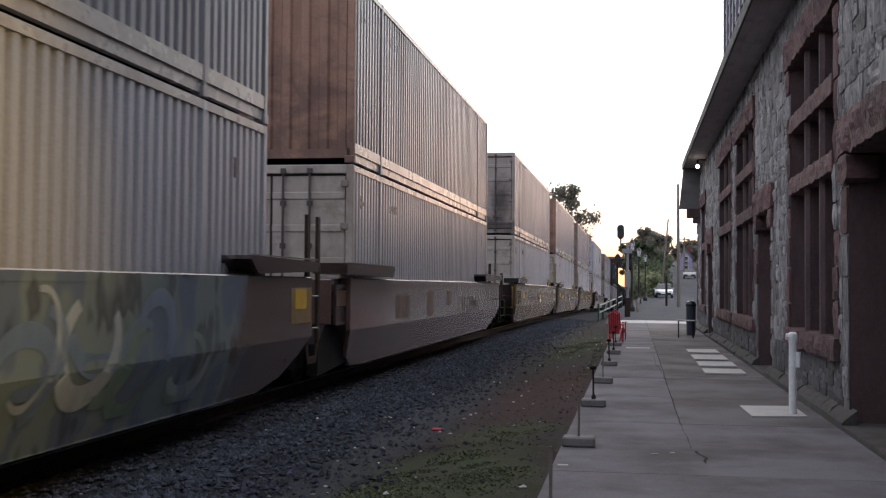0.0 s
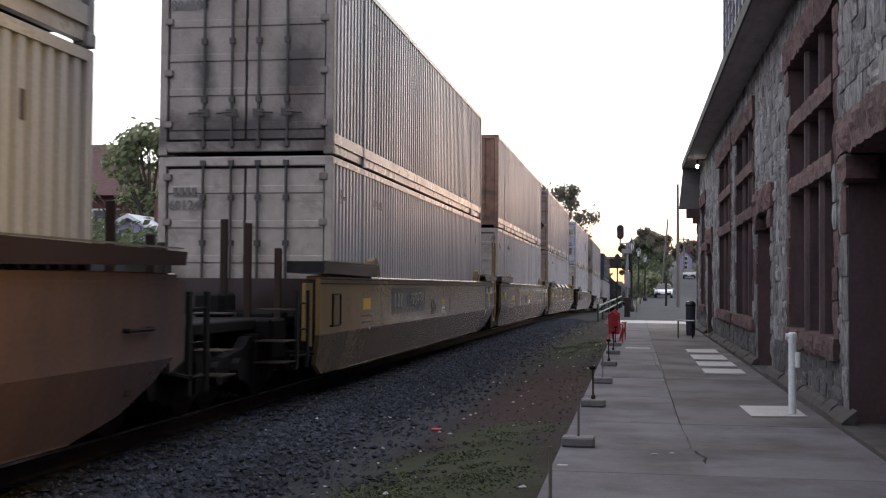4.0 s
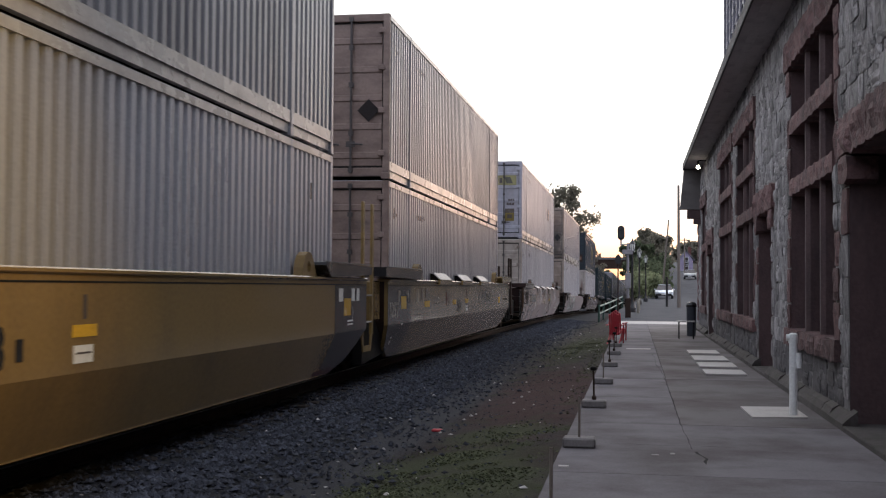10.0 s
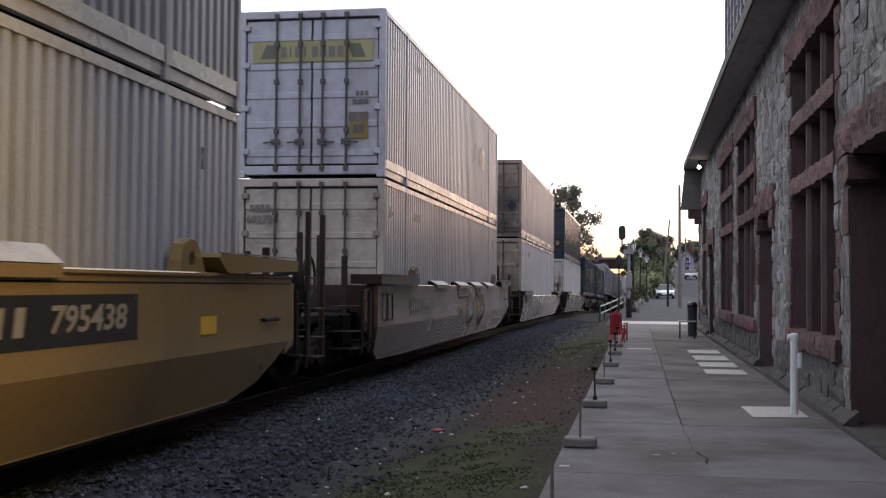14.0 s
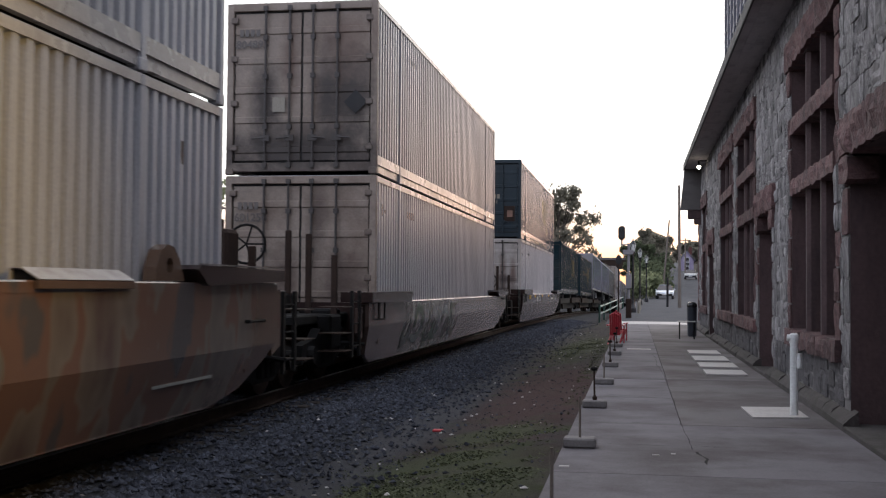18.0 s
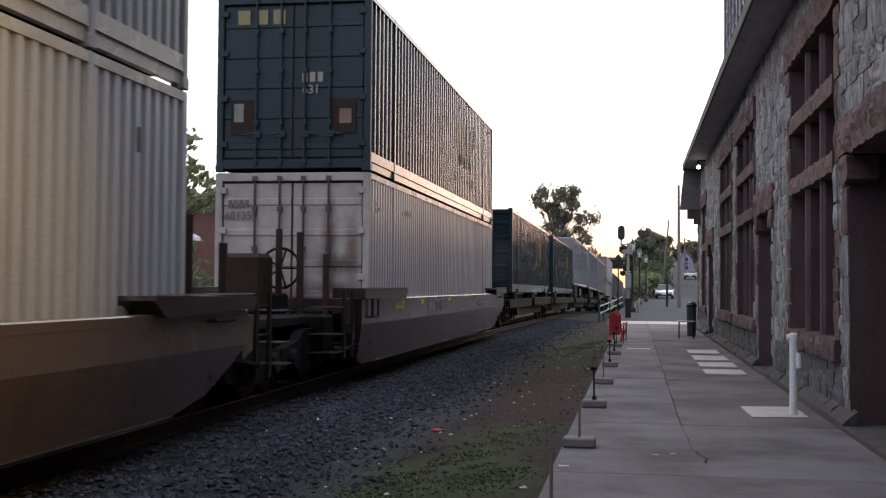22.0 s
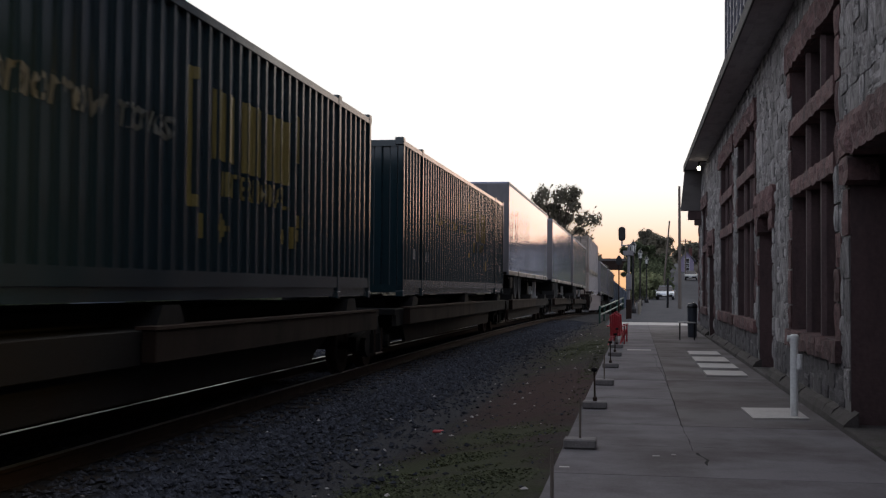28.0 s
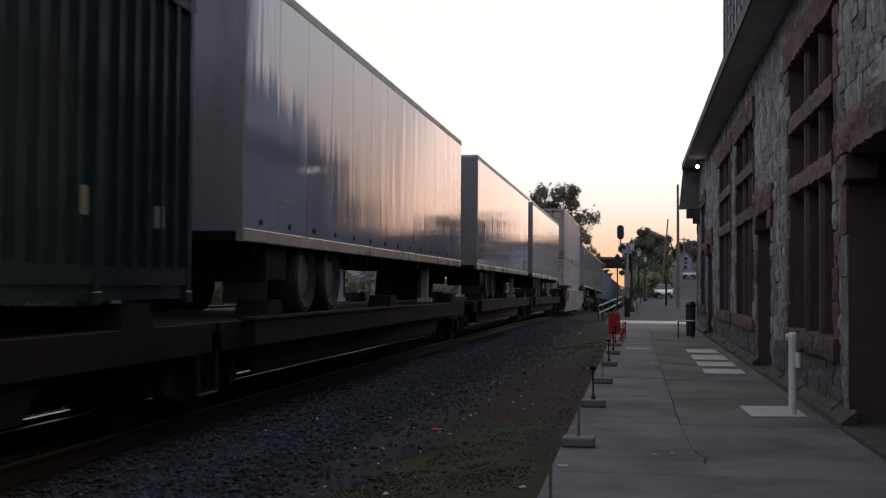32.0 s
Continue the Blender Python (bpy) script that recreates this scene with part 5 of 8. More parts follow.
def container(name, label, side, end, rail, place, lift, length=LEN, doors=True, extras=None, pitch=0.21, group="containers on the train", rod_m=None):
    c = thing(name, label, "container", group)
    L = length
    rod_m = rod_m or (ROD_GREY if end in (DOOR_WHITE, RUST_DOOR, LILAC_DOOR, STAINED_DOOR, SOOT_DOOR, PALE_SOOT_DOOR, TAN_END) else None)
    q = (L - 12.19) / 2
    for sgn in (1, -1):
        def sides(bm, sgn=sgn):
            for a, b in ((0.09, q - 0.05), (q + 0.05, L - q - 0.05), (L - q + 0.05, L - 0.09)):
                corrugated(bm, a, b, 0.30, HIGH - 0.09, sgn * (HALF - 0.012), sgn * (0.08 if pitch < 0.23 else 0.045), pitch)
        part("side_panel", kept(("side_panel", L, sgn, pitch), sides), side, c)
        for a, b in ((0.1, q - 0.06), (q + 0.06, L - q - 0.06), (L - q + 0.06, L - 0.1)):
            part("bottom_rail", kept(("bottom_rail", L, sgn, round(b - a, 2)), lambda bm, sgn=sgn, w=b - a: box(bm, *sorted((sgn * (HALF - 0.09), sgn * (HALF - 0.004))), 0, w, 0.165, 0.32)), rail, c, at=(0, a, 0))
            part("rail_lip", kept(("rail_lip", L, sgn, round(b - a, 2)), lambda bm, sgn=sgn, w=b - a: box(bm, *sorted((sgn * (HALF - 0.1), sgn * (HALF - 0.03))), 0, w, 0.04, 0.163)), rail, c, at=(0, a, 0))
        part("top_rail", kept(("top_rail", L, sgn), lambda bm, sgn=sgn: box(bm, *sorted((sgn * (HALF - 0.07), sgn * HALF)), 0.05, L - 0.05, HIGH - 0.10, HIGH - 0.015)), rail, c)
        for y in (0.05, q, L - q, L - 0.05):
            part("post", kept(("post", sgn), lambda bm, sgn=sgn: [box(bm, *sorted((sgn * (HALF - 0.11), sgn * (HALF + 0.004))), -0.05, 0.05, 0.0, HIGH - 0.005, 0.008), box(bm, *sorted((sgn * (HALF - 0.13), sgn * (HALF + 0.008))), -0.075, 0.075, 0.0, 0.115, 0.01)]), end if y < 0.1 else side, c, at=(0, y, 0))
    if pitch > 0.295:
        for sgn in (1, -1):
            for y in (0.05, q, L - q, L - 0.05):
                part("corner_casting", kept(("corner_casting", sgn), lambda bm, sgn=sgn: box(bm, *sorted((sgn * (HALF - 0.16), sgn * (HALF + 0.006))), -0.09, 0.09, HIGH - 0.1, HIGH + 0.045, 0.012)), side, c, at=(0, y, 0))
    part("roof_panel", kept(("roof_panel", L), lambda bm: box(bm, -HALF + 0.02, HALF - 0.02, 0.02, L - 0.02, HIGH - 0.04, HIGH)), side, c)
    part("floor_panel", kept(("floor_panel", L), lambda bm: box(bm, -HALF + 0.1, HALF - 0.1, 0.05, L - 0.05, 0.13, 0.22)), IRON, c)
    part("front_panel", kept(("front_panel", L), lambda bm: box(bm, -HALF + 0.05, HALF - 0.05, L - 0.06, L - 0.02, 0.15, HIGH - 0.05)), end, c)
    if doors:
        part("door_sill", kept("door_sill", lambda bm: box(bm, -HALF + 0.1, HALF - 0.1, 0.0, 0.1, 0.05, 0.2, 0.01)), end, c)
        part("door_header", kept("door_header", lambda bm: box(bm, -HALF + 0.1, HALF - 0.1, 0.0, 0.1, HIGH - 0.14, HIGH - 0.01, 0.01)), end, c)
        part("door_gasket", kept("door_gasket", lambda bm: box(bm, -HALF + 0.1, HALF - 0.1, 0.074, 0.1, 0.2, HIGH - 0.14)), RUBBER, c, "black rubber door seal")
        for sgn in (-1, 1):
            def leaf(bm, sgn=sgn):
                # one pressed sheet with five shallow ribs
                line = [(0.072, 0.24), (0.045, 0.24)]
                for k in range(5):
                    z = 0.42 + k * 0.5
                    line += [(0.045, z - 0.06), (0.026, z - 0.045), (0.026, z + 0.045), (0.045, z + 0.06)]
                prism(bm, line + [(0.045, HIGH - 0.175), (0.072, HIGH - 0.175)], "x", *sorted((sgn * 0.02, sgn * (HALF - 0.135))))
            part("door", kept(("door", sgn), leaf), end, c)
            for rx in (0.2, 0.62):
                def bar(bm, sgn=sgn, rx=rx):
                    rod(bm, (sgn * rx, -0.012, 0.1), (sgn * rx, -0.012, HIGH - 0.06), 0.021, 8)
                    for z in (0.16, 0.8, 1.65, 2.3, HIGH - 0.1):
                        box(bm, sgn * rx - 0.038, sgn * rx + 0.038, -0.04, 0.03, z - 0.04, z + 0.04)
                    rod(bm, (sgn * rx, -0.03, 0.62), (sgn * (rx + 0.22), -0.03, 0.60), 0.016, 6)
                    box(bm, sgn * rx - 0.08, sgn * rx + 0.08, -0.035, -0.01, 0.56, 0.66)
                part("lock_rod", kept(("lock_rod", sgn, rx), bar), rod_m or end, c)
            for z in (0.45, 1.2, 1.95, 2.6):
                part("hinge", kept("hinge", lambda bm: box(bm, -0.06, 0.06, -0.02, 0.05, -0.05, 0.05, 0.01)), end, c, at=(sgn * (HALF - 0.13), 0, z))
    else:
        def flat(bm):
            n, line = 8, []
            st = (2 * HALF - 0.2) / n
            for i in range(n):
                a = -HALF + 0.1 + i * st
                line += [(a, 0.075), (a + st * 0.4, 0.075), (a + st * 0.5, 0.03), (a + st * 0.9, 0.03)]
            line.append((HALF - 0.1, 0.075))
            lo = [bm.verts.new((u, v, 0.15)) for u, v in line]
            hi = [bm.verts.new((u, v, HIGH - 0.08)) for u, v in line]
            for i in range(len(line) - 1):
                bm.faces.new((lo[i], lo[i + 1], hi[i + 1], hi[i]))
        panel = part("end_panel", kept("end_panel", flat), end, c)
        for z0, z1 in ((HIGH - 0.12, HIGH - 0.01), (0.08, 0.22)):
            part("end_rail", kept(("end_rail", z0), lambda bm, z0=z0, z1=z1: box(bm, -HALF + 0.05, HALF - 0.05, 0.0, 0.05, z0, z1)), end, panel)
    # small stencilled numbers, too faint to read, beside the post
    if pitch < 0.25:
        rnd = random.Random(int(place * 7 + lift * 3))
        rib_mark(c, DARKTEXT, [(2.7 + k * 0.17, 2.82 + k * 0.17, 2.32, 2.46) for k in range(4)] if rnd.random() < 0.6 else [(2.7 + k * 0.17, 2.82 + k * 0.17, 2.36, 2.46) for k in range(6)], pitch)
        rib_mark(c, DARKTEXT, [(0.5, 0.62, 2.25, 2.45), (0.7, 0.78, 2.3, 2.36)], pitch)
        rib_mark(c, DARKTEXT, [(L - 1.1, L - 1.0, 2.2, 2.42)], pitch)
    if extras:
        extras(c)
    MOVERS.append((c, place, lift))
    return c


WHEELS = []


def bogie(parent, y, place):
    """A two-axle truck under a wagon, its parts hung on the wagon."""
    def frame_mesh(bm):
        for sx in (-1, 1):
            x0, x1 = sorted((sx * 0.92, sx * 1.06))
            prism(bm, [(-1.25, 0.36), (-1.25, 0.60), (-0.55, 0.68), (-0.35, 0.80), (0.35, 0.80), (0.55, 0.68), (1.25, 0.60), (1.25, 0.36), (0.75, 0.40), (0.4, 0.24), (-0.4, 0.24), (-0.75, 0.40)], "x", x0, x1)
            for ay in (-0.89, 0.89):
                rod(bm, (sx * 1.0, ay, 0.457), (sx * 1.15, ay, 0.457), 0.13, 10)
            for k in (-0.2, 0, 0.2):
                rod(bm, (sx * 1.07, k, 0.3), (sx * 1.07, k, 0.62), 0.07, 8)
        box(bm, -1.1, 1.1, -0.2, 0.2, 0.5, 0.82)
    part("truck_frame", kept("truck_frame", frame_mesh), IRON, parent, "sooty cast-iron truck frame", at=(0, y, 0))
    for ay in (-0.89, 0.89):
        def axle(bm):
            rod(bm, (-1.0, 0, 0), (1.0, 0, 0), 0.08, 8)
            for sx in (-1, 1):
                a = sx * 0.68
                lathe(bm, [(0.10, a), (0.30, a + sx * 0.02), (0.34, a + sx * 0.05), (0.40, a + sx * 0.06), (0.457, a + sx * 0.055), (0.457, a - sx * 0.06), (0.485, a - sx * 0.07), (0.485, a - sx * 0.1), (0.38, a - sx * 0.1), (0.1, a - sx * 0.04)], 20, "x")
        w = part("wheelset", kept("wheelset", axle), IRON_RUST, parent, at=(0, y + ay, 0.457))
        WHEELS.append((w, place))


def ladder(bm, x, y0, y1, z0, z1, rungs):
    for y in (y0, y1):
        box(bm, x - 0.02, x + 0.02, y - 0.045, y + 0.045, z0, z1, 0.006)
    for i in range(rungs):
        z = z0 + (z1 - z0) * (i + 0.5) / rungs
        rod(bm, (x, y0, z), (x, y1, z), 0.012, 6)


def low_outline(ya, yb, crease):
    """Lower side of a well wagon: cut away in an arch over the trucks."""
    return [(ya, crease), (yb - 0.05, crease), (yb - 0.35, crease - 0.2), (LEN + 0.35, 0.34), (LEN - 0.35, BELLY), (ya + 0.75, BELLY), (ya + 0.3, 0.36)]


def hand_rail(bm, sx, y, z):
    """A square grab loop on a wagon's side."""
    x = sx * 1.56
    for a, b in (((y, z), (y + 0.42, z)), ((y, z + 0.42), (y + 0.42, z + 0.42)), ((y, z), (y, z + 0.42)), ((y + 0.42, z), (y + 0.42, z + 0.42))):
        rod(bm, (x, a[0], a[1]), (x, b[0], b[1]), 0.013, 6)
    for yy in (y, y + 0.42):
        rod(bm, (sx * 1.5, yy, z), (x, yy, z), 0.013, 6)


def grab_bar(bm, sx, y, z):
    """A level bar standing off a wagon's side on two feet."""
    rod(bm, (sx * 1.57, y, z), (sx * 1.57, y + 0.5, z), 0.017, 6)
    for yy in (y + 0.03, y + 0.47):
        rod(bm, (sx * 1.5, yy, z), (sx * 1.575, yy, z), 0.022, 6)


def side_wheel(c, x, y, z):
    """A brake wheel on the side of the end platform, its axle across the train, with its black valve."""
    def rim(bm):
        rings = []
        for i in range(20):
            u = 2 * math.pi * i / 20
            rings.append([bm.verts.new((x + 0.02 * math.sin(v), y + (0.28 + 0.02 * math.cos(v)) * math.cos(u), z + (0.28 + 0.02 * math.cos(v)) * math.sin(u))) for v in (k * math.pi / 3 for k in range(6))])
        for i in range(20):
            for k in range(6):
                bm.faces.new((rings[i][k], rings[(i + 1) % 20][k], rings[(i + 1) % 20][(k + 1) % 6], rings[i][(k + 1) % 6]))
    bm = bmesh.new()
    rim(bm)
    wheel = part("hand_wheel", bm, IRON_RUST, c, "rusty steel hand wheel")
    for i in range(5):
        g = 2 * math.pi * i / 5
        bm = bmesh.new()
        rod(bm, (x, y, z), (x, y + 0.28 * math.cos(g), z + 0.28 * math.sin(g)), 0.015, 6)
        part("spoke", bm, IRON_RUST, wheel)
    bm = bmesh.new()
    lathe(bm, [(0.12, -0.62), (0.2, -0.5), (0.22, -0.1), (0.16, 0.12), (0.06, 0.2)], 12, "z", (x - 0.2, y - 0.35, z))
    part("brake_valve", bm, IRON, c, "black brake cylinder", True)


def shared_end(c, sx, ladder_m, paint, a=-2.97, b=-2.47, high=2.3):
    """Ladder, valve box and shroud where two wagons share a truck."""
    def rails(bm):
        for y in (a, b):
            box(bm, sx * 1.44 - 0.02, sx * 1.44 + 0.02, y - 0.06, y + 0.06, 0.66, high, 0.008)
        prism(bm, [(a - 0.06, 0.66), (a + 0.06, 0.66), (a + 0.1, 0.5), (b - 0.1, 0.5), (b - 0.06, 0.66), (b + 0.06, 0.66), (b - 0.06, 0.41), (a + 0.06, 0.41)], "x", *sorted((sx * 1.43, sx * 1.45)))
    lad = part("ladder", kept(("shared_ladder", sx, a), rails), ladder_m, c, "grimy ladder")
    for z in (0.86, 1.27):
        part("rung", kept(("shared_rung", sx, a), lambda bm: rod(bm, (sx * 1.45, a, 0), (sx * 1.45, b, 0), 0.014, 6)), GALV_DULL, lad, at=(0, 0, z))
    part("valve_box", kept(("valve_box", sx), lambda bm: [box(bm, *sorted((sx * 1.1, sx * 1.4)), -1.62, -1.06, 0.86, 1.5, 0.02), box(bm, *sorted((sx * 1.4, sx * 1.42)), -1.5, -1.2, 1.0, 1.3, 0.01)]), paint, c, "painted valve box")
    part("truck_shroud", kept(("truck_shroud", sx), lambda bm: prism(bm, [(-2.1, 0.2), (-2.05, 0.62), (-1.8, 0.86), (-1.2, 0.88), (-0.95, 0.7), (-0.5, 0.3)], "x", *sorted((sx * 1.2, sx * 1.35)))), IRON, c)


def well_car(label, paint, place, near, far, lower=None, extras=None, iron=None, guides=(), top=1.5, crease=0.77, ladder_m=None, brake=None, reach_in=1.4, plain_far=False, lugs=False):
    """A well wagon; its zero is the near end of its container. near, far: metres of end platform, negative where a truck is shared."""
    c = thing("well_wagon", label, "railway wagon", "wagons of the train")
    L = LEN
    iron = iron or IRON
    lower = lower or paint
    yellow = paint is CAR_YELLOW
    ya, yb = (-1.0 if near < 0 else -1.4), L + 1.2
    out = low_outline(ya, yb, crease)
    for sx in (1, -1):
        def upper(bm, sx=sx):
            box(bm, *sorted((sx * 1.46, sx * 1.52)), ya, yb, crease, top)
        part("side_sill", kept(("side_sill", sx, top, ya), upper), paint, c)
        part("seam", kept(("seam", sx, top, ya), lambda bm, sx=sx: box(bm, *sorted((sx * 1.50, sx * 1.523)), ya + 0.02, yb - 0.02, top - 0.075, top - 0.06)), IRON if yellow else paint, c)
        part("bottom_flange", kept(("bottom_flange", sx), lambda bm, sx=sx: box(bm, *sorted((sx * 1.28, sx * 1.342)), 0.3, L - 0.4, BELLY - 0.012, BELLY + 0.002)), lower, c)

        def low(bm, sx=sx):
            a = [(y, z, 1.34 + 0.18 * (z - BELLY) / (crease - BELLY)) for y, z in out]
            outer = [bm.verts.new((sx * x, y, z)) for y, z, x in a]
            inner = [bm.verts.new((sx * (x - 0.06), y, z)) for y, z, x in a]
            bm.faces.new(outer)
            bm.faces.new(inner[::-1])
            n = len(a)
            for i in range(n):
                bm.faces.new((outer[i], outer[(i + 1) % n], inner[(i + 1) % n], inner[i]))
        part("lower_side", kept(("lower_side", sx, crease, ya), low), lower, c)
        part("top_chord", kept(("top_chord", sx, top, ya, yellow), lambda bm, sx=sx: box(bm, *sorted((sx * 1.33, sx * (1.545 if yellow else 1.516))), ya + 0.01, yb - 0.01, top - 0.012, top + (0.035 if yellow else 0.012), 0.012)), CAR_BROWN if paint in (SPRAY_PALE, SPRAY_DARK) else paint, c)
        for d in (-1, 1):
            a, b = (-1.5, 1.75) if d < 0 else (L - reach_in, L + 1.25)

            def plate(bm, sx=sx, d=d, a=a, b=b):
                # a folded trough: its end towards the middle of the wagon cut at a slant
                pts = [(a, 0.02), (b - 0.08, 0.02), (b, -0.02), (b - 0.12, -0.13), (b - 0.2, -0.16), (a, -0.13)] if d < 0 else [(a + 0.06, 0.02), (b, 0.0), (b - 0.04, -0.12), (a + 0.3, -0.17), (a + 0.22, -0.15), (a, -0.02)]
                prism(bm, pts, "x", *sorted((sx * 1.1, sx * 1.60)))
            walk_m = (paint if d > 0 and plain_far else BLACK) if paint is CAR_YELLOW else CAR_DARK
            deck = part("walkway", kept(("walkway", sx, d, reach_in), plate), walk_m, c, at=(0, 0, top + (0.2 if top > 1.45 else 0.15)))
            # pale strip along the walkway's outer top edge
            part("walkway_lip", kept(("walkway_lip", sx, d, reach_in), lambda bm, sx=sx, a=a, b=b: box(bm, *sorted((sx * 1.56, sx * 1.606)), a + 0.1, b - 0.1, 0.022, 0.034)), GALV_DULL, deck, "thin pale edge strip")

            def lug(bm, sx=sx):
                # a gusset with a hole for the lifting pin
                rim = [(-0.33, 0.0), (-0.3, 0.12), (-0.2, 0.27), (-0.06, 0.32), (0.08, 0.3), (0.2, 0.2), (0.33, 0.0)]
                hole = [(0.08 * math.cos(2 * math.pi * k / 7 + 3.4) - 0.02, 0.13 - 0.08 * math.sin(2 * math.pi * k / 7 + 3.4)) for k in range(7)]
                rows = [[[bm.verts.new((sx * x, y, z)) for y, z in pts] for pts in (rim, hole)] for x in (1.36, 1.48)]
                for k in range(7):
                    q = (k + 1) % 7
                    for r in rows:
                        bm.faces.new((r[0][k], r[0][q], r[1][q], r[1][k]))
                    for w in (0, 1):
                        bm.faces.new((rows[0][w][k], rows[0][w][q], rows[1][w][q], rows[1][w][k]))
            if not lugs:
                continue
            part("guide_lug", kept(("guide_lug", sx), lug), paint, c, "painted guide lug", at=(0, 2.1 if d < 0 else L - reach_in - 0.36, top + 0.02))
        for gy in guides:
            # a folded sheet, open at its ends, with a painted lower face
            def clip(bm, sx=sx):
                prism(bm, [(sx * x, z) for x, z in ((1.33, 0.0), (1.34, 0.16), (1.43, 0.165), (1.575, 0.03), (1.562, 0.022), (1.425, 0.15), (1.355, 0.147), (1.345, 0.0))], "y", -0.75, 0.75)
            g = part("guide_plate", kept(("guide_plate", sx), clip), GUIDE, c, "worn bright steel guide plate", at=(0, gy, top + (0.03 if top > 1.45 else 0.0)))
            g.scale.z = 1.0 if top > 1.45 else 0.62
            part("guide_face", kept(("guide_face", sx), lambda bm, sx=sx: box(bm, *sorted((sx * 1.53, sx * 1.574)), -0.75, 0.75, -0.075, 0.02, 0.004)), paint, g)
            # dark core stands in for the shade inside the open fold
            part("guide_block", kept(("guide_block", sx), lambda bm, sx=sx: prism(bm, [(sx * 1.36, 0.0), (sx * 1.36, 0.14), (sx * 1.42, 0.14), (sx * 1.525, 0.04), (sx * 1.525, 0.0)], "y", -0.72, 0.72)), IRON, g)
    for y in (0.5, 4.3, 8.07, 11.8, L - 0.5):
        part("floor_beam", kept("floor_beam", lambda bm: box(bm, -1.24, 1.24, -0.35, 0.35, 0.27, 0.35)), iron, c, at=(0, y, 0))
    for d, reach in ((-1, near), (1, far)):
        y0 = -0.4 if d < 0 else L + 0.4
        r = abs(reach)
        y1 = y0 + d * r
        a, b = sorted((y0, y1))
        part("end_platform", kept(("end_platform", d, round(r, 2)), lambda bm, a=a, b=b: [box(bm, -0.95, 0.95, a, b, 0.86, 1.0, 0.02), box(bm, -0.35, 0.35, a, b, 0.7, 1.0)]), iron, c)
        part("bulkhead", kept(("bulkhead", d, top), lambda bm, y0=y0: box(bm, -1.45, 1.45, y0 - 0.06, y0 + 0.06, 0.5, top)), CAR_DARK, c)
        for sx in (1, -1):
            if reach < 0 and d < 0:
                shared_end(c, sx, ladder_m or IRON_RUST, paint, *((-2.47, -1.85, 2.7) if ladder_m else ()))
            elif reach > 0:
                part("step_ladder", kept(("step_ladder", d, sx), lambda bm, y0=y0, d=d, sx=sx: ladder(bm, sx * 1.44, y0 + d * 1.3, y0 + d * 1.75, 0.38, 1.35, 3)), IRON, c)
                part("side_plate", kept(("side_plate", d, sx, top), lambda bm, d=d, sx=sx: prism(bm, [(ya - 0.42, 0.72), (ya - 0.08, 0.62), (ya - 0.06, top - 0.06), (ya - 0.4, top - 0.06)] if d < 0 else [(yb + 0.06, 0.62), (yb + 0.4, 0.72), (yb + 0.38, top - 0.06), (yb + 0.06, top - 0.06)], "x", *sorted((sx * 1.40, sx * 1.44)))), paint, c)
                part("hand_rail", kept(("hand_rail", d, sx, top), lambda bm, d=d, sx=sx: hand_rail(bm, sx, ya + 0.5, crease + 0.1) if d < 0 else grab_bar(bm, sx, yb - 1.1, crease + 0.27)), IRON, c)
        if reach > 0:
            for gx, gz in ((-0.52, 1.95), (0.33, 2.25), (0.65, 2.2), (1.05, 1.88)):
                part("grab_iron", kept(("grab_iron", d, gx), lambda bm, y0=y0, d=d, gx=gx, gz=gz: box(bm, gx - 0.045, gx + 0.045, *sorted((y0 + d * 1.27, y0 + d * 1.33)), 0.95, gz, 0.01)), IRON_RUST, c)
            for k, (bx, bz, bw, bh) in enumerate(((0.75, 0.72, 0.5, 0.35), (0.2, 1.0, 0.35, 0.3), (-0.6, 0.9, 0.6, 0.25), (1.1, 0.5, 0.22, 0.5))):
                part("brake_gear", kept(("brake_gear", d, k), lambda bm, y0=y0, d=d, bx=bx, bz=bz, bw=bw, bh=bh: [box(bm, bx - bw / 2, bx + bw / 2, *sorted((y0 + d * (0.7 + 0.25 * k), y0 + d * (1.3 + 0.25 * k))), bz, bz + bh, 0.03), rod(bm, (bx - 0.3, y0 + d * 1.6, bz + 0.1), (bx + 0.4, y0 + d * 1.2, bz + 0.05), 0.03, 6)]), IRON, c)
            for zz in (0.5, 0.75, 1.12):
                part("sill_step", kept(("sill_step", d), lambda bm, y0=y0, d=d: [box(bm, 1.12, 1.5, *sorted((y0 + d * 2.0, y0 + d * 2.45)), -0.007, 0.007)]), IRON_RUST, c, at=(0, 0, zz))
        if reach > 0:
            bogie(c, y0 + d * (r - 1.25), place)
            part("coupler", kept(("coupler", d, round(r, 2)), lambda bm, y1=y1, d=d: [box(bm, -0.12, 0.12, *sorted((y1 - d * 0.3, y1 + d * 0.35)), 0.72, 0.98, 0.03), box(bm, -0.22, 0.22, *sorted((y1 + d * 0.2, y1 + d * 0.5)), 0.68, 1.02, 0.05)]), IRON_RUST, c)
            if d < 0 and brake:
                hx, hz, wy = brake[1] + 0.02, brake[2] - 0.2, -1.5

                def rim(bm):
                    rings = []
                    for i in range(20):
                        u = 2 * math.pi * i / 20
                        rings.append([bm.verts.new((hx + (0.3 + 0.02 * math.cos(v)) * math.cos(u), wy + 0.02 * math.sin(v), hz + (0.3 + 0.02 * math.cos(v)) * math.sin(u))) for v in (k * math.pi / 3 for k in range(6))])
                    for i in range(20):
                        for k in range(6):
                            bm.faces.new((rings[i][k], rings[(i + 1) % 20][k], rings[(i + 1) % 20][(k + 1) % 6], rings[i][(k + 1) % 6]))
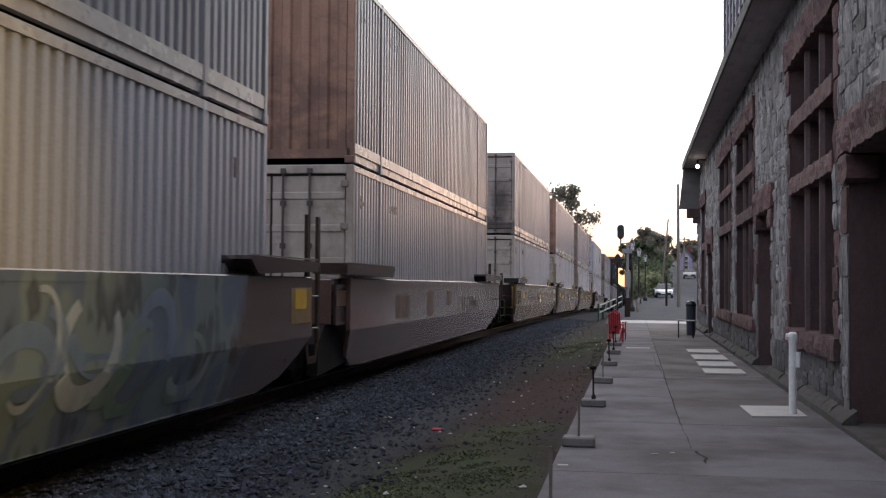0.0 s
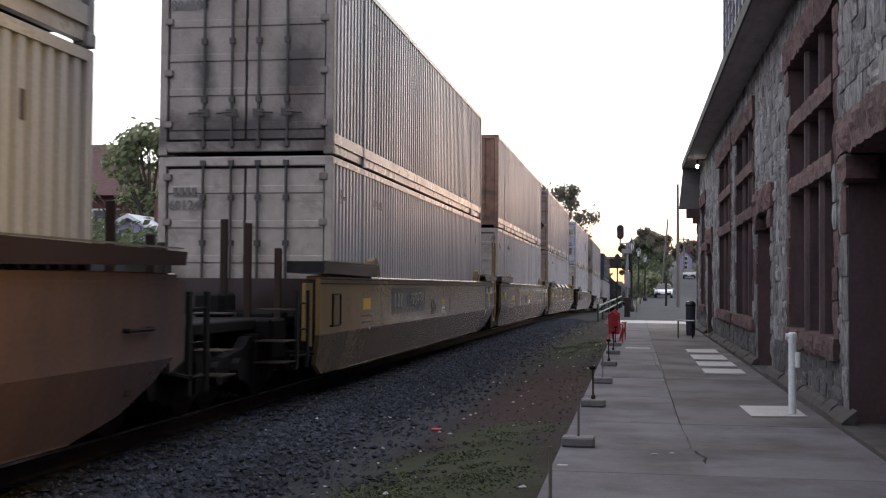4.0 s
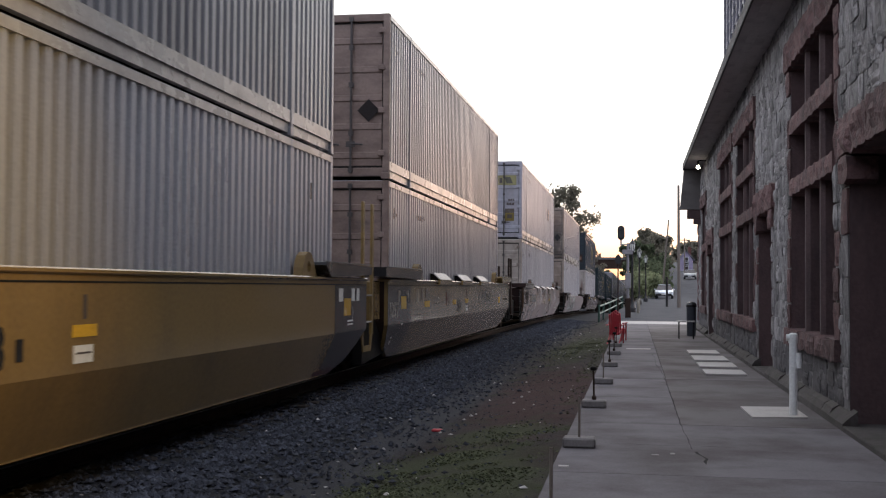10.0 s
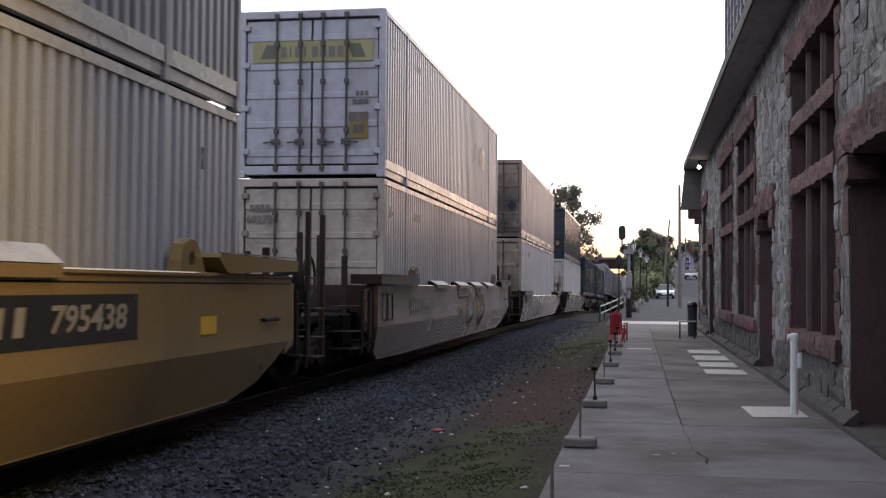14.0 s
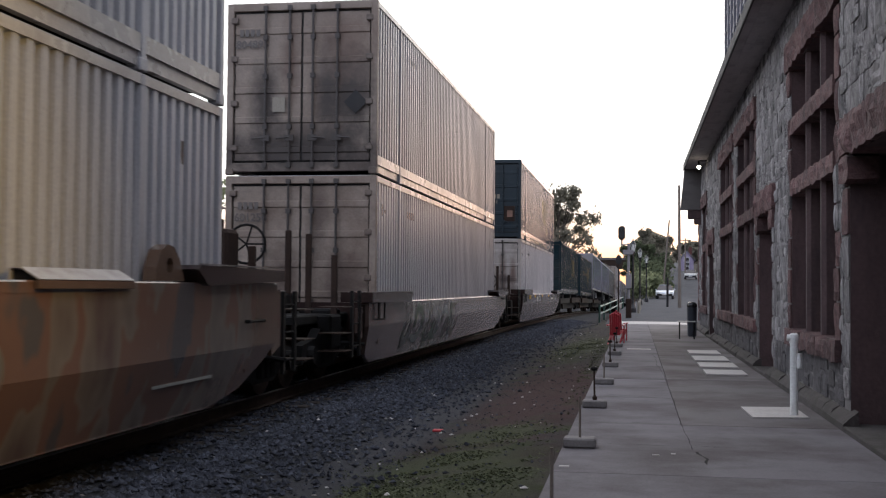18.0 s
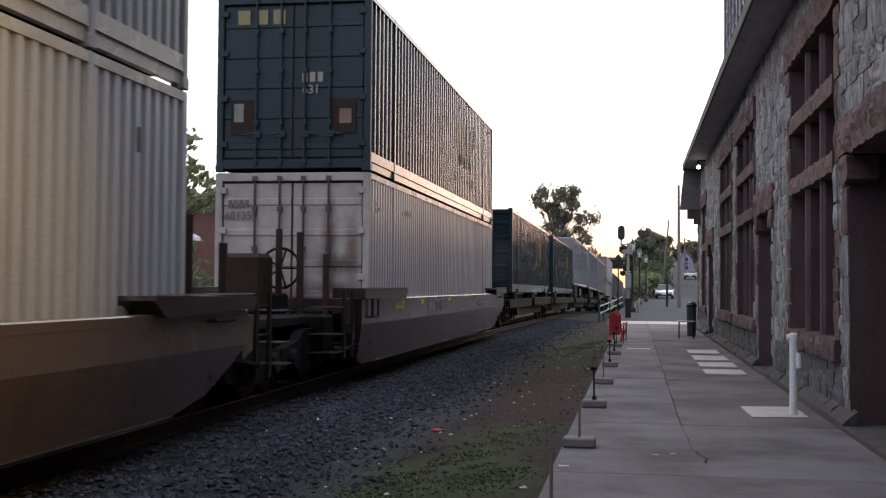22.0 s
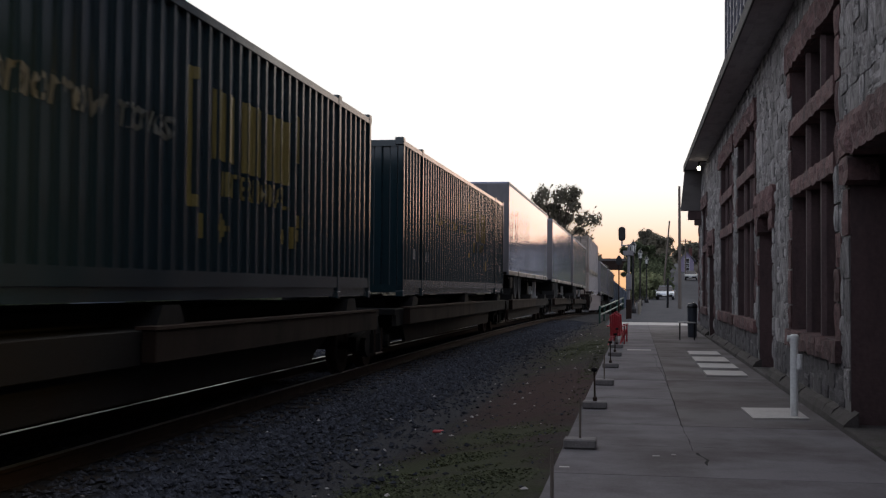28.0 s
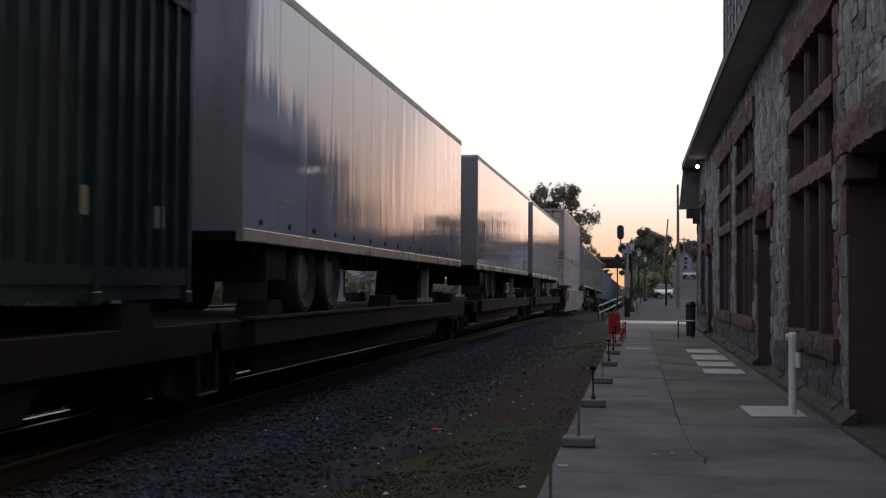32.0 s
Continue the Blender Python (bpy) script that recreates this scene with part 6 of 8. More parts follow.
                hand_wheel = part("hand_wheel", kept(("brake_wheel", brake), rim), IRON, c)
                for i in range(5):
                    g = 2 * math.pi * i / 5
                    part("spoke", kept(("wheel_spoke", brake, i), lambda bm, g=g: rod(bm, (hx, wy, hz), (hx + 0.3 * math.cos(g), wy, hz + 0.3 * math.sin(g)), 0.015, 6)), IRON, hand_wheel)
                part("equipment_box", kept(("equipment_box", round(r, 2), brake), lambda bm, y1=y1: box(bm, brake[0], brake[1], -2.3, -1.75, 0.98, brake[2], 0.06)), IRON_RUST, c, "sooty equipment box")
        elif reach < 0 and d > 0:
            bogie(c, y1, place)
    if extras:
        extras(c)
    MOVERS.append((c, place, 0.0))
    return c


def spine_car(place, length=LEN, beam=(0.1, 8.8), far=1.4, near=False, bed=False):
    """A deep flat wagon under a box or a road trailer."""
    c = thing("flat_wagon", "sooty flat wagon with rusty orange side beams", "railway wagon", "wagons of the train")
    L = length
    part("deck", kept(("deck", L), lambda bm: box(bm, -1.3, 1.3, -0.7, L + 0.7, 0.92, 1.03, 0.01)), IRON, c)
    part("centre_beam", kept(("centre_beam", L), lambda bm: prism(bm, [(-0.5, 0.92), (1.5, 0.36), (L - 1.5, 0.36), (L + 0.5, 0.92)], "x", -0.75, 0.75)), IRON, c)
    if bed:
        part("bed", kept(("bed", L), lambda bm: box(bm, -0.88, 0.88, 0.5, L - 0.5, 1.032, 1.2, 0.02)), IRON, c)
    first = 2.4 if near else 0.35
    for sx in (1, -1):
        def skirt(bm, sx=sx):
            prism(bm, [(first, 0.92), (first + 0.5, 0.40), (L - 2.9, 0.40), (L - 2.4, 0.92)], "x", *sorted((sx * 1.12, sx * 1.18)))
        part("skirt", kept(("skirt", sx, L, first), skirt), IRON, c)
        part("side_beam", kept(("side_beam", sx), lambda bm, sx=sx: box(bm, *sorted((sx * 1.28, sx * 1.42)), 0, 8.7, 0.74, 1.03, 0.01)), SIDE_RUST, c, "rust-streaked orange side beam darkened almost to black", at=(0, beam[0], 0))
        # paler cap: the beam's lit top edge is put into its colour
        part("beam_cap", kept(("beam_cap", sx), lambda bm, sx=sx: box(bm, *sorted((sx * 1.24, sx * 1.44)), -0.03, 8.73, 1.032, 1.06)), IRON_RUST, c, at=(0, beam[0], 0))
        for a, b in ((-0.6, beam[0] - 0.04), (beam[1] + 0.04, L + 0.6)):
            if b - a > 0.4:
                part("side_sill", kept(("flat_sill", sx, round(b - a, 2)), lambda bm, sx=sx, w=b - a: box(bm, *sorted((sx * 1.22, sx * 1.3)), 0, w, 0.72, 1.02, 0.01)), IRON, c, at=(0, a, 0))
        for y in (1.2, L / 2, L - 1.2):
            part("support", kept(("support", sx), lambda bm, sx=sx: prism(bm, [(-0.35, 1.03), (0.35, 1.03), (0.2, 1.24), (-0.2, 1.24)], "x", *sorted((sx * 0.9, sx * 1.3)))), IRON, c, at=(0, y, 0))
        part("side_step", kept(("side_step", sx), lambda bm, sx=sx: [rod(bm, (sx * 1.4, -0.25, 0.75), (sx * 1.4, -0.25, 0.35), 0.015, 6), rod(bm, (sx * 1.4, 0.25, 0.75), (sx * 1.4, 0.25, 0.35), 0.015, 6), rod(bm, (sx * 1.4, -0.25, 0.35), (sx * 1.4, 0.25, 0.35), 0.02, 6)]), IRON_RUST, c, at=(0, L + 0.2, 0))
    if near:
        bogie(c, 0.5, place)
    bogie(c, L + far, place)
    MOVERS.append((c, place, 0.0))
    return c


def trailer(label, skin, place, length, top, extras=None):
    """A road trailer on a flat wagon: smooth box, legs, tandem wheels."""
    c = thing("road_trailer", label, "trailer", "trailers on the train")
    L, z0, z1 = length, 1.89, top
    for sx in (1, -1):
        for k in range(13):
            w = (L - 0.12) / 13
            part("side_panel", kept(("trailer_side", sx, L), lambda bm, sx=sx: box(bm, *sorted((sx * (HALF - 0.03), sx * (HALF - 0.006))), 0.0, w - 0.012, z0 + 0.14, z1 - 0.12)), skin, c, at=(0, 0.06 + k * w, 0))
        part("side_core", kept(("side_core", sx, L), lambda bm, sx=sx: box(bm, *sorted((sx * (HALF - 0.05), sx * (HALF - 0.012))), 0.05, L - 0.05, z0 + 0.1, z1 - 0.1)), skin, c)
        part("bottom_rail", kept(("trailer_rail", sx, L), lambda bm, sx=sx: box(bm, *sorted((sx * (HALF - 0.06), sx * (HALF + 0.004))), 0.02, L - 0.02, z0, z0 + 0.15, 0.01)), CREAM_RAIL, c)
        part("top_rail", kept(("trailer_top", sx, L), lambda bm, sx=sx: box(bm, *sorted((sx * (HALF - 0.06), sx * HALF)), 0.02, L - 0.02, z1 - 0.13, z1 - 0.01, 0.01)), GALV, c)
        part("landing_leg", kept(("landing_leg", sx, L), lambda bm, sx=sx: [box(bm, sx * 0.95 - 0.07, sx * 0.95 + 0.07, L - 3.14, L - 3.0, 1.15, z0), box(bm, sx * 0.95 - 0.14, sx * 0.95 + 0.14, L - 3.21, L - 2.93, 1.06, 1.15)]), GALV, c)
        for y in (2.75, 4.1):
            w = part("road_wheel", kept(("road_wheel", sx), lambda bm, sx=sx: lathe(bm, [(0.27, sx * 1.16), (0.42, sx * 1.24), (0.49, sx * 1.22), (0.51, sx * 1.14), (0.51, sx * 0.72), (0.3, sx * 0.7)], 20, "x")), RUBBER, c, at=(0, y, 1.035 + 0.51))
            part("rim", kept(("trailer_rim", sx), lambda bm, sx=sx: lathe(bm, [(0.02, sx * 1.02), (0.16, sx * 1.03), (0.24, sx * 1.1), (0.28, sx * 1.17)], 16, "x")), GALV_DULL, w)
        part("axle_box", kept(("axle_box", sx), lambda bm, sx=sx: [box(bm, *sorted((sx * 0.45, sx * 0.68)), 1.3, 5.2, 1.5, 1.88, 0.02), box(bm, *sorted((sx * 0.3, sx * 1.22)), 1.0, 1.9, 1.45, 1.86, 0.03)]), IRON, c)
        part("mud_flap", kept(("mud_flap", sx), lambda bm, sx=sx: box(bm, *sorted((sx * 0.7, sx * 1.24)), -0.01, 0.01, 1.2, 1.87)), RUBBER, c, at=(0, 1.05, 0))
    part("roof_panel", kept(("trailer_roof", L), lambda bm: box(bm, -HALF + 0.01, HALF - 0.01, 0.03, L - 0.03, z1 - 0.05, z1)), skin, c)
    part("floor_panel", kept(("trailer_floor", L), lambda bm: box(bm, -HALF + 0.08, HALF - 0.08, 0.03, L - 0.03, z0 + 0.02, z0 + 0.12)), IRON, c)
    part("front_panel", kept(("trailer_front", L), lambda bm: [box(bm, -HALF + 0.03, HALF - 0.03, 0.0, 0.06, z0 + 0.1, z1 - 0.05, 0.015), box(bm, -HALF + 0.0, -HALF + 0.07, -0.01, 0.05, z0, z1 - 0.02), box(bm, HALF - 0.07, HALF, -0.01, 0.05, z0, z1 - 0.02)]), TRAILER_END, c)
    part("rear_panel", kept(("trailer_rear", L), lambda bm: box(bm, -HALF + 0.03, HALF - 0.03, L - 0.06, L, z0 + 0.1, z1 - 0.05)), DOOR_WHITE, c)
    part("hitch", kept("hitch", lambda bm: prism(bm, [(-0.5, 1.1), (0.5, 1.1), (0.2, z0), (-0.2, z0)], "x", -0.5, 0.5)), IRON, c, at=(0, L - 1.2, 0))
    for k in range(14):
        part("cross_member", kept("cross_member", lambda bm: box(bm, -1.2, 1.2, -0.05, 0.05, 1.76, 1.9)), IRON, c, at=(0, 0.7 + k * (L - 1.4) / 13, 0))
    if extras:
        extras(c)
    MOVERS.append((c, place, 0.0))
    return c


def number_panel(c, y0, y1, z0, z1, digits, bars=4):
    """A black panel: the owner's letters as plain bars, then the number."""
    mark(c, BLACK, y0, y1, z0, z1, 1.524, "number_panel", "black number panel")
    w, h = y1 - y0, z1 - z0
    for k in range(bars):
        bm = bmesh.new()
        a, lean = y0 + w * (0.06 + 0.092 * k), h * 0.1
        prism(bm, [(a, z0 + h * 0.24), (a + w * 0.042, z0 + h * 0.24), (a + w * 0.042 + lean, z0 + h * 0.78), (a + lean, z0 + h * 0.78)], "x", 1.52, 1.529)
        part("marking", bm, CREAM_PATCH, c)
    lettering(digits, h * 0.74, CREAM_PATCH, c, 1.528, y0 + w * 0.715, (z0 + z1) / 2, "side", 1.5 if len(digits) > 4 else 1.2, 0.18)


def small_marks(c, y53=6.75, white=8.1):
    lettering("53", 0.42, BLACK, c, 1.526, y53 + 0.22, 0.98)
    mark(c, WHITE, white, white + 0.3, 0.84, 0.97)
    mark(c, BLACK, white - 0.8, white - 0.71, 0.9, 1.05)
    mark(c, DARKTEXT, white + 0.03, white + 0.27, 0.905, 0.92, 1.5285)
    mark(c, YELLOW, white - 0.02, white + 0.36, 1.03, 1.12)
    mark(c, DARKTEXT, white + 0.14, white + 0.19, 1.16, 1.34)


def fine_print(c, y0, n=3, w=1.1, z=0.98, material=None):
    for k in range(n):
        mark(c, material or DARKTEXT, y0, y0 + w * (0.55 + 0.2 * k if k < 2 else 1.0), z - 0.1 * k - 0.03, z - 0.1 * k, 1.5245)


def black_end(c, y0, y1, near, top=1.5, crease=0.77):
    """The black-painted end of a wagon's side, upper and lower panel."""
    bm = bmesh.new()
    box(bm, 1.515, 1.5235, y0, y1, crease, top - 0.08)
    part("end_panel", bm, BLACK, c, "black painted end panel")
    bm = bmesh.new()
    edge = [(y0, crease), (y1, crease), (y1 - 0.35, BELLY), (y0 + 0.75, BELLY), (y0 + 0.3, 0.36)] if near else [(y0, crease), (y1 - 0.05, crease), (y1 - 0.35, crease - 0.2), (LEN + 0.35, 0.34), (LEN - 0.35, BELLY), (y0 - 0.25, BELLY)]
    v = [bm.verts.new((1.346 + 0.18 * (z - BELLY) / (crease - BELLY), y, z)) for y, z in edge]
    bm.faces.new(v)
    part("end_panel", bm, BLACK, c, "black painted end panel")


def black_far(c):
    """Black end with a yellow square, white corner blocks and a maroon foot."""
    black_end(c, LEN - 0.65, LEN + 1.2, False)
    mark(c, YELLOW, LEN - 0.15, LEN + 0.22, 1.0, 1.24, 1.527)
    for y, w in ((LEN - 0.45, 0.22), (LEN + 0.27, 0.17), (LEN + 0.58, 0.15)):
        mark(c, WHITE, y, y + w, 1.2, 1.38, 1.527)
    for k in range(2):
        mark(c, WHITE, LEN + 0.05, LEN + 0.35, 0.86 + k * 0.05, 0.885 + k * 0.05, 1.527)
    bm = bmesh.new()
    bm.faces.new([bm.verts.new((1.354 + 0.325 * (z - BELLY), y, z)) for y, z in ((LEN - 1.2, 0.225), (LEN - 0.3, 0.225), (LEN - 0.25, 0.285), (LEN - 1.2, 0.285))])
    part("foot_stripe", bm, MAROON, c, "maroon stripe")


def articulated_near(c):
    black_end(c, -1.0, 1.0, True)
    lettering("125T", 0.36, CREAM_PATCH, c, 1.5255, -0.5, 1.0)
    mark(c, YELLOW, 0.1, 0.55, 1.02, 1.24)
    for y in (-0.1, 0.72):
        mark(c, CREAM_PATCH, y - 0.05, y + 0.05, 1.14, 1.34)
        mark(c, CREAM_PATCH, y - 0.05 if y < 0 else y - 0.12, y + 0.12 if y < 0 else y - 0.05, 1.26, 1.34, 1.5265)


def strokes(c, y0, n, step, materials, seed, crease=0.77, low=0.34, high=1.42):
    """Sprayed bubble letters: arcs and bars of paint over both panels of a wagon's side."""
    rnd = random.Random(seed)

    def place_pt(y, z):
        return (1.525 if z >= crease else 1.349 + 0.18 * (z - BELLY) / (crease - BELLY), y, z)
    for i in range(n):
        cy = y0 + i * step
        for k in range(3):
            bm = bmesh.new()
            my, mz = cy + rnd.uniform(-0.25, 0.25) * step, rnd.uniform(low + 0.3, high - 0.3)
            ry, rz = step * rnd.uniform(0.22, 0.5), rnd.uniform(0.22, 0.42)
            a0, span, w = rnd.uniform(0, 6.28), rnd.uniform(2.2, 5.2), rnd.uniform(0.03, 0.1)
            prev = None
            for j in range(25):
                a = a0 + span * j / 24
                ww = w * (0.5 + 0.5 * math.sin(math.pi * j / 24)) + 0.008
                pts = [place_pt(my + (ry + q) * math.cos(a) + 0.25 * (mz + rz * math.sin(a) - 0.9), min(high, max(low, mz + (rz + q) * math.sin(a)))) for q in (-ww, ww)]
                cur = [bm.verts.new(pt) for pt in pts]
                if prev:
                    bm.faces.new((prev[0], cur[0], cur[1], prev[1]))
                prev = cur
            part("graffiti_stroke", bm, materials[(i + k) % len(materials)], c)


def marks_a(c):
    strokes(c, 3.0, 11, 1.05, (GRAFFITI_PALE, GRAFFITI_BLUE, GRAFFITI_GREEN, GRAFFITI_BLUE), 5)
    mark(c, YELLOW, 8.75, 9.35, 1.14, 1.28, 1.5275)
    mark(c, LADDER, LEN + 0.3, LEN + 1.15, 0.95, 1.38, 1.5225)
    mark(c, YELLOW, LEN + 0.45, LEN + 0.92, 1.12, 1.36, 1.5275)


def marks_g(c):
    strokes(c, 2.0, 6, 1.0, (BLACK, GRAFFITI_PALE, GRAFFITI_PALE_DIM, GRAFFITI_GREEN), 8, 0.8, 0.34, 1.08)


def marks_b(c):
    bm = bmesh.new()
    for y0, y1, z0, z1 in ((-1.62, -1.58, 0.86, 1.42), (-0.74, -0.7, 0.86, 1.42), (-1.58, -0.74, 0.86, 0.9), (-1.58, -0.74, 1.38, 1.42)):
        box(bm, 1.43, 1.47, y0, y1, z0, z1)
    box(bm, 1.43, 1.45, -1.58, -0.74, 0.9, 1.38)
    part("tag_board", bm, CAR_DARK, c, "framed board with faded orange paint")
    mark(c, CAR_ORANGE, -1.5, -0.8, 1.12, 1.34, 1.455)
    number_panel(c, 9.8, 12.75, 0.82, 1.16, "732980")
    mark(c, CREAM_PATCH, 9.3, 9.78, 0.80, 1.18)
    for y, w, z0, z1 in ((2.2, 1.2, 0.85, 1.25), (5.2, 0.7, 0.82, 1.3), (7.6, 0.5, 1.0, 1.3)):
        mark(c, FADED, y, y + w, z0, z1, 1.5235, "faded_patch", "faded paler paint patch")


def marks_c(c):
    number_panel(c, 3.1, 6.25, 0.94, 1.37, "795438")
    small_marks(c, 6.9, 8.25)
    fine_print(c, 0.9)
    mark(c, YELLOW, 1.0, 1.5, 1.05, 1.22)
    fine_print(c, 10.5, 2, 1.6, 1.25)
    black_far(c)
    mark(c, MAROON, 9.3, 9.5, 0.85, 1.15)


def marks_d(c):
    articulated_near(c)
    for k in range(3):
        y = 3.12 + k * 0.68
        m = MAROON if k < 2 else FADED
        mark(c, m, y + 0.2, y + 0.36, 0.79, 1.38)
        mark(c, m, y, y + 0.56, 1.26, 1.38, 1.5265)
    mark(c, YELLOW, 2.4, 2.88, 1.0, 1.12)
    fine_print(c, 1.4, 3, 1.2, 0.97)
    fine_print(c, 1.4, 3, 0.7, 1.36)
    small_marks(c)
    black_far(c)


def marks_e(c):
    articulated_near(c)
    fine_print(c, 1.3, 3, 1.2, 1.0)
    mark(c, CREAM_PATCH, 1.5, 1.75, 1.12, 1.36)
    mark(c, DARKTEXT, 2.0, 2.2, 1.15, 1.38)
    mark(c, DARKTEXT, 2.45, 2.75, 1.2, 1.38)
    mark(c, YELLOW, 2.4, 2.9, 1.02, 1.13)
    fine_print(c, 3.2, 2, 1.4, 1.2)
    mark(c, YELLOW, 5.9, 6.32, 1.02, 1.12)
    mark(c, MAROON, 4.95, 5.3, 1.02, 1.3)
    small_marks(c, 6.5, 7.85)
    mark(c, DARKTEXT, 9.1, 9.45, 0.84, 1.07)
    number_panel(c, 10.2, 13.1, 0.97, 1.34, "795438")
    mark(c, YELLOW, 14.5, 14.9, 0.95, 1.12)
    side_wheel(c, 1.25, LEN + 2.9, 1.52)
    for y in (2.36, 3.05):
        bm = bmesh.new()
        box(bm, 1.36, 1.42, LEN + y - 0.05, LEN + y + 0.05, 0.5, 2.36, 0.01)
        part("end_post", bm, IRON_RUST, c, "rusty brown end post")


def marks_f(c):
    strokes(c, 8.9, 3, 1.1, (GRAFFITI_GREEN_DIM, FADED), 12, 0.77, 0.34, 1.3)
    mark(c, YELLOW, 10.1, 10.58, 0.9, 1.0, 1.5295)
    # pale notched letters, weld lines under two guide plates, a thin pale line low down
    mark(c, PEACH_SPRAY, 6.9, 8.25, 0.9, 1.0, 1.5275, "graffiti_stroke")
    for y in (6.9, 7.45, 7.98):
        mark(c, PEACH_SPRAY, y, y + 0.24, 0.78, 0.9, 1.5275, "graffiti_stroke")
    for y in (6.75, 9.77):
        bm = bmesh.new()
        prism(bm, [(y, 1.39), (y + 0.03, 1.39), (y + 0.27, 1.185), (y + 1.6, 1.185), (y + 1.6, 1.165), (y + 0.25, 1.165)], "x", 1.52, 1.531)
        part("weld_line", bm, IRON, c, "dark weld line")
    mark(c, GRAFFITI_PALE_DIM, 14.1, 15.5, 0.52, 0.545, 1.456, "scrape")
    number_panel(c, 1.2, 3.6, 0.9, 1.2, "640", 4)


def marks_h(c):
    for k in range(3):
        mark(c, GRAFFITI_PALE_DIM, 4.25 + k * 0.24, 4.43 + k * 0.24, 0.92, 1.12)
    lettering("72119", 0.3, GRAFFITI_PALE_DIM, c, 1.528, 5.5, 1.02)
    mark(c, YELLOW, 1.05, 1.75, 1.03, 1.17)
    mark(c, YELLOW, 3.4, 3.75, 1.08, 1.17)
    mark(c, YELLOW, 6.7, 7.0, 1.1, 1.17)
    mark(c, YELLOW, 10.2, 10.6, 1.1, 1.18)
    # faded emblem: a ring and a row of script, as plain shapes
    for k in range(10):
        a, b = 2 * math.pi * k / 10, 2 * math.pi * (k + 0.8) / 10
        bm = bmesh.new()
        bm.faces.new([bm.verts.new((1.5265, 11.3 + r * math.cos(g), 1.0 + r * 0.8 * math.sin(g))) for r, g in ((0.1, a), (0.15, a), (0.15, b), (0.1, b))])
        part("emblem_ring", bm, GRAFFITI_PALE_DIM, c)
    for k in range(9):
        mark(c, GRAFFITI_PALE_DIM, 11.55 + k * 0.13, 11.64 + k * 0.13, 0.96 + 0.02 * (k % 3 == 0), 1.05, 1.5265)


def door_code(digits, z=2.25, x=-1.08, material=None):
    def put(c):
        m = material or DARKTEXT
        for k in range(4):
            end_mark(c, m, x + k * 0.095, x + 0.065 + k * 0.095, z + 0.08, z + 0.2)
        lettering(digits, 0.19, m, c, x + 0.22, 0.014, z - 0.06, "end")
    return put


def placards(c):
    bm = bmesh.new()
    prism(bm, [(0.73, 1.2), (0.93, 1.0), (1.13, 1.2), (0.93, 1.4)], "y", 0.008, 0.016)
    part("placard", bm, BLACK, c, "dark diamond placard")
    end_mark(c, CREAM_PATCH, -0.5, -0.28, 1.05, 1.3)


def yellow_band(c):
    """A faded yellow band with the owner's name as plain blocks, a placard and a row of small bars."""
    end_mark(c, FADED_YELLOW, -1.06, 1.08, 2.0, 2.36, 0.02, "colour_band", "faded yellow band across the doors")
    for x0, x1, lean in ((-0.92, -0.66, 0.1), (0.72, 0.95, -0.1)):
        bm = bmesh.new()
        prism(bm, [(x0, 2.06), (x1, 2.06), (x1 + lean, 2.3), (x0 + lean, 2.3)], "y", 0.016, 0.026)
        part("band_flash", bm, GRAFFITI_GREEN_DIM, c, "dull olive flash")
    for x, w in ((-0.55, 0.09), (-0.4, 0.03), (-0.3, 0.1), (-0.14, 0.03), (0.0, 0.1), (0.15, 0.1), (0.3, 0.1), (0.45, 0.1)):
        end_mark(c, DARKTEXT, x, x + w, 2.08, 2.26, 0.012)
    end_mark(c, LOGO_YELLOW, 0.66, 1.0, 0.66, 0.96, 0.02)
    end_mark(c, DARKTEXT, 0.66, 1.0, 0.962, 1.12, 0.02)
    end_mark(c, DARKTEXT, 0.74, 0.92, 0.76, 0.9, 0.014)
    for k in range(3):
        end_mark(c, DARKTEXT, 0.78 + k * 0.08, 0.84 + k * 0.08, 1.4, 1.48, 0.02)
        end_mark(c, DARKTEXT, 0.72 + k * 0.1, 0.8 + k * 0.1, 1.26, 1.34, 0.02)
    rib_mark(c, DARKTEXT, [(11.2 + k * 0.24, 11.32 + k * 0.24, 1.42, 1.95) for k in range(9)])


def navy_end(c):
    for k in range(3):
        end_mark(c, LOGO_YELLOW, -0.95 + k * 0.3, -0.74 + k * 0.3, 2.42, 2.66)
        end_mark(c, CREAM_PATCH, 0.15 + k * 0.13, 0.24 + k * 0.13, 1.46, 1.62)
    lettering("631", 0.2, CREAM_PATCH, c, 0.3, 0.01, 1.33, "end")
    end_mark(c, IRON_RUST, -1.06, -0.66, 0.62, 1.18, 0.018)
    end_mark(c, GRAFFITI_PALE_DIM, -1.0, -0.84, 0.82, 1.12, 0.014)
    end_mark(c, IRON_RUST, 0.66, 1.06, 0.62, 1.18, 0.016)
    end_mark(c, RUSTY_END, 0.78, 0.98, 0.78, 1.02, 0.012)


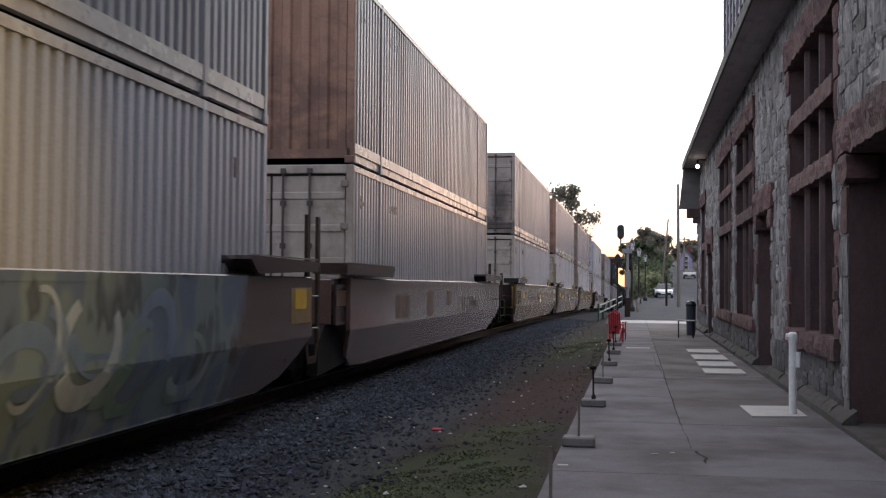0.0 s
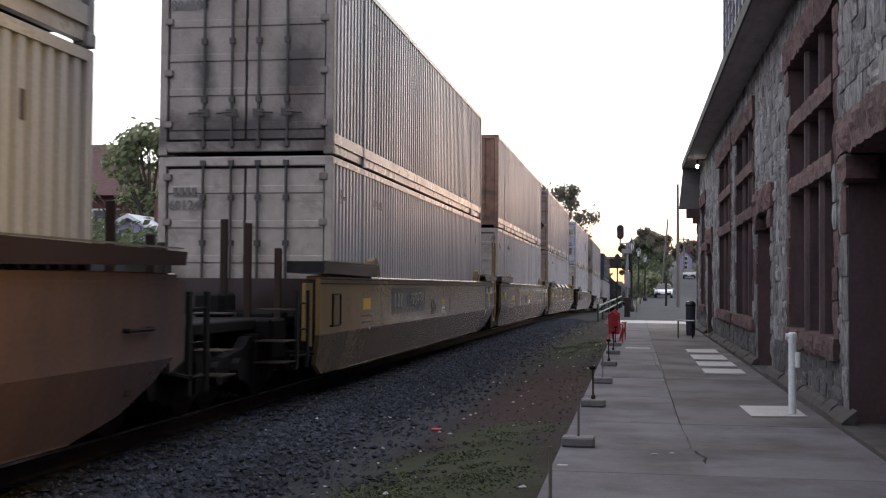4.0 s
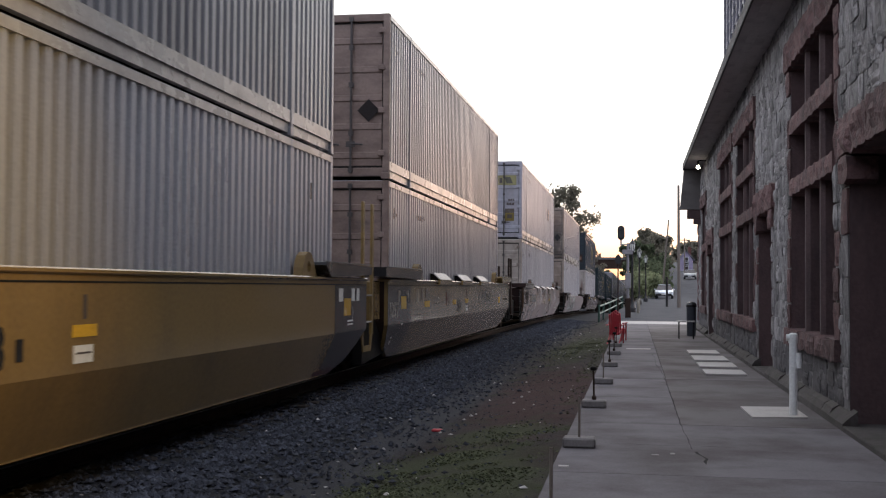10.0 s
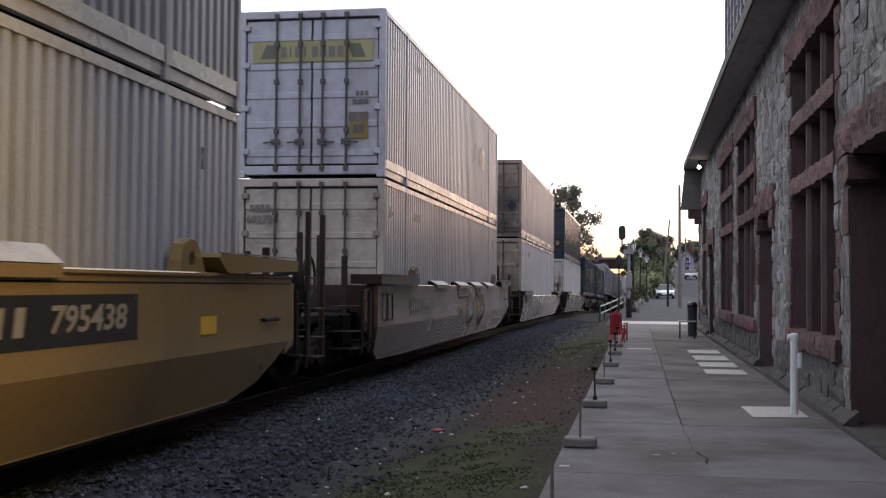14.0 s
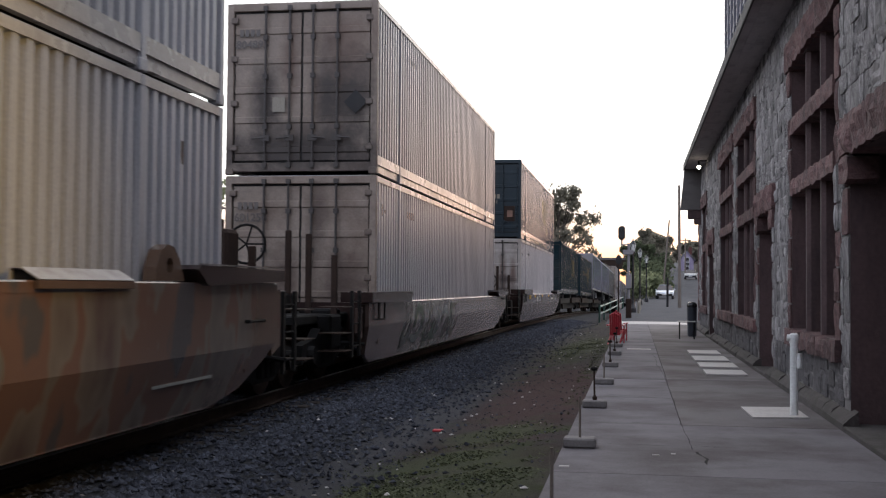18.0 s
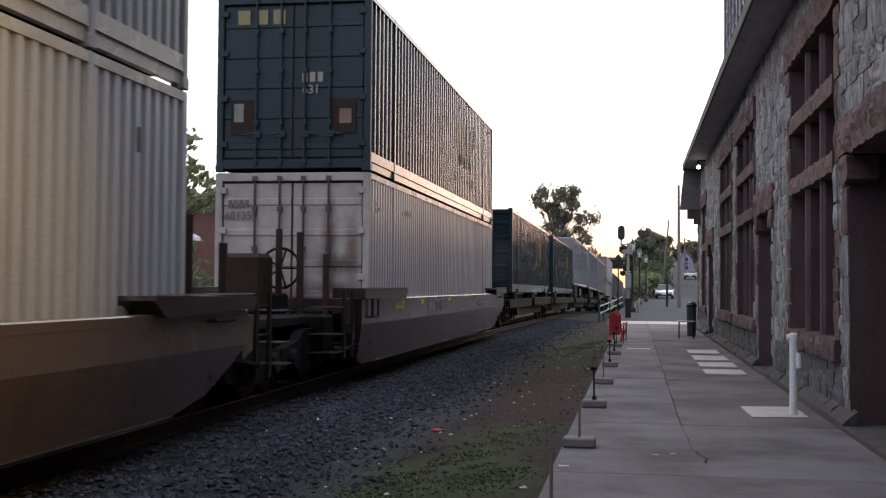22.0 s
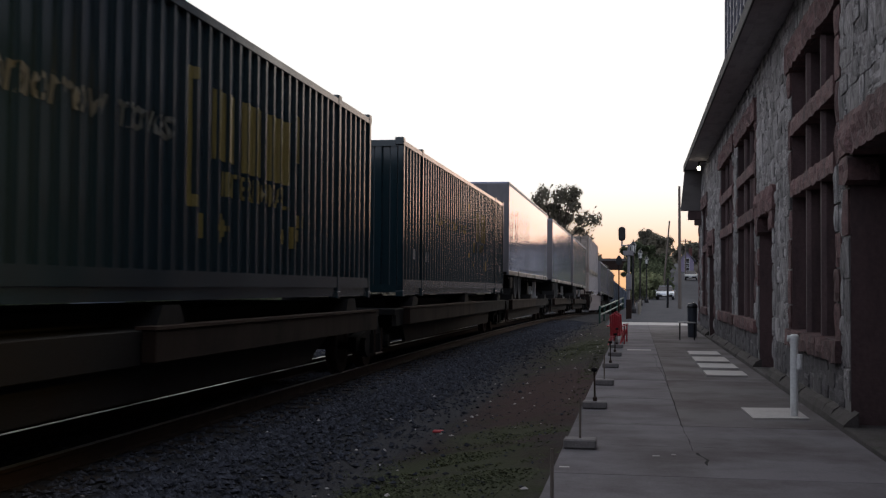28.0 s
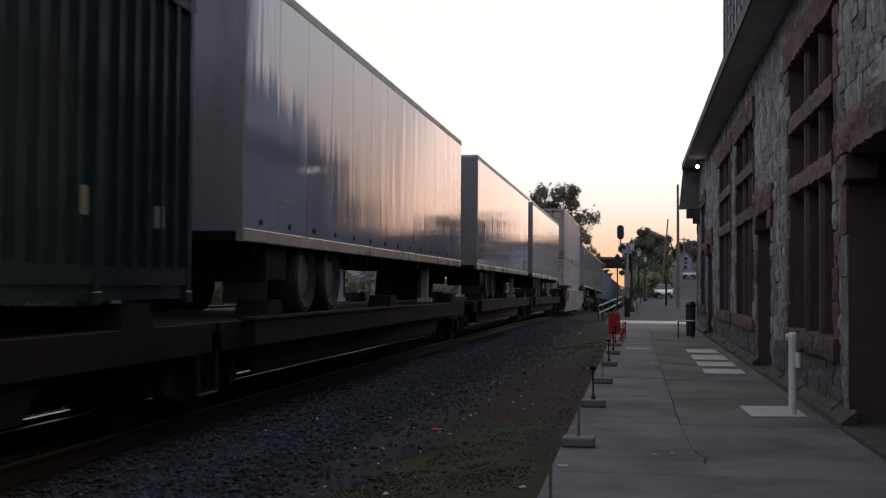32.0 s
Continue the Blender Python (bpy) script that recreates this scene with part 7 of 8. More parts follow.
def yellow_logo(lift=0.0, script=LOGO_YELLOW):
    """Yellow painted emblem as plain blocks in brackets, with a row of small blocks."""
    def put(c):
        r = [(8.5, 8.65, 1.05, 2.3), (8.5, 8.85, 2.2, 2.32), (8.5, 8.85, 0.95, 1.07), (12.15, 12.3, 1.75, 2.35), (12.0, 12.3, 0.75, 0.9)]
        r += [(9.2, 9.85, 1.48, 2.2), (10.1, 10.75, 1.42, 2.2), (10.95, 11.75, 1.42, 2.2)]
        rib_text(c, "INTERMODAL", 0.36, LOGO_YELLOW, 10.6, 1.23, 0.3 if lift == 0 else 0.29, slant=0.0)
        for y, w in ((9.46, 0.16), (11.55, 0.14)):
            r += [(y - w * f, y + w * f, 0.78 + g - 0.03, 0.78 + g + 0.03) for f, g in ((0.3, 0.12), (0.75, 0.06), (1, 0.0), (0.75, -0.06), (0.3, -0.12))]
        r += [(11.76, 12.07, 0.65, 0.92), (12.07, 12.35, 0.92, 1.08), (8.75, 8.98, 0.65, 0.9)]
        if script:
            rib_text(c, "How tomorrow moves", 0.46, script, 5.95, 1.66, 0.3)
        for rect in r:
            rib_mark(c, LOGO_YELLOW, [rect], 0.3 if lift == 0 else 0.29, "emblem_block")
    return put


def green_extras(c):
    yellow_logo()(c)
    end_mark(c, PIPE, -0.55, -0.1, 1.75, 2.4, 0.012, "paper_notice", "white notice on the end")
    rib_mark(c, GRAFFITI_PALE_DIM, [(13.95, 14.1, 0.72, 0.95), (15.38, 15.52, 0.68, 0.88), (1.18, 1.32, 0.72, 0.92), (2.57, 2.71, 0.7, 0.9)], 0.3)


LOW, UP = 0.355, 3.268
WELL = ("shipping_container", "grey white corrugated container standing in a well wagon")
well_car("brown well wagon with faded blue-green graffiti on its side", SPRAY_PALE, -24.83, 3.2, -1.95, extras=marks_a)
container(*WELL, WHITE_BOX, DOOR_WHITE, CREAM_RAIL, -24.83, LOW)
container("shipping_container", "dirty grey corrugated container stacked on another", GREY_BOX, DOOR_WHITE, CREAM_RAIL, -24.83, UP)
well_car("faded brown well wagon with a black number panel", CAR_BROWN, -4.49, -1.95, 3.3, extras=marks_b, reach_in=2.6)
container(*WELL, WHITE_BOX, DOOR_WHITE, CREAM_RAIL, -4.49, LOW)
container("shipping_container", "grey corrugated container with a rust-brown end wall", GREY_BOX, RUSTY_END, CREAM_RAIL, -4.49, UP, doors=False)
well_car("yellow well wagon with a black number panel", CAR_YELLOW, 19.02, 3.3, -1.85, extras=marks_c, lugs=True)
container("shipping_container", "white corrugated container with stained white doors", WHITE_BOX, DOOR_WHITE, CREAM_RAIL, 19.02, LOW, extras=door_code("601240"))
container("shipping_container", "grey corrugated container with soot-stained white doors", GREY_BOX, PALE_SOOT_DOOR, CREAM_RAIL, 19.02, UP, extras=door_code("804595"))
well_car("yellow well wagon with black ends and maroon blocks", CAR_YELLOW, 38.97, -1.85, -1.85, extras=marks_d, ladder_m=LADDER, lugs=True)
container("shipping_container", "white corrugated container in a yellow well wagon", WHITE_BOX, DOOR_WHITE, CREAM_RAIL, 38.97, LOW)
container("shipping_container", "grey corrugated container with a rust-streaked brown end", GREY_BOX, RUSTY_END, CREAM_RAIL, 38.97, UP, doors=False)
well_car("yellow well wagon with pale guide plates along its top", CAR_YELLOW, 58.87, -1.85, 3.4, extras=marks_e, ladder_m=LADDER, guides=(4.6, 7.8, 11.0), plain_far=True, lugs=True)
container("shipping_container", "white corrugated container with a tan end", WHITE_BOX, TAN_END, CREAM_RAIL, 58.87, LOW)
container("shipping_container", "grey corrugated container with tan doors and a placard", GREY_BOX, TAN_END, CREAM_RAIL, 58.87, UP, extras=placards)
well_car("ochre-brown well wagon with grey graffiti and guide plates", SPRAY_OCHRE, 82.3, 3.4, 3.0, extras=marks_f, guides=(4.6, 7.6, 10.2, 12.7), top=1.43, lugs=True)
container("shipping_container", "white corrugated container with dirty white doors", WHITE_BOX, DOOR_WHITE, CREAM_RAIL, 82.3, LOW, extras=door_code("602724"))
container("shipping_container", "white container with a yellow band on its doors", WHITE_BOX, LILAC_DOOR, CREAM_RAIL, 82.3, UP, extras=yellow_band)
well_car("dark brown well wagon with black and white graffiti", SPRAY_DARK, 105.65, 3.0, 3.4, extras=marks_g, top=1.15, crease=0.8, brake=(-0.95, -0.42, 2.25))
container("shipping_container", "white corrugated container with dirty tan doors", WHITE_BOX, STAINED_DOOR, CREAM_RAIL, 105.65, LOW, extras=door_code("601250"))
def sooty(c):
    door_code("804895")(c)
    placards(c)


container("shipping_container", "grey corrugated container with soot-black stained doors", GREY_BOX, SOOT_DOOR, CREAM_RAIL, 105.65, UP, extras=sooty)
well_car("dark brown well wagon with a white number", CAR_DARK, 129.52, 3.4, 2.6, extras=marks_h, top=1.21, crease=0.84, brake=(-0.33, 0.27, 1.87))
container("shipping_container", "white corrugated container with rust-streaked white doors", WHITE_BOX, RUST_DOOR, CREAM_RAIL, 129.52, LOW, extras=door_code("601359"))


def navy_extras(c):
    navy_end(c)
    yellow_logo(1.0, None)(c)


container("shipping_container", "dark blue corrugated container with faded yellow emblem", NAVY_SIDE, NAVY_BOX, NAVY_SIDE, 129.52, UP, extras=navy_extras, pitch=0.29)
FLAT = 1.24
spine_car(151.13, LEN, (7.45, 16.2), 1.34, True, True)
container("shipping_container", "dark green corrugated container with yellow emblem and doors", GREEN_BOX, GREEN_BOX, GREEN_BOX, 151.13, FLAT, extras=yellow_logo(0.0, GRAFFITI_GREEN_DIM), pitch=0.3)
spine_car(169.96, far=0.73, bed=True)
container("shipping_container", "dark green corrugated container with white notice on its end", GREEN_BOX, GREEN_BOX, GREEN_BOX, 169.96, FLAT, doors=False, extras=green_extras, pitch=0.3)


def bolts(c):
    for k in range(14):
        mark(c, IRON, 0.6 + k * 1.12, 0.7 + k * 1.12, 2.1, 2.16, HALF + 0.002, "lamp_plate")
    mark(c, BLUEGREY, 0.8, 2.0, 2.42, 2.47, HALF - 0.003, "marking")


for a, l, sk, gap in ((187.58, 16.2, TRAILER, 1.43), (206.65, 14.85, TRAILER, 0.88), (223.26, 15.5, TRAILER_DULL, 0.2)):
    spine_car(a, l, far=gap)
    trailer("silver road trailer with smooth reflecting sides", sk, a, l, 5.0, bolts if a < 190 else None)
well_car("taupe well wagon under two pale containers", CAR_TAUPE, 243.0, 2.2, 2.6)
container("shipping_container", "pale container standing in a taupe well wagon", WHITE_BOX, DOOR_WHITE, CREAM_RAIL, 243.0, LOW)
container("shipping_container", "pale lilac-white container stacked on another", WHITE_BOX, DOOR_WHITE, CREAM_RAIL, 243.0, UP)
for a in (264.0, 283.0):
    spine_car(a, 16.2, near=a < 270)
    trailer("dull silver road trailer on a flat wagon", TRAILER_DULL, a, 16.2, 5.0)
for a in (302.0, 321.0, 340.0):
    spine_car(a, bed=True)
    container("shipping_container", "blue-grey corrugated container on a flat wagon", BLUEGREY, BLUEGREY, BLUEGREY, a, FLAT, pitch=0.3)

# ---- street, crossing and distance ----
def street_lamp(x, y, h=3.9):
    z = land(x, y) + 0.04
    t = thing("street_lamp", "black lamp post with a white lantern head", "street lamp", "lamp posts along the street", at=(x, y, z))
    part("base", kept("lamp_base", lambda bm: lathe(bm, [(0.17, 0.0), (0.17, 0.25), (0.1, 0.45), (0.075, 0.7)], 10)), BLACK, t)
    part("shaft", kept(("lamp_shaft", h), lambda bm: rod(bm, (0, 0, 0.6), (0, 0, h - 0.72), 0.065, 8, 0.05)), BLACK, t)
    part("collar", kept("lamp_collar", lambda bm: lathe(bm, [(0.06, -0.76), (0.14, -0.70), (0.10, -0.66)], 10)), BLACK, t, at=(0, 0, h))
    part("lantern", kept("lantern", lambda bm: lathe(bm, [(0.09, -0.66), (0.155, -0.3), (0.155, -0.28)], 6)), LAMP_GLASS, t, "white lantern glass", at=(0, 0, h))
    for k in range(6):
        g = math.pi * k / 3
        part("lantern_bar", kept(("lantern_bar", k), lambda bm, g=g: rod(bm, (0.095 * math.cos(g), 0.095 * math.sin(g), -0.66), (0.16 * math.cos(g), 0.16 * math.sin(g), -0.28), 0.016, 5)), BLACK, t, at=(0, 0, h))
    part("lantern_roof", kept("lantern_roof", lambda bm: lathe(bm, [(0.19, -0.29), (0.1, -0.16), (0.04, -0.08), (0.02, 0.02)], 6)), BLACK, t, at=(0, 0, h))


street_lamp(-0.15, 62)
street_lamp(0.27, 80)
street_lamp(0.85, 97)


def utility_pole(x, y, h, lean=0.0, arms=(), r=0.15):
    z = land(x, y)
    t = thing("utility_pole", "grey weathered wooden utility pole", "utility pole", "utility poles", at=(x, y, z - 0.1))
    t.rotation_euler = (0, radians(lean), 0)
    part("pole", kept(("pole", h, r), lambda bm: rod(bm, (0, 0, 0), (0, 0, h), r, 9, r * 0.65)), POLE, t)
    for a in arms:
        part("crossarm", kept(("crossarm",), lambda bm: [box(bm, -0.9, 0.9, -0.06, 0.06, -0.06, 0.06), *[rod(bm, (k, 0, 0.06), (k, 0, 0.2), 0.04, 6) for k in (-0.8, -0.3, 0.3, 0.8)]]), POLE, t, at=(0, -0.1, a))


utility_pole(2.62, 72, 7.6, -0.3, r=0.11)
utility_pole(3.1, 140, 9.0, 5.0, (), 0.13)
utility_pole(8.2, 200, 6.5, 0, (6.1,))

t = thing("sign_post", "thin black sign post at the roadside", "sign post", at=(1.95, 74, land(1.95, 74)))
bm = bmesh.new()
rod(bm, (0, 0, 0), (0, 0, 1.9), 0.07, 8)
part("pole", bm, BLACK, t)
for k, (x, y) in enumerate(((0.15, 60.5), (0.22, 66.0))):
    t = thing("bollard", "short faded yellow steel bollard beside the crossing", "bollard", "bollards by the crossing", at=(x, y, land(x, y) + 0.02))
    bm = bmesh.new()
    lathe(bm, [(0.07, 0.0), (0.07, 0.6), (0.055, 0.66), (0.02, 0.69)], 12)
    part("shaft", bm, CREAM_PATCH, t)

# crossing signal and gate mast
MAST = mat("dull_grey_mast_paint", (0.24, 0.225, 0.235), 0.6, 0.0, (0.15, 0.14, 0.145), 0.4, 4, 2, 40, 0.05)
t = thing("railway_signal", "grey mast with a black oval signal target", "railway signal", at=(-0.62, 54.5, land(-0.62, 54.5)))
bm = bmesh.new()
rod(bm, (0.28, 0, 0), (0.28, 0, 3.5), 0.062, 10)
box(bm, 0.02, 0.5, -0.12, 0.12, 2.98, 3.2, 0.02)
part("mast", bm, MAST, t)
bm = bmesh.new()
pts = [(0.165 * math.cos(a) * 1.0, 0.165 * math.sin(a) + (0.17 if math.sin(a) > 0 else -0.17)) for a in [2 * math.pi * i / 20 for i in range(20)]]
prism(bm, pts, "y", -0.03, 0.03)
part("target", bm, BLACK, t, "black oval backing board", at=(-0.03, -0.1, 3.98))
for k in (0.17, -0.17):
    bm = bmesh.new()
    lathe(bm, [(0.07, -0.28), (0.08, -0.28), (0.08, -0.1), (0.07, -0.1)], 12, "y", (-0.03, 0, 3.98 + k))
    part("hood", bm, BLACK, t)
bm = bmesh.new()
rod(bm, (0.28, 0, 3.45), (-0.03, -0.05, 3.45), 0.03, 8)
rod(bm, (-0.03, -0.05, 3.4), (-0.03, -0.05, 3.8), 0.04, 8)
part("bracket", bm, GALV, t)
bm = bmesh.new()
box(bm, 0.16, 0.42, -0.15, 0.15, 0.0, 0.95, 0.03)
part("relay_case", bm, IRON_RUST, t, "brown steel relay case")
bm = bmesh.new()
box(bm, 0.15, 0.42, -0.14, 0.14, 1.4, 2.1, 0.02)
part("gate_motor", bm, MAST, t)
t = thing("second_signal", "dark oval signal head on a thin mast", "railway signal", at=(-0.95, 66, land(-0.95, 66)))
bm = bmesh.new()
rod(bm, (0, 0, 0), (0, 0, 3.3), 0.04, 8)
part("mast", bm, IRON_RUST, t)
bm = bmesh.new()
prism(bm, [(0.17 * math.cos(math.pi * i / 9), 3.0 + 0.27 * math.sin(math.pi * i / 9)) for i in range(18)], "y", -0.12, -0.06)
part("target", bm, BLACK, t)

t = thing("fence", "low pale green pipe fence beside the track", "fence")
fpts = [(-1.75, 57.5), (-1.62, 61), (-1.42, 66), (-1.15, 72), (-0.85, 78)]
for (x0, y0), (x1, y1) in zip(fpts, fpts[1:]):
    for zz in (0.42, 0.78):
        bm = bmesh.new()
        rod(bm, (x0, y0, land(x0, y0) + zz), (x1, y1, land(x1, y1) + zz), 0.045, 8)
        part("fence_rail", bm, mat("pale_green_rail", (0.15, 0.19, 0.16), 0.5) if "fence_rail" not in bpy.data.objects else bpy.data.objects["fence_rail"].data.materials[0], t)
for x, y in fpts:
    bm = bmesh.new()
    rod(bm, (x, y, land(x, y)), (x, y, land(x, y) + 0.86), 0.05, 8)
    part("fence_post", bm, GREENPAINT, t)


def parked_car(label, x, y, rz, paint, front):
    """A saloon, nose towards -y."""
    t = thing("parked_car", label, "car", "cars on the street", at=(x, y, land(x, y) + 0.05), rz=rz)
    bm = bmesh.new()
    prism(bm, [(-2.3, 0.35), (-2.28, 0.62), (-2.1, 0.78), (-1.0, 0.92), (1.7, 0.95), (2.2, 0.9), (2.3, 0.6), (2.28, 0.32)], "x", -0.9, 0.9)
    bmesh.ops.bevel(bm, geom=list(bm.edges), offset=0.07, segments=2, affect="EDGES")
    part("body", bm, paint, t, smooth=True)
    bm = bmesh.new()
    v = [bm.verts.new(p) for p in ((-0.82, -0.95, 0.92), (0.82, -0.95, 0.92), (0.82, 1.75, 0.94), (-0.82, 1.75, 0.94), (-0.62, -0.15, 1.46), (0.62, -0.15, 1.46), (0.62, 1.05, 1.45), (-0.62, 1.05, 1.45))]
    for f in ((0, 1, 5, 4), (1, 2, 6, 5), (2, 3, 7, 6), (3, 0, 4, 7)):
        bm.faces.new([v[i] for i in f])
    part("windows", bm, GLASS_DARK, t, "dark tinted windows")
    bm = bmesh.new()
    box(bm, -0.64, 0.64, -0.2, 1.1, 1.44, 1.49, 0.02)
    part("roof", bm, paint, t)
    for s in (-1, 1):
        for yy in (-1.4, 1.4):
            bm = bmesh.new()
            lathe(bm, [(0.2, s * 0.9), (0.33, s * 0.9), (0.34, s * 0.72), (0.2, s * 0.7)], 16, "x", (0, yy, 0.34))
            w = part("wheel", bm, RUBBER, t)
            bm = bmesh.new()
            lathe(bm, [(0.19, s * 0.91), (0.05, s * 0.93)], 12, "x", (0, yy, 0.34))
            part("rim", bm, GALV, w)
        bm = bmesh.new()
        box(bm, *sorted((s * 0.52, s * 0.84)), -2.3, -2.18, 0.62, 0.75, 0.02)
        part("headlight", bm, LAMP_GLASS, t, "clear headlight")
        bm = bmesh.new()
        box(bm, *sorted((s * 0.55, s * 0.84)), 2.2, 2.31, 0.66, 0.82, 0.02)
        part("tail_light", bm, RED, t, "red tail light")
        bm = bmesh.new()
        box(bm, *sorted((s * 0.9, s * 1.05)), -0.85, -0.72, 0.92, 1.04, 0.02)
        part("mirror", bm, paint, t)
    bm = bmesh.new()
    box(bm, -0.8, 0.8, -2.31, -2.24, 0.3, 0.56, 0.02)
    part("grille", bm, BLACK, t)
    bm = bmesh.new()
    box(bm, -0.26, 0.26, -2.33, -2.31, 0.42, 0.53)
    part("licence_plate", bm, WHITE, t)


parked_car("white saloon car standing on the asphalt street", 3.05, 125, -3, CARPAINT, True)
parked_car("silver car farther up the hill street", 8.2, 180, -4, GALV, True)


def leaves(name, blobs, count, size, material, parent=None, seed=1, label=""):
    """A crown: many small leaf clumps on the skins of uneven lobes, one mesh."""
    rnd = random.Random(seed)
    vs, fs = [], []
    total = sum(b[3] ** 2 for b in blobs)
    for cx, cy, cz, r in blobs:
        for _ in range(int(count * r * r / total)):
            d = Vector((rnd.gauss(0, 1), rnd.gauss(0, 1), rnd.gauss(0, 0.85)))
            if d.length < 1e-3:
                continue
            d.normalize()
            q = r * rnd.uniform(0.35, 1.12) * (0.78 + 0.35 * noise.noise(d * 2.3 + Vector((cx, cy, cz))))
            p = Vector((cx, cy, cz)) + d * q
            s = rnd.uniform(*size)
            n = (d + Vector((rnd.uniform(-1, 1), rnd.uniform(-1, 1), rnd.uniform(-1, 1)))).normalized()
            u = n.orthogonal().normalized()
            w = n.cross(u)
            k = len(vs)
            vs += [tuple(p + u * s), tuple(p + w * s * 0.6 + n * s * 0.2), tuple(p - u * s), tuple(p - w * s * 0.6 + n * s * 0.2)]
            fs.append((k, k + 1, k + 2, k + 3))
    me = bpy.data.meshes.new(name)
    me.from_pydata(vs, [], fs)
    return part(name, me, material, parent, label)


def tree(x, y, h, r, label, material=LEAF_HAZED, seed=1, count=3500, size=(0.14, 0.3), base=None, low=0.35):
    z = land(x, y) if base is None else base
    t = thing("tree", label, "tree", at=(x, y, z))
    rnd = random.Random(seed)
    bm = bmesh.new()
    rod(bm, (0, 0, -0.2), (0.1, 0, h * 0.45), r * 0.07 + 0.08, 9, r * 0.05)
    tips = []
    for i in range(44):
        f = rnd.uniform(low, 0.95)
        reach = math.sqrt(max(0.05, 1 - ((f - 0.58) / 0.44) ** 2))
        a = i * 2.4 + rnd.uniform(-0.5, 0.5)
        q = r * reach * rnd.uniform(0.25, 1.0)
        tip = (math.cos(a) * q, math.sin(a) * q, h * f)
        rod(bm, (0.08, 0, h * min(0.5, f * rnd.uniform(0.45, 0.7))), tip, r * 0.024, 5, r * 0.008)
        tips.append(tip)
    part("trunk", bm, BARK, t)
    blobs = []
    for a, b, c in tips:
        k = r * rnd.uniform(0.17, 0.33)
        blobs.append((a, b, c, k))
        blobs.append((a * 1.12 + rnd.uniform(-0.1, 0.1) * r, b * 1.12, c + rnd.uniform(-0.1, 0.12) * r, k * 0.6))
    leaves("crown", blobs, count, size, material, t, seed)


def bush_row(name, label, x0, x1, y0, y1, h, n, material, seed, size=(0.12, 0.26), count=6000):
    rnd = random.Random(seed)
    blobs = []
    for i in range(n):
        x, y = rnd.uniform(x0, x1), rnd.uniform(y0, y1)
        r = h * rnd.uniform(0.3, 0.5)
        blobs.append((x, y, land(x, y) + rnd.uniform(0.15, 0.75) * h, r))
    ob = leaves(name, blobs, count, size, material, None, seed)
    tagged(ob, label, "shrubs", kind="stuff")


tree(-8.6, 128, 13.8, 4.5, "dark leafy tree standing beyond the train", LEAF_HAZED, 5, 9000, (0.1, 0.24), None, 0.4)
tree(-5.5, 150, 8.2, 1.9, "thin leafy tree lower down the line", LEAF_HAZED, 7, 2200, (0.1, 0.22))
tree(-4.4, 165, 6.8, 1.5, "small tree in the glow of the sky", LEAF, 9, 900, (0.16, 0.3))
# wooded rise by the street
tree(1.6, 158, 7.4, 3.0, "dark leafy tree on the rise", LEAF_HAZED, 12, 9000, (0.11, 0.26))
tree(0.4, 150, 6.6, 2.4, "leafy tree beside the street", LEAF, 13, 9000, (0.11, 0.26))
tree(2.8, 176, 7.4, 2.8, "dark leafy tree on the rise", LEAF_HAZED, 14, 9000, (0.11, 0.26))
tree(11.5, 250, 5.4, 3.6, "dark tree far up the street", LEAF_HAZED, 15, 2200, (0.3, 0.6))
tree(15.5, 255, 5.2, 4.0, "dark tree far up the street", LEAF_HAZED, 16, 2200, (0.3, 0.6))
# unseen row, added so that the trailers' sides mirror a tree line
for i in range(12):
    tree(14 + 5 * (i % 3), 52 + i * 14, 6.5 + 1.5 * ((i * 7) % 4), 3.0 + 0.4 * (i % 3), "leafy tree out of view beyond the station", LEAF_HAZED, 60 + i, 1300, (0.22, 0.45))
bush_row("roadside_shrubs", "bright green shrubs on the bank by the street", 0.2, 2.0, 122, 150, 3.0, 24, LEAF_LIGHT, 31, (0.12, 0.3), 6000)
bush_row("bank_shrubs", "green shrubs on the rise by the street", 0.6, 3.6, 140, 168, 4.4, 22, LEAF, 32, (0.15, 0.35), 6000)


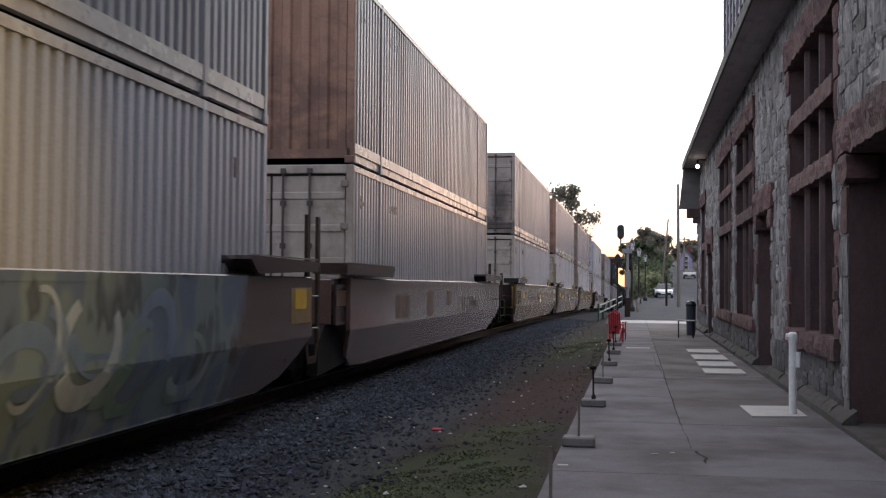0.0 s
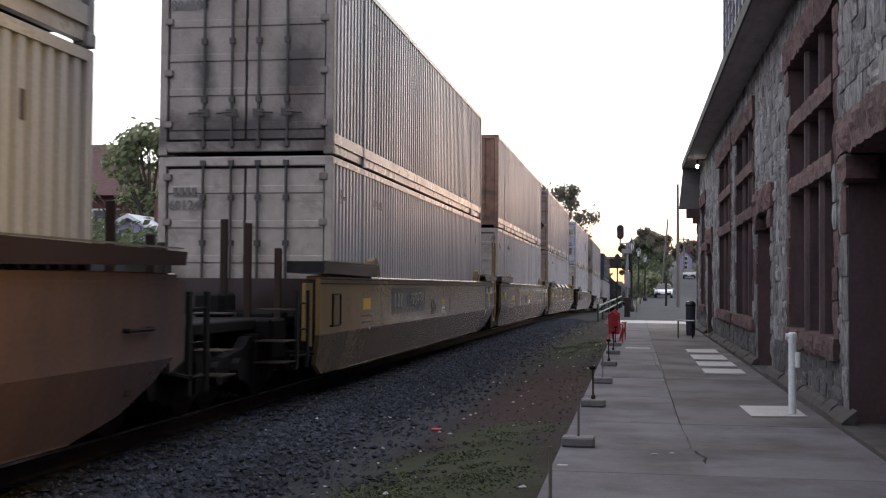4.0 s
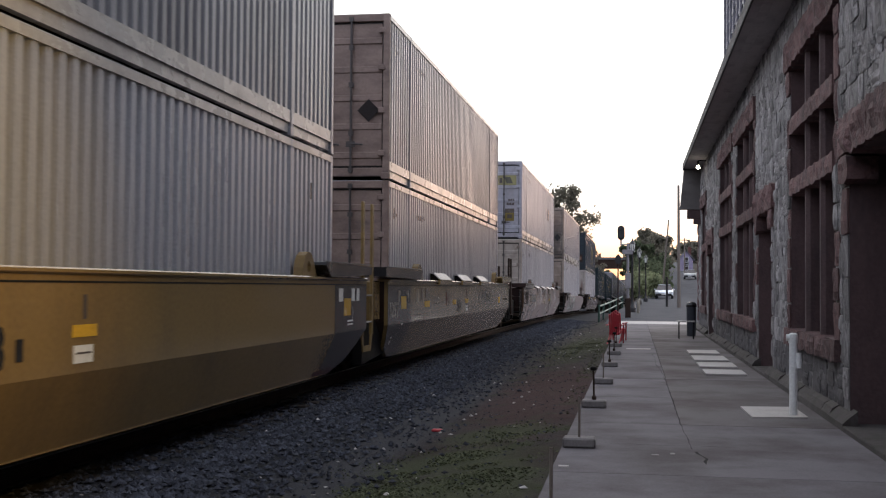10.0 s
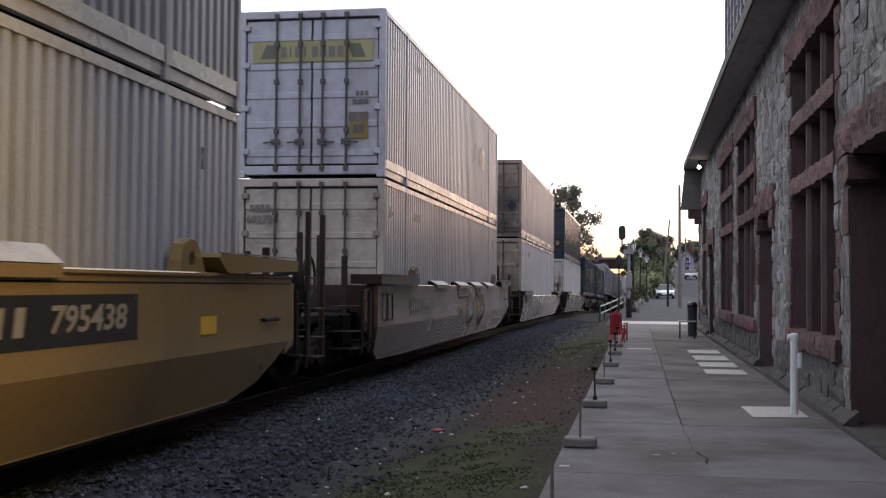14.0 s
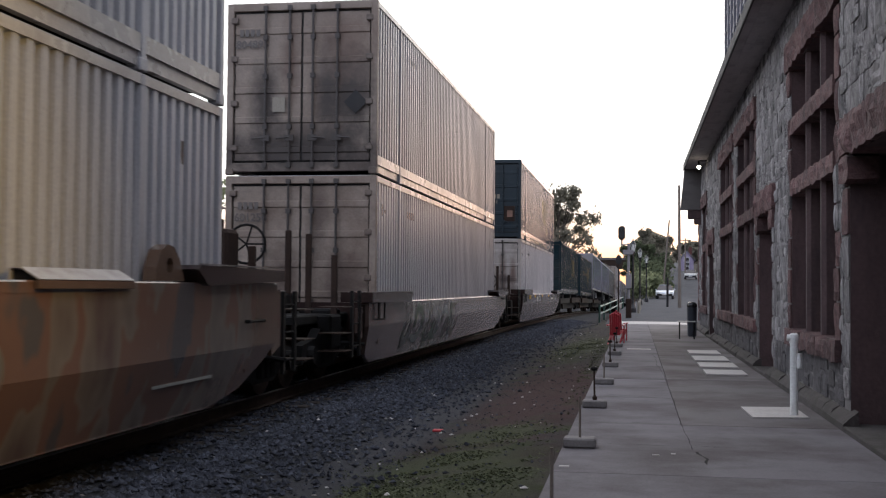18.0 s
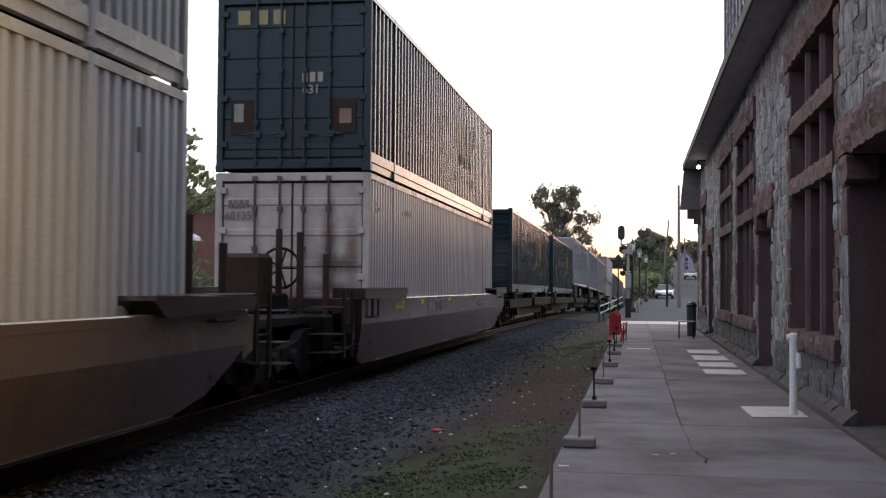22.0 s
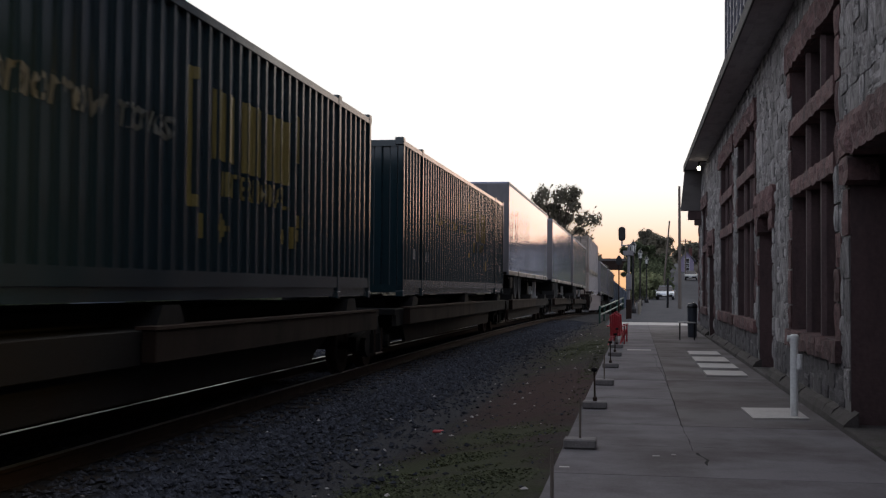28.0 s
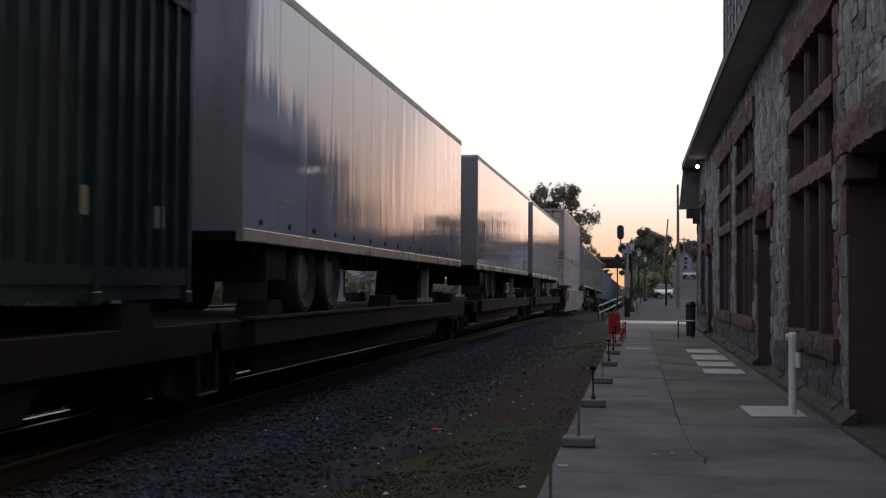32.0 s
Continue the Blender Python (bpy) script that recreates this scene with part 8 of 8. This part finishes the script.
def house(name, label, x, y, w, d, h, ridge, wall_m, roof_m, rz=0, windows=2, base=None):
    z = land(x, y) - 0.2 if base is None else base
    t = thing(name, label, "house", at=(x, y, z), rz=rz)
    bm = bmesh.new()
    prism(bm, [(-w / 2, 0), (w / 2, 0), (w / 2, h), (0, h + ridge), (-w / 2, h)], "y", 0, d)
    part("wall", bm, wall_m, t)
    for s in (-1, 1):
        bm = bmesh.new()
        prism(bm, [(0, h + ridge + 0.02), (0, h + ridge + 0.2), (s * (w / 2 + 0.35), h - 0.05), (s * (w / 2 + 0.35), h - 0.22)], "y", -0.35, d + 0.35)
        part("roof_slope", bm, roof_m, t)
    bm = bmesh.new()
    box(bm, w * 0.18, w * 0.18 + 0.6, d * 0.4, d * 0.4 + 0.6, h, h + ridge + 1.0)
    part("chimney", bm, BRICK, t)
    for i in range(windows):
        xx = -w / 2 + w * (i + 0.5) / windows
        for zz in (h * 0.12, h * 0.55):
            bm = bmesh.new()
            for u0, u1, v0, v1 in ((-0.5, -0.4, 0, 1.6), (0.4, 0.5, 0, 1.6), (-0.4, 0.4, 0, 0.1), (-0.4, 0.4, 1.5, 1.6), (-0.4, 0.4, 0.76, 0.84)):
                box(bm, xx + u0, xx + u1, -0.06, 0.02, zz + v0, zz + v1)
            wf = part("window", bm, HOUSE_WHITE, t, "white window frame")
            bm = bmesh.new()
            box(bm, xx - 0.4, xx + 0.4, -0.03, -0.01, zz + 0.1, zz + 1.5)
            part("pane", bm, GLASS_DARK, wf)


house("house", "small lilac-grey house far up the hill street", 9.8, 232, 2.6, 6, 2.4, 1.6, LILAC, SLATE, windows=1)
house("house", "pale gabled house farther up the street", 15.5, 225, 6, 9, 3.4, 2.0, HOUSE_WHITE, SLATE)

bush_row("cutting_shrubs", "dark scrub in the cutting under the bridge", -14, 5, 212, 235, 6.5, 30, LEAF_HAZED, 35, (0.2, 0.45), 7000)

# overpass across the line
t = thing("overpass", "dark steel road bridge across the line", "bridge", at=(0, 205, 0))
bm = bmesh.new()
box(bm, -16, 6, -3, 3, 4.7, 6.2, 0.05)
part("girder", bm, IRON_RUST, t)
bm = bmesh.new()
box(bm, -16, 6, -3.2, 3.2, 6.22, 6.6)
part("deck", bm, EAVE, t)
for i in range(12):
    bm = bmesh.new()
    box(bm, -15.6 + 1.9 * i, -15.45 + 1.9 * i, -3.1, -3.0, 4.8, 6.2)
    part("stiffener", bm, IRON_RUST, t)
for x in (-15, 4.5):
    bm = bmesh.new()
    box(bm, x - 0.8, x + 0.8, -2.8, 2.8, -4, 4.69)
    part("pier", bm, CONCRETE_BLOCK, t)

# beyond the train: back yards
house("shed", "small shed with a pale low roof", -22.7, 50, 2.6, 4, 3.9, 0.6, LILAC, HOUSE_WHITE, windows=1)
t = thing("house", "large red-brown house with a hipped roof behind the yard", "house", at=(-36, 60, 0.3))
bm = bmesh.new()
box(bm, -10, 9.9, 0, 10, 0, 6.0)
part("wall", bm, BRICK, t)
bm = bmesh.new()
v = [bm.verts.new(q) for q in ((-10.5, -0.5, 5.9), (10.5, -0.5, 5.9), (10.5, 10.5, 5.9), (-10.5, 10.5, 5.9), (-6, 4.5, 9.3), (5.6, 4.5, 9.3))]
for q in ((0, 1, 5, 4), (1, 2, 5), (2, 3, 4, 5), (3, 0, 4), (3, 2, 1, 0)):
    bm.faces.new([v[i] for i in q])
part("roof", bm, mat("dark_red_shingles", (0.1, 0.05, 0.045), 0.9, vary=0.2), t)
for x in (-7, -3.5, 0, 3.5, 7):
    bm = bmesh.new()
    for u0, u1, v0, v1 in ((-0.5, -0.4, 0, 1.6), (0.4, 0.5, 0, 1.6), (-0.4, 0.4, 0, 0.1), (-0.4, 0.4, 1.5, 1.6)):
        box(bm, x + u0, x + u1, -0.06, 0.02, 3.6 + v0, 3.6 + v1)
    wf = part("window", bm, HOUSE_WHITE, t, "white window frame")
    bm = bmesh.new()
    box(bm, x - 0.4, x + 0.4, -0.03, -0.01, 3.7, 5.1)
    part("pane", bm, GLASS_DARK, wf)
house("house", "lilac house behind the shrubs", -24, 78, 7, 9, 4.2, 2.4, LILAC, mat("grey_shingles", (0.10, 0.095, 0.10), 0.9, vary=0.2))
house("house", "pale pink gabled house beyond the yard", -31, 100, 8, 9, 5.6, 2.8, HOUSE_WHITE, SLATE)
bush_row("yard_shrubs", "dense green shrubs along the yard behind the track", -27, -14, 27, 46, 4.2, 64, LEAF, 41, (0.09, 0.2), 24000)
bush_row("trackside_thicket", "dark low thicket close behind the rails", -12.5, -10.2, -2, 75, 0.75, 150, LEAF_HAZED, 43, (0.08, 0.18), 30000)
bush_row("yard_thicket", "dark green thicket along the line", -18, -11, 46, 100, 2.8, 60, LEAF_HAZED, 42, (0.12, 0.28), 12000)
tree(-24, 55, 9, 3.4, "yellow-green leafy tree in the yard", LEAF_LIGHT, 51, 3000, (0.12, 0.26))
t = thing("electrical_cabinet", "blue-grey steel cabinet beside the track", "cabinet", at=(-12.4, 25.5, land(-12.4, 25.5)), rz=-35)
bm = bmesh.new()
box(bm, -0.55, 0.55, -0.4, 0.4, 0.0, 1.75, 0.02)
part("body", bm, CABINET, t)
for x in (-0.35, 0.2):
    bm = bmesh.new()
    rod(bm, (x, 0, 1.75), (x, 0, 2.05), 0.03, 6)
    part("conduit", bm, GALV, t)
# woods that close the horizon
rnd = random.Random(6)
blobs = []
for i in range(150):
    a = radians(-100 + 200 * i / 149)
    d = rnd.uniform(330, 420)
    x, y = math.sin(a) * d, math.cos(a) * d
    blobs.append((x, y, land(min(max(x, -80), 80), y) + rnd.uniform(-1, 3), rnd.uniform(5, 9)))
ob = leaves("far_woods", blobs, 26000, (0.7, 1.5), LEAF_HAZED, None, 77)
tagged(ob, "dark distant woods along the horizon", "woods", kind="stuff")

def motions():
    times = [2.0 * i for i in range(17)]
    for ob, place, lift in MOVERS:
        walk(ob, [(t, on_track(place - gone(t)) @ pose(0, 0, lift)) for t in times])
    ticks = [i / 10 for i in range(321)]
    turns = [pose(0, 0, 0, math.degrees(gone(t) / 0.457) % 360) for t in ticks]
    for w, place in WHEELS:
        at = Matrix.Translation(w.location)
        walk(w, [(t, at @ r) for t, r in zip(ticks, turns)])


motions()
